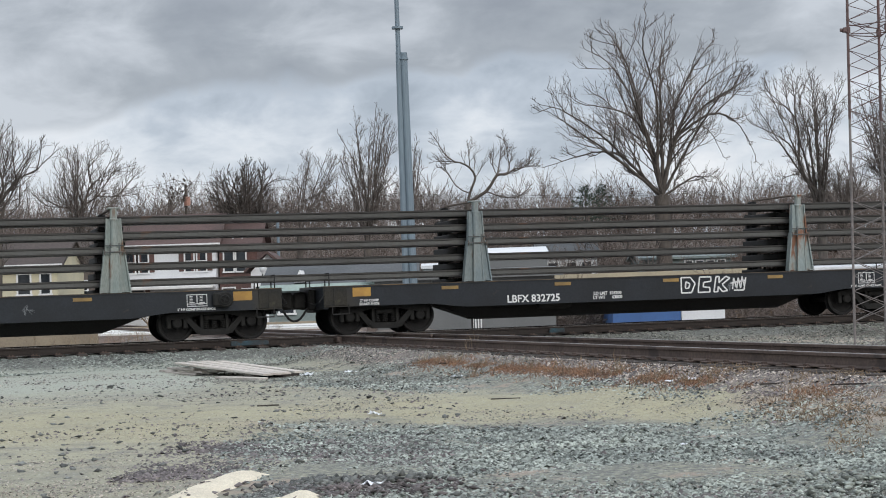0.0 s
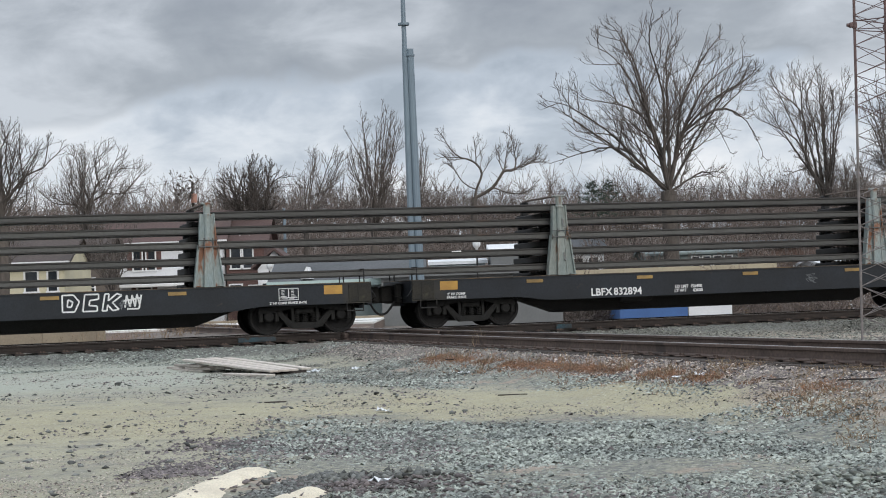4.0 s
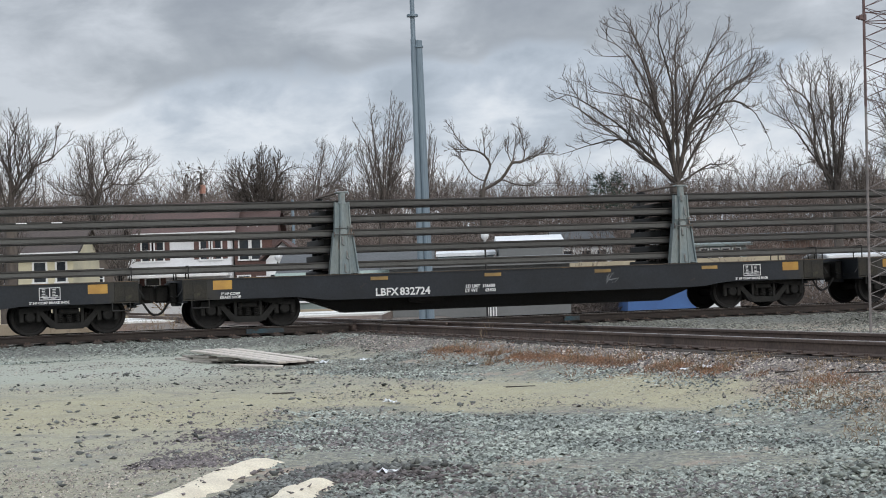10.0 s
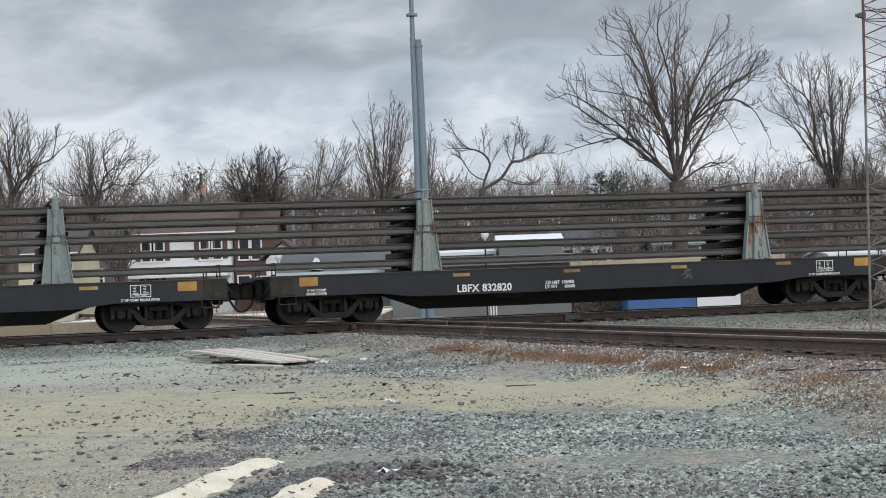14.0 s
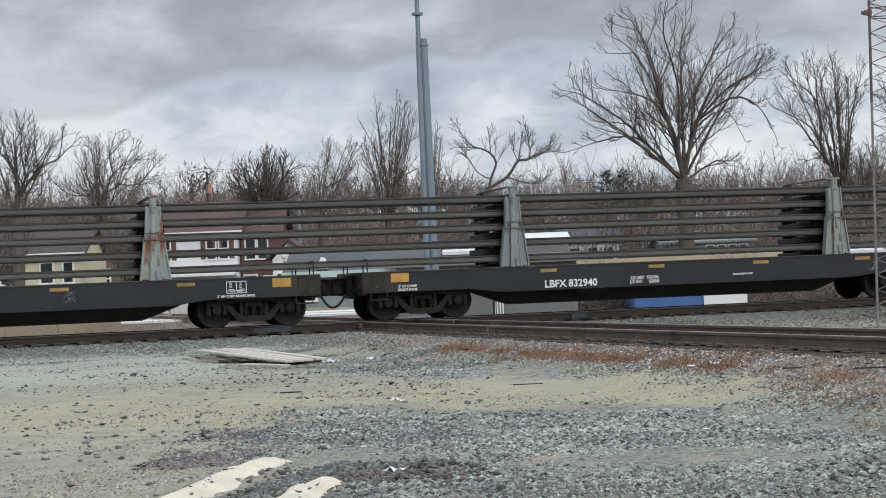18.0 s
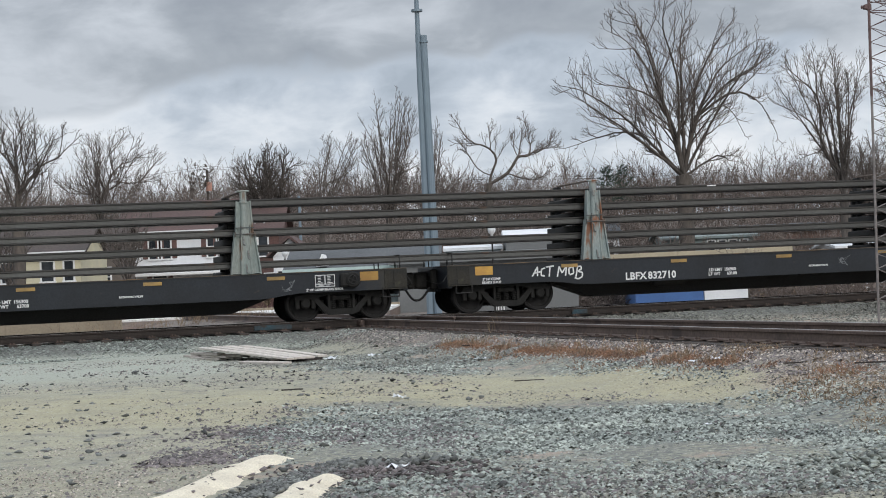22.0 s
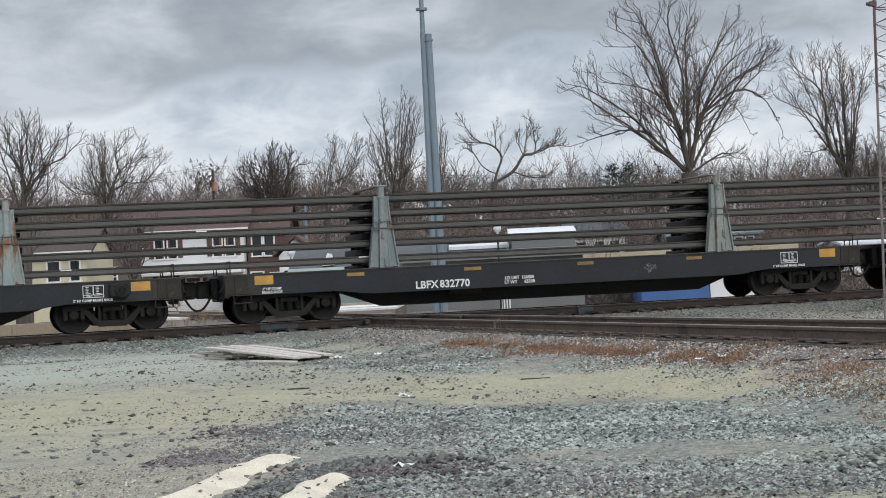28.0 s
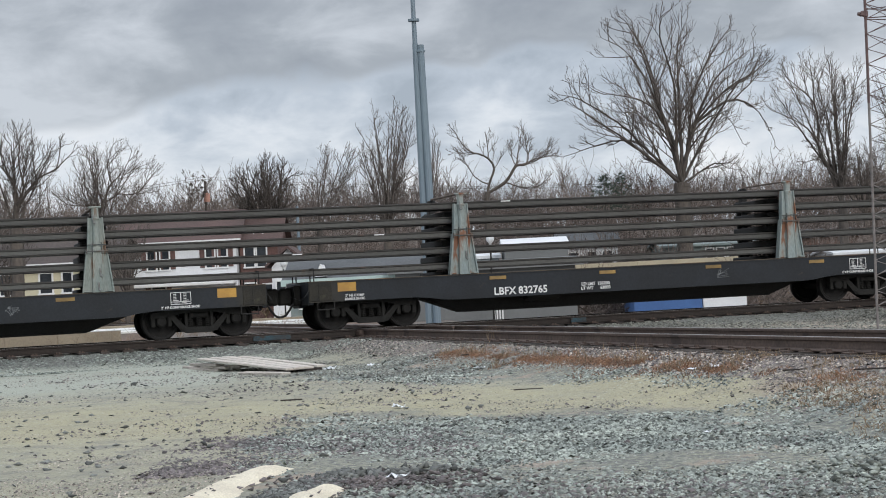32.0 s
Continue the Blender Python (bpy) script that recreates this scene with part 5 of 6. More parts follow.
build_pine(12.9, 150, -1.3)
build_pine(14.6, 153, -1.6)
build_round(60, (-16.3, 89, 0.2), 6.0, 2.0, "small bare tree in front of the houses", limbs=15, trunk_r=0.16)
build_round(61, (-21.4, 86, 0.2), 6.2, 2.1, "small bare tree beside the cream house", limbs=14, trunk_r=0.18)


def build_thicket():
    """The woods and brush that close the view: bare saplings in their hundreds."""
    rnd = random.Random(99)
    for name, mat, n, ylo, yhi, zlo, zhi, label in (("brushwood", M_BRUSH, 900, 122, 175, 2.2, 5.2, "dense brown bare brushwood"), ("far_woods", M_BRUSH, 950, 165, 225, 2.8, 5.8, "far grey-brown bare woods"),
                                                    ("hedge_brush", M_BRUSH, 170, 97, 110, 1.5, 3.6, "bare brush along the lower lot"), ("undergrowth", M_GRASS, 300, 104, 150, 1.0, 2.4, "tangled dry undergrowth")):
        segs = []
        for k in range(n):
            y = rnd.uniform(ylo, yhi)
            x = rnd.uniform(-0.30, 0.32) * y if name != "hedge_brush" else rnd.choice((rnd.uniform(5.4, 9.2), rnd.uniform(15.5, 31), rnd.uniform(15.5, 31)))
            h = rnd.uniform(zlo, zhi) * rnd.uniform(0.75, 1.1)
            h *= 1.28 + 0.08 * min(1, max(0, x / y * 12)) if name in ("brushwood", "far_woods") else 1.12
            far = name == "far_woods"
            b = Vector((x, y, ground_height(x, y) + hill(y)))
            fork = b + Vector((rnd.gauss(0, 0.05), rnd.gauss(0, 0.05), rnd.uniform(0.15, 0.35))) * h
            segs.append((b, fork, 0.05, 0.035))
            for s in range(rnd.randint(4, 6)):
                a, lift = rnd.uniform(0, 6.283), math.asin(rnd.uniform(0.35, 1.0))
                d = Vector((math.cos(a) * math.cos(lift), math.sin(a) * math.cos(lift), math.sin(lift)))
                e = fork + d * h * rnd.uniform(0.45, 0.8)
                m = fork.lerp(e, 0.5) + Vector((0, 0, -0.05 * h * math.cos(lift)))
                segs += [(fork, m, 0.034, 0.026), (m, e, 0.026, 0.012)]
                for c in range(5 if far else 7):
                    u = rnd.uniform(0.2, 1.0)
                    p = fork.lerp(m, u * 2) if u < 0.5 else m.lerp(e, u * 2 - 1)
                    w = (d + Vector((rnd.gauss(0, 0.5), rnd.gauss(0, 0.5), rnd.gauss(0.15, 0.3)))).normalized()
                    ln = h * rnd.uniform(0.12, 0.3)
                    q = p + w * ln
                    segs.append((p, q, 0.020, 0.012))
                    for _ in range(1 if far else 2):
                        p2 = p.lerp(q, rnd.uniform(0.25, 0.9))
                        w2 = (w + Vector((rnd.gauss(0, 0.4), rnd.gauss(0, 0.4), rnd.gauss(0.1, 0.3)))).normalized()
                        segs.append((p2, p2 + w2 * ln * rnd.uniform(0.4, 0.8), 0.015, 0.010))
        single(name, segments_mesh(name, segs, 3, mat), None, label, "woods", kind="stuff")


build_thicket()


# ---- buildings beyond the tracks ----
M_ROOFBROWN = material("brown_shingles", (0.075, 0.058, 0.052), (0.058, 0.047, 0.043), rough=0.9, scale=0.5, fine=9, vary=0.25)
M_SIDING = material("white_siding", (0.74, 0.75, 0.76), (0.66, 0.67, 0.69), rough=0.7, scale=0.6, fine=12, vary=0.05)
M_CREAM = material("cream_siding", (0.62, 0.57, 0.40), (0.55, 0.51, 0.37), rough=0.7, scale=0.6, fine=12, vary=0.05)
M_MAROON = material("maroon_shingles", (0.105, 0.066, 0.06), (0.085, 0.058, 0.053), rough=0.9, scale=0.5, fine=9, vary=0.2)
M_BROWN = material("brown_brick", (0.135, 0.075, 0.065), (0.10, 0.06, 0.053), rough=0.9, scale=0.6, fine=9, vary=0.2)
M_DARKROOF = material("dark_shingles", (0.095, 0.10, 0.105), (0.07, 0.075, 0.08), rough=0.9, scale=0.5, fine=9, vary=0.2)
M_GREYSHED = material("grey_cladding", (0.16, 0.165, 0.165), (0.135, 0.14, 0.14), rough=0.7, scale=0.5, fine=10, vary=0.06)
M_PALEWALL = material("pale_grey_wall", (0.30, 0.33, 0.335), (0.25, 0.28, 0.29), rough=0.7, scale=0.5, fine=10, vary=0.06)
M_WHITEROOF = material("white_roof", (0.72, 0.73, 0.74), (0.62, 0.64, 0.66), rough=0.6, scale=0.7, fine=10, vary=0.06)
M_AQUA = material("pale_green_fascia", (0.42, 0.52, 0.49), (0.36, 0.46, 0.44), rough=0.6, scale=0.8, fine=10, vary=0.06)
M_BLUEWALL = material("blue_cladding", (0.05, 0.13, 0.33), (0.045, 0.11, 0.28), rough=0.6, scale=0.8, fine=10, vary=0.06)
M_TEAL = material("teal_siding", (0.22, 0.265, 0.255), (0.175, 0.21, 0.21), rough=0.7, scale=0.6, fine=10, vary=0.08)
M_BRICKRED = material("red_brick", (0.16, 0.10, 0.08), (0.13, 0.09, 0.075), rough=0.9, scale=0.5, fine=9, vary=0.2)
M_CONCRETE = material("pale_concrete", (0.31, 0.26, 0.19), (0.235, 0.195, 0.145), rough=0.95, scale=0.7, fine=14, vary=0.1, spots=(0.2, 0.18, 0.15), spot_at=0.62)
M_BUFF = material("buff_wall", (0.44, 0.38, 0.27), (0.38, 0.33, 0.24), rough=0.9, scale=0.6, fine=10, vary=0.1)
M_TRIM = material("white_trim", (0.78, 0.78, 0.77), (0.7, 0.7, 0.7), rough=0.6, scale=2, fine=15, vary=0.04, bump=0.0)
M_ROADP = material("pale_asphalt", (0.74, 0.73, 0.70), (0.62, 0.61, 0.58), rough=0.9, scale=0.4, fine=12, vary=0.1)


def pane_material():
    mt = material("dark_glass", (0.02, 0.024, 0.03), (0.03, 0.035, 0.04), rough=0.12, scale=1.0, fine=4, bump=0.0)
    return mt


M_PANE = pane_material()


def add_window(house, x, z, w, h, y, shutters=False):
    """A window on the front wall: casing, sill, glass and a glazing bar."""
    win = part("window", Geo().box(x - w / 2, y - 0.02, z - h / 2, x + w / 2, y + 0.03, z + h / 2), M_PANE, house, "dark window in a white casing")
    t = 0.09
    fr = Geo().box(x - w / 2 - t, y - 0.07, z + h / 2, x + w / 2 + t, y - 0.005, z + h / 2 + t).box(x - w / 2 - t, y - 0.07, z - h / 2, x - w / 2, y - 0.005, z + h / 2).box(
        x + w / 2, y - 0.07, z - h / 2, x + w / 2 + t, y - 0.005, z + h / 2).box(x - w / 2, y - 0.055, z - 0.025, x + w / 2, y - 0.022, z + 0.025)
    part("casing", fr, M_TRIM, win)
    part("sill", Geo().box(x - w / 2 - t * 1.5, y - 0.11, z - h / 2 - t, x + w / 2 + t * 1.5, y - 0.005, z - h / 2), M_TRIM, win)
    if shutters:
        for s in (-1, 1):
            c = x + s * (w / 2 + t + 0.16)
            part("shutter", Geo().box(c - 0.15, y - 0.05, z - h / 2, c + 0.15, y - 0.003, z + h / 2), M_BROWN, win)


def gable_house(name, label, x0, x1, y0, y1, z1, rise, wall, roof, along="x", over=0.35, windows=(), z0=-1.6, category="house", eave=None, shutters=False):
    ho = thing(name, label, category)
    part("wall", Geo().box(x0, y0, z0, x1, y1, z1), wall, ho)
    if along == "x":
        m = (y0 + y1) / 2
        out = [(y0 - over, z1 - 0.05), (m, z1 + rise), (y1 + over, z1 - 0.05), (y1 + over, z1 + 0.1), (m, z1 + rise + 0.16), (y0 - over, z1 + 0.1)]
        part("roof", Geo().prism(out, "x", x0 - over, x1 + over), roof, ho)
        for k in (x0, x1 - 0.12):
            part("gable", Geo().prism([(y0, z1 - 0.02), (m, z1 + rise - 0.02), (y1, z1 - 0.02)], "x", k, k + 0.12), wall, ho)
    else:
        m = (x0 + x1) / 2
        out = [(x0 - over, z1 - 0.05), (m, z1 + rise), (x1 + over, z1 - 0.05), (x1 + over, z1 + 0.1), (m, z1 + rise + 0.16), (x0 - over, z1 + 0.1)]
        part("roof", Geo().prism(out, "y", y0 - over, y1 + over), roof, ho)
        for k in (y0, y1 - 0.12):
            part("gable", Geo().prism([(x0, z1 - 0.02), (m, z1 + rise - 0.02), (x1, z1 - 0.02)], "y", k, k + 0.12), wall, ho)
    if eave:
        part("fascia", Geo().box(x0 - over, y0 - over - 0.06, z1 - 0.12, x1 + over, y0 - over, z1 + 0.16), eave, ho)
    for w in windows:
        add_window(ho, *w, y0, shutters=shutters)
    return ho


white = gable_house("white_house", "two-storey white clapboard house with a maroon roof", -20.6, -13.35, 110, 118, 5.15, 2.0, M_SIDING, M_MAROON, eave=M_TRIM,
                    windows=((-18.55, 4.25, 0.5, 1.25), (-17.75, 4.25, 0.5, 1.25), (-14.95, 4.25, 0.5, 1.25), (-14.2, 4.25, 0.5, 1.25), (-18.2, 2.1, 0.8, 1.2), (-16.5, 2.1, 0.9, 0.5), (-15.6, 2.1, 0.9, 0.5)), shutters=True)
part("porch_post", Geo().box(-14.5, 109.0, 0.2, -14.3, 109.2, 2.6), M_TRIM, white)
part("porch_roof", Geo().box(-19.5, 108.6, 2.55, -13.4, 110.0, 2.75, 0.03), M_TRIM, white)
gable_house("brown_house", "brown brick house with white-trimmed windows", -13.25, -10.9, 111, 118, 5.0, 1.9, M_BROWN, M_MAROON, along="x",
            windows=((-12.65, 4.2, 0.55, 1.3), (-11.9, 4.2, 0.55, 1.3), (-12.7, 2.0, 0.7, 1.0), (-11.6, 2.0, 0.5, 0.8)))
brown = bpy.data.objects["brown_house"]
part("gable_trim", Geo().prism([(-12.35, 5.55), (-12.02, 6.0), (-11.69, 5.55), (-11.76, 5.55), (-12.02, 5.9), (-12.28, 5.55)], "y", 110.55, 110.62), M_TRIM, brown, "small white gable trim")
gable_house("cream_house", "cream-sided house with a brown gable roof", -25.5, -19.3, 92, 99, 3.75, 1.4, M_CREAM, M_ROOFBROWN, along="x", eave=M_TRIM,
            windows=((-21.0, 2.9, 0.6, 1.0), (-23.0, 2.9, 0.7, 1.0), (-19.9, 2.9, 0.45, 1.0)))
M_TAUPE = material("taupe_siding", (0.135, 0.112, 0.095), (0.105, 0.088, 0.076), rough=0.85, scale=0.6, fine=12, vary=0.12)
gable_house("taupe_house", "dim taupe house between the cream and the white one", -22.6, -19.5, 104, 109, 4.5, 1.3, M_TAUPE, M_ROOFBROWN, windows=((-20.3, 2.6, 0.4, 1.0),))
gable_house("white_cottage", "small white cottage with a gable", -10.3, -8.4, 101, 106, 3.3, 1.0, M_SIDING, M_MAROON, along="y", windows=((-9.8, 2.0, 0.5, 0.9), (-8.9, 2.0, 0.4, 0.8)))
low = gable_house("low_shop", "low shop with a dark shingle roof and pale green fascia", -7.4, -1.0, 80, 88, 2.15, 0.95, M_TEAL, M_DARKROOF, eave=M_AQUA, windows=((-6.6, 1.4, 0.6, 0.7),))
part("dormer", Geo().prism([(-6.25, 2.4), (-5.98, 2.95), (-5.7, 2.4)], "y", 79.9, 82.5), M_TRIM, low)
gable_house("grey_shed", "long low grey metal shed", -2.6, 5.25, 78, 86, 2.35, 0.25, M_GREYSHED, M_GREYSHED, category="shed")
for k in range(4):
    single("wall_stripe", Geo().box(1.60 + k * 0.12, 77.93, -1.4, 1.66 + k * 0.12, 77.985, 1.55), M_TRIM, "white vertical stripe fixed to the shed wall", "post", group="white posts at the shed")
gable_house("grey_warehouse", "grey metal warehouse with a white roof", 2.45, 5.5, 86.5, 92, 3.35, 0.36, M_GREYSHED, M_WHITEROOF, over=0.12, category="warehouse")
gable_house("white_roofed_shed", "pale shed with a white metal roof", -0.5, 2.2, 88, 93, 2.98, 0.1, M_PALEWALL, M_WHITEROOF, over=0.12, category="shed")
gable_house("far_house", "white house among the trees", 8.3, 12.6, 138, 146, 4.2, 1.2, M_SIDING, M_DARKROOF, windows=((9.2, 3.3, 0.7, 1.0), (10.6, 3.3, 0.7, 1.0), (11.8, 3.3, 0.7, 1.0)))
gable_house("teal_house", "grey-green house with a low roof", 15.3, 22.0, 132, 139, 3.75, 0.5, M_TEAL, M_TEAL, windows=((18.8, 3.1, 0.5, 0.8), (19.6, 3.1, 0.5, 0.8), (20.4, 3.1, 0.5, 0.8), (21.2, 3.1, 0.5, 0.8)))
gable_house("red_building", "long low red brick building", 24.0, 33.0, 146, 154, 4.2, 0.6, M_BRICKRED, M_DARKROOF, category="building")
gable_house("blue_shed", "bright blue metal shed", 9.4, 13.0, 95, 101, 1.05, 0.3, M_BLUEWALL, M_GREYSHED, over=0.1, category="shed")
gable_house("white_shed", "white metal shed beside a blue one", 13.05, 15.35, 95, 101, 1.05, 0.2, M_SIDING, M_WHITEROOF, over=0.1, category="shed")
gable_house("white_hall", "long white hall with a flat pale roof", 25.6, 34.0, 120, 128, 2.5, 0.35, M_SIDING, M_WHITEROOF, category="building")


def build_wall(name, label, x0, x1, y, z0, z1, mat, step):
    """A low wall of cast panels with joints between them."""
    wl = thing(name, label, "wall", kind="structure")
    k = x0
    while k < x1 - 0.01:
        e = min(k + step, x1)
        part("panel", Geo().box(k + 0.012, y, z0, e - 0.012, y + 0.2, z1 - random.uniform(0, 0.015), 0.012), mat, wl)
        k = e
    part("core", Geo().box(x0, y + 0.02, z0, x1, y + 0.16, z1 - 0.04), mat, wl)


build_wall("wall_left", "pale weathered concrete retaining wall", -26, -11.3, 60, 0.0, 0.74, M_CONCRETE, 1.8)
build_wall("wall_buff", "buff block wall behind the tracks", 6.6, 21.0, 112, 1.0, 2.65, M_BUFF, 2.4)
M_EARTH = material("bare_earth_bank", (0.15, 0.105, 0.082), (0.105, 0.08, 0.066), rough=0.95, scale=1.2, fine=14, vary=0.3, spots=(0.22, 0.18, 0.14), spot_at=0.6, bump=0.6, depth=0.03)
M_WORNLANE = material("worn_asphalt", (0.30, 0.295, 0.285), (0.22, 0.22, 0.215), rough=0.9, scale=0.5, fine=12, vary=0.12)
single("embankment", Geo().prism([(62.6, 0.0), (65.6, 0.53), (77.4, 0.53), (77.4, 0.0)], "x", -15.5, -2.5), M_EARTH, "brown bare earth bank carrying the road", "bank", kind="structure")
single("road", Geo().box(-15.5, 66.0, 0.53, -2.5, 77.0, 0.60), M_ROADP, "pale concrete road raised to the level of the tracks", "road", kind="structure")
single("lane", Geo().box(-15.5, 69.6, 0.60, -2.5, 70.9, 0.604), M_WORNLANE, "worn grey lane along the pale road", "road", kind="structure")
single("kerb", Geo().box(-15.5, 77.0, 0.5, -2.5, 77.2, 0.70, 0.02), M_CONCRETE, "pale concrete kerb", "kerb", kind="structure")


def lamp_post(x, y, z1, label):
    lp = thing("street_lamp", label, "lamp", pose(x, y, ground_height(x, y)), group="globe lamps")
    part("post", Geo().tube((0, 0, 0), (0, 0, z1 - 0.45), 0.045, 0.035, 8), M_BLACK, lp)
    part("globe", Geo().lathe([(0.0, z1 + 0.0), (0.1, z1 - 0.03), (0.17, z1 - 0.15), (0.17, z1 - 0.25), (0.14, z1 - 0.33), (0.06, z1 - 0.40), (0.05, z1 - 0.5), (0, z1 - 0.5)], "z", n=14), M_WHITEROOF, lp, "white glass globe", smooth=True)


lamp_post(1.58, 77.0, 4.41, "white globe lamp on a dark post")
lamp_post(-9.35, 98, 3.4, "white globe lamp on a dark post near the cottage")


M_SALMON = material("salmon_paint", (0.50, 0.27, 0.20), (0.42, 0.21, 0.16), rough=0.6, scale=4)


def utility_pole(x, y, z1, label):
    up = thing("utility_pole", label, "utility pole", pose(x, y, ground_height(x, y)), group="utility poles")
    part("post", Geo().tube((0, 0, 0), (0, 0, z1), 0.11, 0.08, 10), M_BARK if z1 > 8 else M_GALV, up)
    if z1 > 8:
        part("transformer", Geo().lathe([(0, z1 - 1.45), (0.2, z1 - 1.45), (0.22, z1 - 1.3), (0.22, z1 - 0.95), (0.2, z1 - 0.85), (0, z1 - 0.85)], "z", (0.12, -0.3, 0), 12), M_SALMON, up, "salmon-coloured can")
        return
    part("crossarm", Geo().box(-0.5, -0.05, z1 - 0.4, 0.5, 0.05, z1 - 0.32, 0.01), M_BARK, up)
    for k in (-0.45, 0.45):
        part("insulator", Geo().tube((k, 0, z1 - 0.38), (k, 0, z1 - 0.2), 0.035, n=6), M_TRIM, up)


utility_pole(-16.55, 121, 9.5, "weathered wooden utility pole with a salmon transformer can")
utility_pole(-9.3, 108, 6.8, "pale wooden utility pole behind the houses")
wire = Geo()
for dz, dy in ((9.75, -0.1), (9.6, 0.1)):
    for a, b in (((-50, 121), (-16.55, 121)), ((-16.55, 121), (30, 150))):
        pts = [(a[0] + (b[0] - a[0]) * i / 10, a[1] + (b[1] - a[1]) * i / 10 + dy, dz + 0.2 - 1.0 * (1 - (2 * i / 10 - 1) ** 2)) for i in range(11)]
        wire.chain(pts, 0.012, 4)
single("overhead_wire", wire, M_BLACK, "thin black overhead wires between poles", "wire")


# ---- the lot: planks, sand, stones, weeds, litter ----
def heights(x, y):
    """ground_height for arrays."""
    h = 0.20 * np.clip((y - 12) / 16, 0, 1)
    fall = np.clip((y - 52) / 12, 0, 1) * np.clip((x + 0.5) / 4, 0, 1)
    h = h - 1.5 * fall * fall * (3 - 2 * fall)
    d1 = np.abs((x - MID.x) * ACROSS.x + (y - MID.y) * ACROSS.y)
    d2 = np.abs((x - CROSS_MID.x) * CROSS_DIR.y - (y - CROSS_MID.y) * CROSS_DIR.x)
    for d in (d1, d2):
        if d is d1:
            bed = 0.485 - np.maximum(0, d - 1.3) * 0.18
        else:
            bed = 0.50 - np.maximum(0, d - 1.4) * 0.2
        h = np.maximum(h, bed)
    return h


def build_planks():
    rnd = random.Random(4)
    # left end, right end, height of each: boards side by side on two thin crosspieces, with a few strays below
    spots = [(-5.11, 35.65, 0.44, -3.0, 31.9, 0.30), (-4.87, 35.75, 0.445, -2.86, 31.95, 0.305), (-4.62, 35.7, 0.45, -2.70, 32.1, 0.305), (-4.27, 35.4, 0.45, -2.5, 32.6, 0.30),
             (-5.4, 36.5, 0.315, -4.1, 34.2, 0.30), (-5.58, 36.7, 0.262, -4.3, 34.6, 0.255), (-3.95, 32.6, 0.25, -3.05, 31.5, 0.245)]
    for x0, y0, z0, x1, y1, z1 in spots:
        d = Vector((x1 - x0, y1 - y0, z1 - z0))
        ln = d.length
        tilt = math.degrees(math.asin((z0 - z1) / ln))
        g = Geo().box(-ln / 2, -0.1, -0.04, ln / 2, 0.1, 0, 0.006)
        single("plank", g, M_PLANK, "weathered grey wooden plank in a loose stack on gravel", "plank",
               turned(Vector(((x0 + x1) / 2, (y0 + y1) / 2, 0)), Vector((d.x, d.y, 0)).normalized(), (z0 + z1) / 2) @ pose(0, 0, 0, rnd.uniform(-2, 2), tilt, 0), group="stacked planks")

    # dark strip added as the shadow below the boards' right ends
    single("batten", Geo().box(-0.5, -0.045, -0.035, 0.5, 0.045, 0.03, 0.006), M_TIE, "added dark strip for the shadow under the stacked planks", "plank", pose(-2.98, 32.45, 0.235, 0, 0, 22), group="stacked planks")
    for x, y, z, ln in ((-5.0, 35.5, 0.242, 1.5), (-4.75, 35.1, 0.288, 1.2), (-4.95, 35.4, 0.334, 1.3), (-4.6, 35.2, 0.38, 0.9)):
        single("plank", Geo().box(-ln / 2, -0.09, -0.042, ln / 2, 0.09, 0, 0.006), M_PLANK, "short weathered board propping up the stacked planks", "plank", pose(x, y, z, 0, 0, -60.5 + rnd.uniform(-3, 3)), group="stacked planks")


build_planks()


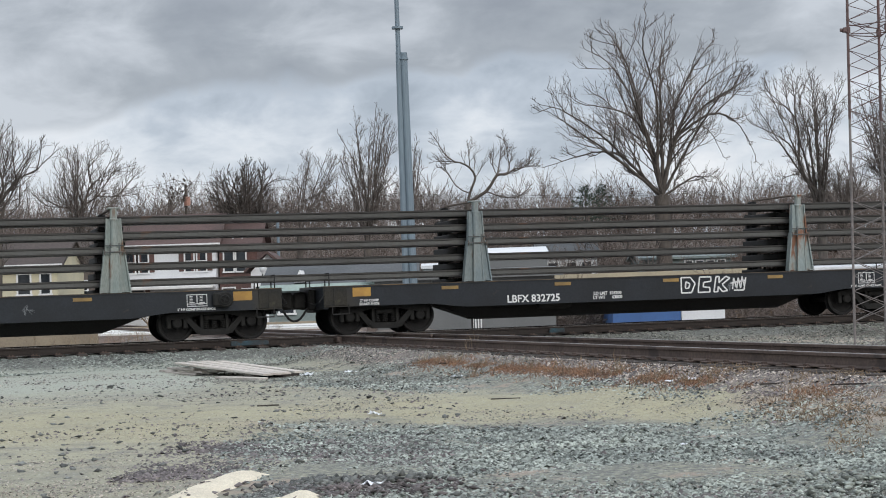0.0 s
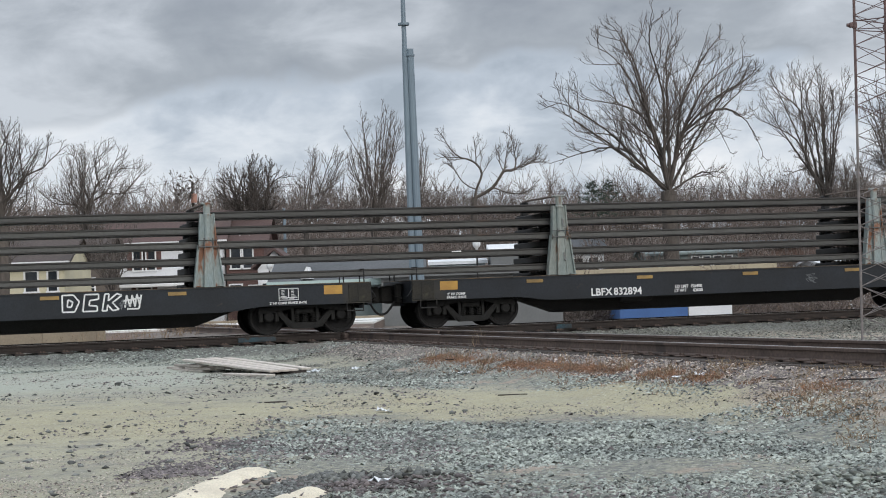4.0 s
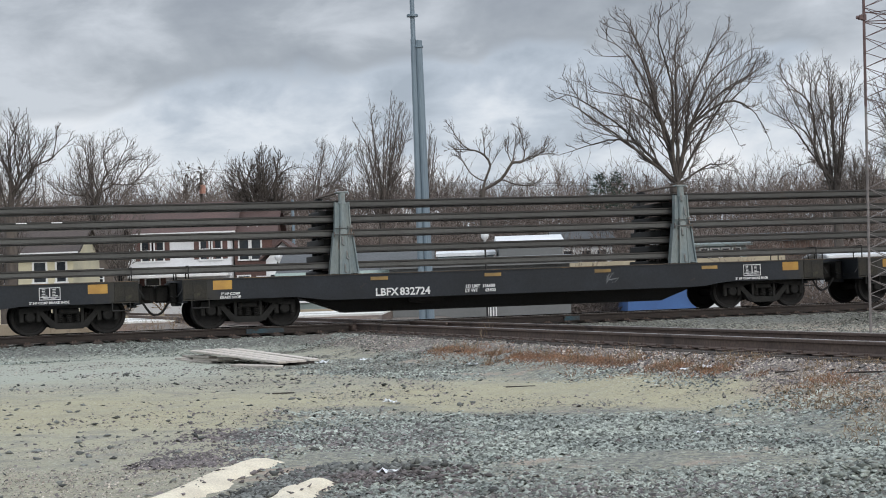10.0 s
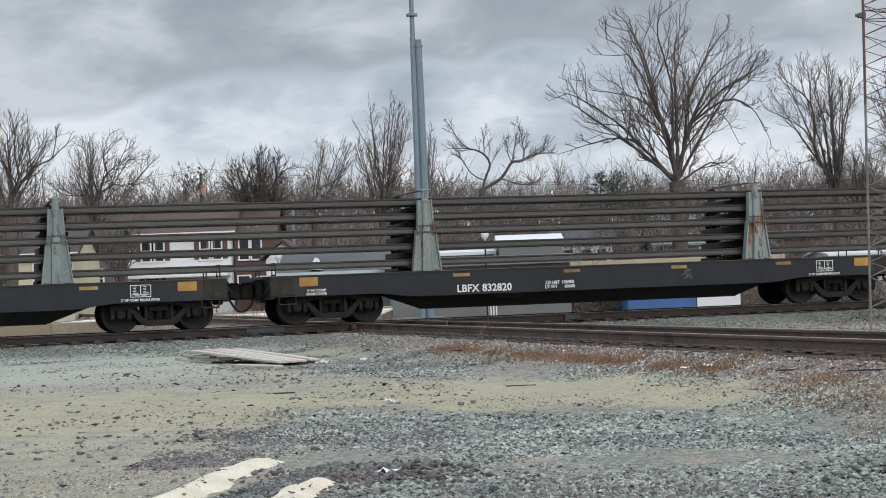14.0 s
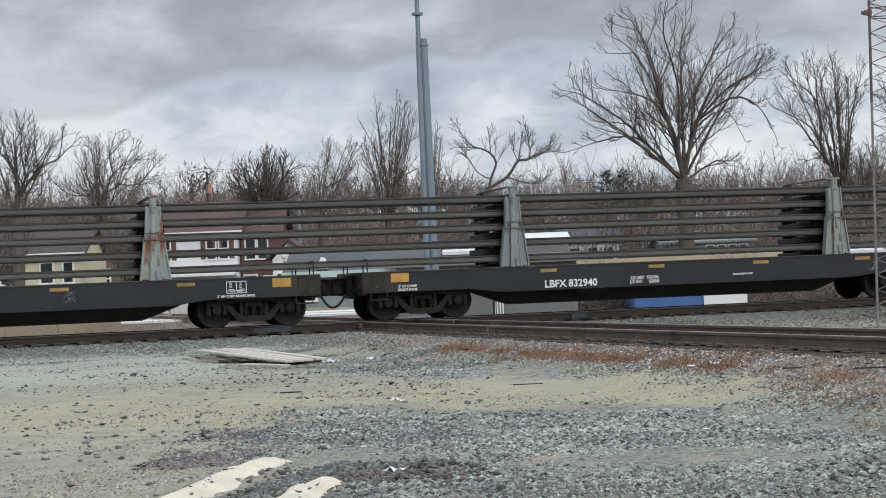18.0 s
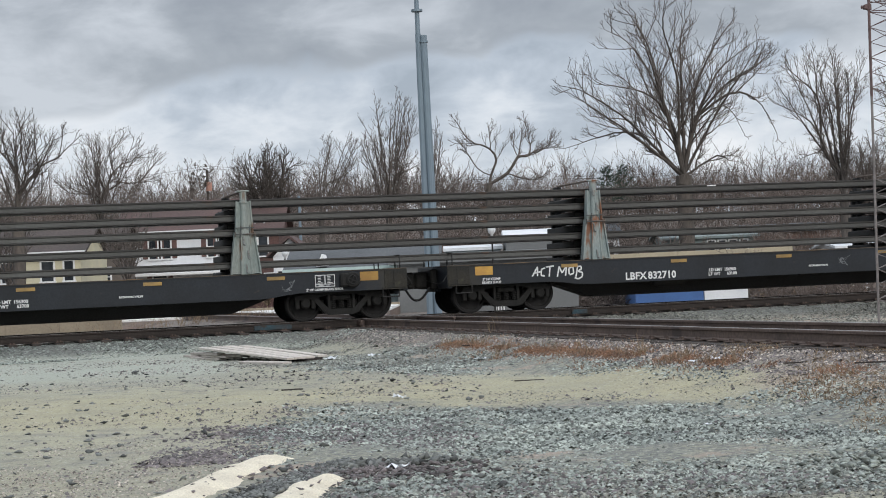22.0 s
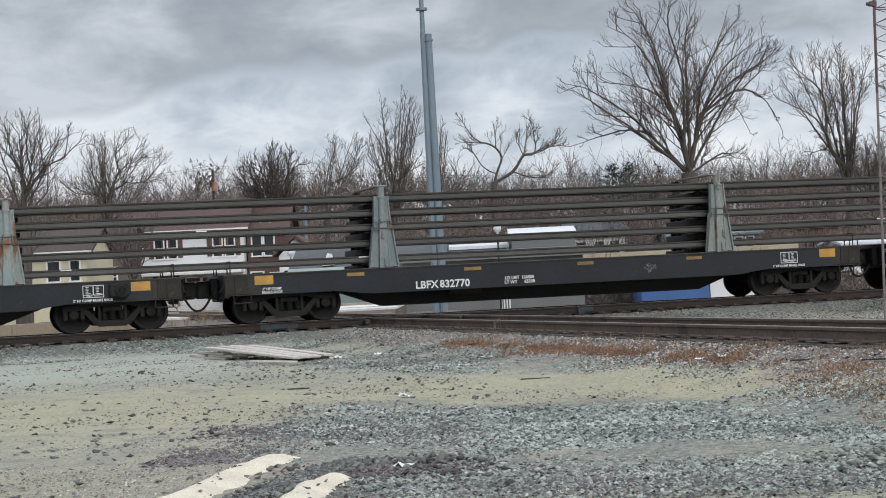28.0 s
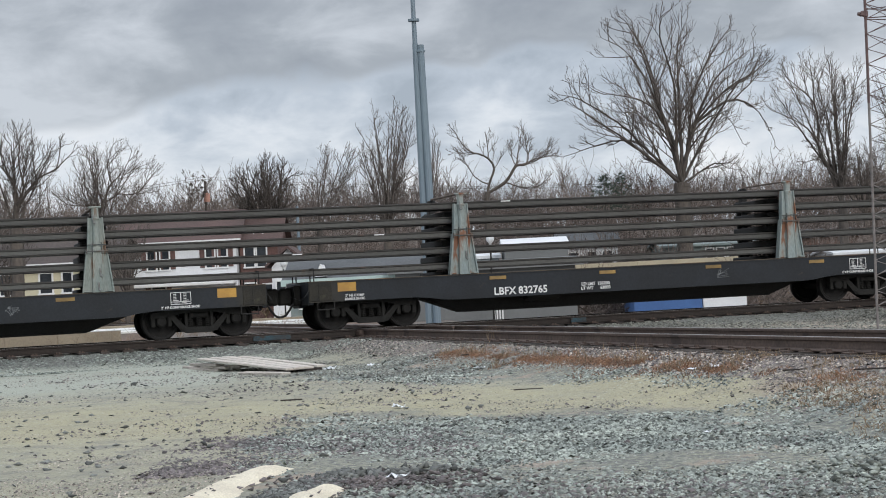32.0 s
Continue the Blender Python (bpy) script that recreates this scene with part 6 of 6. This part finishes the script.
def build_sand():
    """Two low pale tongues of dried sand, each along a bent spine."""
    tongues = (([(-2.36, 11.6), (-2.24, 12.9), (-2.05, 13.8), (-1.93, 14.75), (-1.8, 15.35), (-1.66, 15.72), (-1.42, 15.7)], (0.2, 0.22, 0.21, 0.21, 0.2, 0.17, 0.04), 1),
               ([(-1.40, 11.6), (-1.30, 12.6), (-1.24, 13.2), (-1.17, 13.68), (-1.08, 14.08), (-0.98, 14.3)], (0.16, 0.19, 0.19, 0.18, 0.14, 0.05), 2))
    for spine, half, seed in tongues:
        vs, fs, m = [], [], 14
        rows = 60
        for i in range(rows + 1):
            u = i / rows * (len(spine) - 1)
            k = min(int(u), len(spine) - 2)
            f = u - k
            x, y = spine[k][0] + (spine[k + 1][0] - spine[k][0]) * f, spine[k][1] + (spine[k + 1][1] - spine[k][1]) * f
            w = half[k] + (half[k + 1] - half[k]) * f
            dx, dy = spine[k + 1][0] - spine[k][0], spine[k + 1][1] - spine[k][1]
            ln = math.hypot(dx, dy)
            nx, ny = dy / ln, -dx / ln
            for c in range(m + 1):
                a = c / m * 2 - 1
                edge = w * (1 + 0.45 * noise.noise((y * 2.3, 4 if a > 0 else 9, seed)) + 0.25 * noise.noise((y * 7.0, 3 if a > 0 else 8, seed)))
                z = 0.075 * (1 - abs(a) ** 2.4) * min(1, 4 * (1 - i / rows) + 0.1) - 0.012 + 0.02 * noise.noise((x * 6 + a, y * 5, seed)) * (1 - a * a)
                px, py = x + nx * a * edge, y + ny * a * edge
                vs.append((px - spine[2][0], py - spine[2][1], z + ground_height(px, py)))
        for i in range(rows):
            for c in range(m):
                q = i * (m + 1) + c
                fs.append((q, q + 1, q + m + 2, q + m + 1))
        me = bpy.data.meshes.new("sand_heap")
        me.from_pydata(vs, [], fs)
        me.materials.append(M_SAND)
        me.polygons.foreach_set("use_smooth", [True] * len(fs))
        single("sand_mound", me, None, "low pale heap of dried sand on the lot", "sand heap", pose(spine[2][0], spine[2][1], 0), group="sand heaps")


build_sand()

OCTA = np.array([(1, 0, 0), (0, 1, 0), (-1, 0, 0), (0, -1, 0), (0, 0, 1), (0, 0, -1)], dtype=float)
OCTA_F = np.array([(0, 1, 4), (1, 2, 4), (2, 3, 4), (3, 0, 4), (1, 0, 5), (2, 1, 5), (3, 2, 5), (0, 3, 5)])


def stones(name, label, x, y, size, mat, rng, up=0.0, flat=0.40):
    """Broken angular stones, each one an uneven eight-sided lump."""
    n = len(x)
    shape = OCTA[None] * rng.uniform(0.6, 1.5, (n, 6, 1)) + rng.normal(0, 0.24, (n, 6, 3))
    shape[:, :, 2] *= flat
    a, b = rng.uniform(0, 6.283, n), rng.normal(0, 0.35, n)
    ca, sa, cb, sb = np.cos(a), np.sin(a), np.cos(b), np.sin(b)
    X, Y, Z = shape[..., 0], shape[..., 1], shape[..., 2]
    Y, Z = Y * cb[:, None] - Z * sb[:, None], Y * sb[:, None] + Z * cb[:, None]
    X, Y = X * ca[:, None] - Y * sa[:, None], X * sa[:, None] + Y * ca[:, None]
    s = size[:, None]
    z = heights(x, y) + up + size * 0.25
    vs = np.stack([X * s + x[:, None], Y * s + y[:, None], Z * s + z[:, None]], axis=-1)
    if up == 0.0:
        # bedded in the ground: the buried half is left away
        vs = vs[:, :5]
        vs[:, :4, 2] -= s * 0.22
    k = vs.shape[1]
    fs = (np.arange(n)[:, None, None] * k + OCTA_F[None, :4 if k == 5 else 8]).reshape(-1, 3)
    vs = vs.reshape(-1, 3)
    single(name, fast_mesh(name, vs, fs, mat), None, label, "stones", kind="stuff")


def build_stones():
    rng = np.random.default_rng(8)

    def along_track(origin, way, s0, s1, d0, d1, n):
        s, d = rng.uniform(s0, s1, n), rng.uniform(d0, d1, n)
        return origin.x + way.x * s - way.y * d, origin.y + way.y * s + way.x * d
    x, y = along_track(MID, ALONG, -15, 14, -3.6, -1.0, 28000)
    size, ok = rng.uniform(0.016, 0.036, len(x)), x > 1.5
    stones("ballast_stones", "grey crushed stone ballast along the train's track", x[ok], y[ok], size[ok], M_STONEG, rng)
    stones("ballast_stones", "blue-grey crushed stone ballast along the train's track", x[~ok], y[~ok], size[~ok], M_STONE, rng)
    x, y = along_track(MID, ALONG, -15, 14, -0.6, 0.6, 3500)
    stones("ballast_stones", "grey crushed stone ballast between the rails", x, y, rng.uniform(0.02, 0.045, len(x)), M_STONEG, rng)
    # the wedge between the two tracks
    x, y = rng.uniform(1, 12, 26000), rng.uniform(22, 46, 26000)
    d2 = (x - CROSS_MID.x) * CROSS_DIR.y - (y - CROSS_MID.y) * CROSS_DIR.x
    d1 = (x - MID.x) * ACROSS.x + (y - MID.y) * ACROSS.y
    ok = (d2 > 0.9) & (d1 < -0.9) & (x < 0.27 * y + 1)
    x, y = x[ok], y[ok]
    stones("ballast_stones", "grey crushed stone ballast between the two tracks", x, y, rng.uniform(0.018, 0.04, len(x)), M_STONEG, rng)
    # the near shoulder of the crossing track
    x, y = along_track(CROSS_MID, CROSS_DIR, -8, 22, 0.9, 2.3, 11000)
    stones("ballast_stones", "brown stained ballast on the crossing track's shoulder", x, y, rng.uniform(0.012, 0.03, len(x)), M_STONEB, rng)
    x, y = along_track(CROSS_MID, CROSS_DIR, -8, 22, 0.9, 2.3, 11000)
    stones("ballast_stones", "dark oily ballast on the crossing track's shoulder", x, y, rng.uniform(0.012, 0.03, len(x)), M_PURPLE, rng)
    x, y = along_track(CROSS_MID, CROSS_DIR, -8, 22, -0.65, 0.65, 4000)
    stones("ballast_stones", "brown stained ballast between the rails", x, y, rng.uniform(0.02, 0.04, len(x)), M_STONEB, rng)

    def patchy(n, x0, x1, y0, y1, seed, cut, soft=0.9):
        """Places within a patch that thins out towards its edges and in blotches."""
        x, y = rng.uniform(x0, x1, n), rng.uniform(y0, y1, n)
        edge = np.minimum.reduce([(x - x0) / soft, (x1 - x) / soft, (y - y0) / soft / 1.3, (y1 - y) / soft / 1.3, np.ones(n)])
        blot = np.array([noise.noise((a * 0.55, b * 0.42, seed)) + 0.4 * noise.noise((a * 1.7, b * 1.3, seed)) for a, b in zip(x, y)])
        keep = edge + blot * 0.9 - cut > rng.uniform(0.0, 1.0, n)
        return x[keep], y[keep]
    x, y = patchy(50000, -2.3, 5.2, 12.2, 22.0, 1.0, -0.2)
    ok = (y + 0.55 * x + rng.normal(0, 0.3, len(x)) < 20.0) & (y + 2.2 * x > 11.6)
    x, y = x[ok], y[ok]
    stones("gravel", "blue-grey crushed stone strewn in a band", x, y, 0.008 + 0.026 * rng.random(len(x)) ** 1.6, M_STONE, rng)
    x, y = patchy(60000, -3.0, 4.6, 21.0, 34.5, 2.0, -0.5)
    d = -((x - CROSS_MID.x) * CROSS_DIR.y - (y - CROSS_MID.y) * CROSS_DIR.x)
    ok = (d > 2.1 + rng.normal(0, 0.1, len(x))) & (d < 2.65 + 0.57 * np.maximum(0, 2.15 - x) + rng.normal(0, 0.12, len(x))) & (x < 3.4 + rng.normal(0, 0.2, len(x)))
    x, y = x[ok], y[ok]
    stones("gravel", "blue-grey crushed stone near the tracks", x, y, 0.010 + 0.022 * rng.random(len(x)) ** 2, M_STONE, rng)
    x, y = patchy(34000, -4.4, 1.6, 28.6, 42.0, 3.0, -0.7)
    ok = ((x - MID.x) * ACROSS.x + (y - MID.y) * ACROSS.y < -1.4) & (y + 1.0 * x > 27.6 + rng.normal(0, 0.3, len(x)))
    stones("gravel", "grey-green crushed stone before the crossing", x[ok], y[ok], 0.012 + 0.022 * rng.random(ok.sum()) ** 1.6, M_STONEG, rng)
    x, y = patchy(15000, -2.9, 0.3, 15.6, 19.4, 4.0, 0.0)
    stones("slag", "purplish dark slag chips", x, y, 0.007 + 0.024 * rng.random(len(x)) ** 2, M_PURPLE, rng)
    x, y = patchy(30000, -1.6, 4.4, 10.6, 15.2, 7.0, -0.1)
    stones("gravel", "mixed crushed stone in the foreground", x, y, 0.005 + 0.02 * rng.random(len(x)) ** 2, M_STONEG, rng)
    x, y = rng.uniform(-0.9, 5.4, 24000), rng.uniform(13.0, 19.6, 24000)
    ok = np.array([noise.noise((a * 0.7, b * 0.9, 11)) for a, b in zip(x, y)]) + rng.normal(0, 0.12, len(x)) < 0.42
    stones("gravel", "blue-grey crushed stone filling the band", x[ok], y[ok], 0.007 + 0.022 * rng.random(ok.sum()) ** 1.7, M_STONE, rng)
    x, y = rng.uniform(-1.5, 4.4, 15000), rng.uniform(12.2, 16.2, 15000)
    stones("gravel", "small crushed stone over the dust in the foreground", x, y, 0.005 + 0.02 * rng.random(len(x)) ** 2, M_STONE, rng)
    for k in range(2):
        x, y = 3.3 + 2.2 * rng.random(9000) ** 0.7, rng.uniform(15.8, 25, 9000)
        stones("gravel", "brown stained chips beside the crossing track", x, y, 0.005 + 0.016 * rng.random(len(x)) ** 2, (M_STONEB, M_PURPLE)[k], rng)
    x, y = rng.uniform(-4.2, -0.8, 16000), 11.3 + 6.5 * rng.random(16000) ** 1.3
    stones("grit", "pale fine gravel pressed into the dust", x, y, 0.003 + 0.010 * rng.random(len(x)) ** 2, M_STONEB, rng)
    for mat, n in ((M_STONEB, 26000), (M_PURPLE, 22000)):
        x, y = rng.uniform(-0.26, 0.26, n), 11.4 + 26 * rng.random(n) ** 1.4
        x = x * y
        stones("grit", "fine grit over the dusty lot", x, y, (0.0025 + 0.008 * rng.random(n) ** 2) * (0.6 + y * 0.03), mat, rng)
    x, y = patchy(8000, -10, 4, 11, 36, 5.0, -0.05)
    stones("loose_stones", "loose pebbles scattered over the dusty lot", x, y, 0.007 + 0.028 * rng.random(len(x)) ** 2.5, M_PURPLE, rng)
    for cx, cy, rx, ry, n in ((-2.0, 14.2, 0.08, 0.7, 26), (-1.2, 13.4, 0.06, 0.5, 18)):
        x, y = cx + rng.normal(0, rx, n), cy + rng.normal(0, ry, n)
        stones("grit", "pebbles lying on the sand", x, y, 0.006 + 0.02 * rng.random(n) ** 2, M_PURPLE, rng, up=0.06)
    # dark rock heaped beside the sand
    u = rng.random(2600)
    x, y = -1.72 + 0.75 * u + rng.normal(0, 0.07, len(u)), 13.1 + 2.1 * u + rng.normal(0, 0.2, len(u))
    ok = rng.random(len(x)) < 0.95
    stones("slag_heap", "dark blue-grey broken rock between the sand tongues", x[ok], y[ok], 0.010 + 0.026 * rng.random(ok.sum()) ** 1.5, M_ROCK, rng, up=0.012)
    n = 1000
    x, y = -0.7 + rng.normal(0, 0.42, n), 14.55 + rng.normal(0, 0.32, n)
    stones("slag_heap", "low heap of dark broken slag", x, y, 0.012 + 0.028 * rng.random(n) ** 2, M_PURPLE, rng, up=0.012)
    x, y = -0.62 + rng.normal(0, 0.36, 150), 15.0 + rng.normal(0, 0.14, 150)
    stones("slag_heap", "large dark lumps on top of the slag heap", x, y, 0.018 + 0.034 * rng.random(150) ** 1.6, M_ROCK, rng, up=0.02, flat=0.6)
    x, y = 1.0 + rng.normal(0, 1.2, 2200), 13.2 + rng.normal(0, 0.35, 2200)
    stones("slag", "reddish dark slag chips in the foreground", x, y, 0.008 + 0.024 * rng.random(2200) ** 2, M_PURPLE, rng)
    x, y = rng.uniform(-2.5, 4.2, 5200), 19.6 + 5.0 * rng.random(5200)
    ok = np.array([noise.noise((a * 0.8, b * 1.6, 21)) for a, b in zip(x, y)]) > rng.normal(0.05, 0.12, len(x))
    stones("grit", "streaks of small stone across the dusty band", x[ok], y[ok], 0.006 + 0.016 * rng.random(ok.sum()) ** 2, M_STONEG, rng)
    x, y = rng.uniform(-8, 0.5, 420), rng.uniform(13, 31, 420)
    stones("loose_stones", "larger dark stones lying on the dusty lot", x, y, 0.02 + 0.03 * rng.random(420) ** 1.5, M_ROCK, rng, up=0.004)
    x, y = 3.1 + rng.normal(0, 0.25, 160), 13.6 + rng.normal(0, 0.4, 160)
    stones("stone_heap", "small heap of pale grey stones", x, y, rng.uniform(0.015, 0.045, len(x)), M_STONE, rng, up=0.02)


build_stones()


def blades(name, label, spots, tall, mat, seed, lean=0.5):
    """Dry stalks: thin tapered sticks in tufts."""
    rnd = random.Random(seed)
    segs = []
    for x, y in spots:
        z = ground_height(x, y)
        for k in range(rnd.randint(3, 7)):
            b = Vector((x + rnd.gauss(0, 0.05), y + rnd.gauss(0, 0.05), z - 0.01))
            d = Vector((rnd.gauss(0, lean), rnd.gauss(0, lean), 1)).normalized()
            h = tall * rnd.uniform(0.4, 1.1)
            m = b + d * h * 0.55
            e = m + (d + Vector((rnd.gauss(0, 0.5), rnd.gauss(0, 0.5), -0.2))).normalized() * h * 0.45
            segs += [(b, m, 0.005, 0.004), (m, e, 0.004, 0.0015)]
    single(name, segments_mesh(name, segs, 3, mat), None, label, "weeds", kind="stuff")


def build_weeds():
    rnd = random.Random(12)
    line = []
    for k in range(2300):
        s = rnd.random()
        if noise.noise((s * 14, 3, 0)) < (-0.22 if s > 0.3 else 0.05) or rnd.random() < 0.5 - s:
            continue
        p = CROSS_MID + CROSS_DIR * (-1.5 + 14.5 * s) + Vector((-CROSS_DIR.y, CROSS_DIR.x, 0)) * (2.0 + rnd.gauss(0, 0.10 if k % 3 else 0.32))
        line.append((p.x, p.y))
    blades("rust_weeds", "low rust-red withered weeds along the track", line, 0.085, M_WEED, 1, lean=0.9)
    tall = [p for k, p in enumerate(line) if k % 30 == 0]
    blades("weed_stalks", "thin pale stalks among the rust-red weeds", tall, 0.26, M_GRASS, 6, lean=0.3)
    patch = []
    for k in range(2600):
        x, y = rnd.uniform(3.0, 6.2), rnd.uniform(15.5, 27)
        if noise.noise((x * 0.9, y * 0.6, 9)) > 0.0 and x > 3.55 + 0.5 * noise.noise((y * 0.5, 1, 2)):
            patch.append((x, y))
    blades("dry_grass", "flattened dry brown grass", patch, 0.09, M_GRASS, 2, lean=1.1)
    shrub = [(rnd.uniform(-13.5, -5.0), rnd.uniform(58.5, 62.4)) for _ in range(90)]
    blades("dry_shrubs", "bare dry shrubs along the wall and the road bank", shrub, 0.75, M_GRASS, 5, lean=0.35)
    stalk = [(0.62, 33.9)] * 2
    blades("dry_stalk", "single tall dry weed beside the rail", stalk, 0.42, M_GRASS, 3, lean=0.25)


build_weeds()


def build_litter():
    rnd = random.Random(17)
    spots = [(-0.78, 21.95, 0.09, "crumpled white paper scrap on the gravel"), (-1.6, 33.2, 0.12, "crumpled white plastic scrap"), (-2.35, 32.4, 0.14, "torn white paper by the planks"),
             (3.2, 22.6, 0.10, "crumpled pale cloth scrap"), (2.95, 22.9, 0.06, "small pale paper scrap"), (0.32, 28.9, 0.10, "small pale paper scrap"), (-0.55, 14.6, 0.10, "small pale paper scrap in the slag"), (2.3, 17.0, 0.05, "small reddish paper scrap")]
    for x, y, s, label in spots:
        g, n = Geo(), 5
        pts = [[Vector((s * (i / n - 0.5) * 1.7, s * (j / n - 0.5) * 1.2, 0.012 + abs(rnd.gauss(0, s * 0.2)))) for j in range(n + 1)] for i in range(n + 1)]
        g.add([p for row in pts for p in row], [(i * (n + 1) + j, (i + 1) * (n + 1) + j, (i + 1) * (n + 1) + j + 1, i * (n + 1) + j + 1) for i in range(n) for j in range(n)])
        single("litter", g, M_LITTER, label, "litter", pose(x, y, ground_height(x, y) + 0.01, 0, 0, rnd.uniform(0, 180)), group="litter on the lot")
    for x, y, ln, a in ((-2.3, 24.3, 0.3, 10), (0.9, 24.0, 0.4, -3), (3.9, 20.8, 0.35, 5), (0.25, 31.3, 0.45, 4), (4.6, 19.4, 0.7, -6)):
        single("stick", Geo().box(-ln / 2, -0.014, 0, ln / 2, 0.014, 0.018, 0.006), M_TIE, "thin dark broken stick on the gravel", "stick", pose(x, y, ground_height(x, y) + 0.01, 0, 0, a), group="sticks on the lot")


build_litter()


# ---- what moves: the train rolls to the left at a steady pace ----
def motions():
    times = [0, 4, 8, 12, 16, 20, 24, 28, 32]
    for n, (car, wheelsets) in enumerate(CARS):
        walk(car, [(t, car_pose(t, n + FIRST)) for t in times])
        ticks = [i * 4 / 30 for i in range(240)] + [32.0]
        for ws, sx in wheelsets:
            walk(ws, [(t, pose(sx, 0, 0.42, 0, -math.degrees(travelled(t) / 0.42), 0)) for t in ticks])
    for ob, off in LOAD:
        rows = []
        for t in times:
            p = MID - ALONG * travelled(t) + ACROSS * off.y
            rows.append((t, turned(p, ALONG, RAIL_TOP + off.z)))
        walk(ob, rows)


motions()
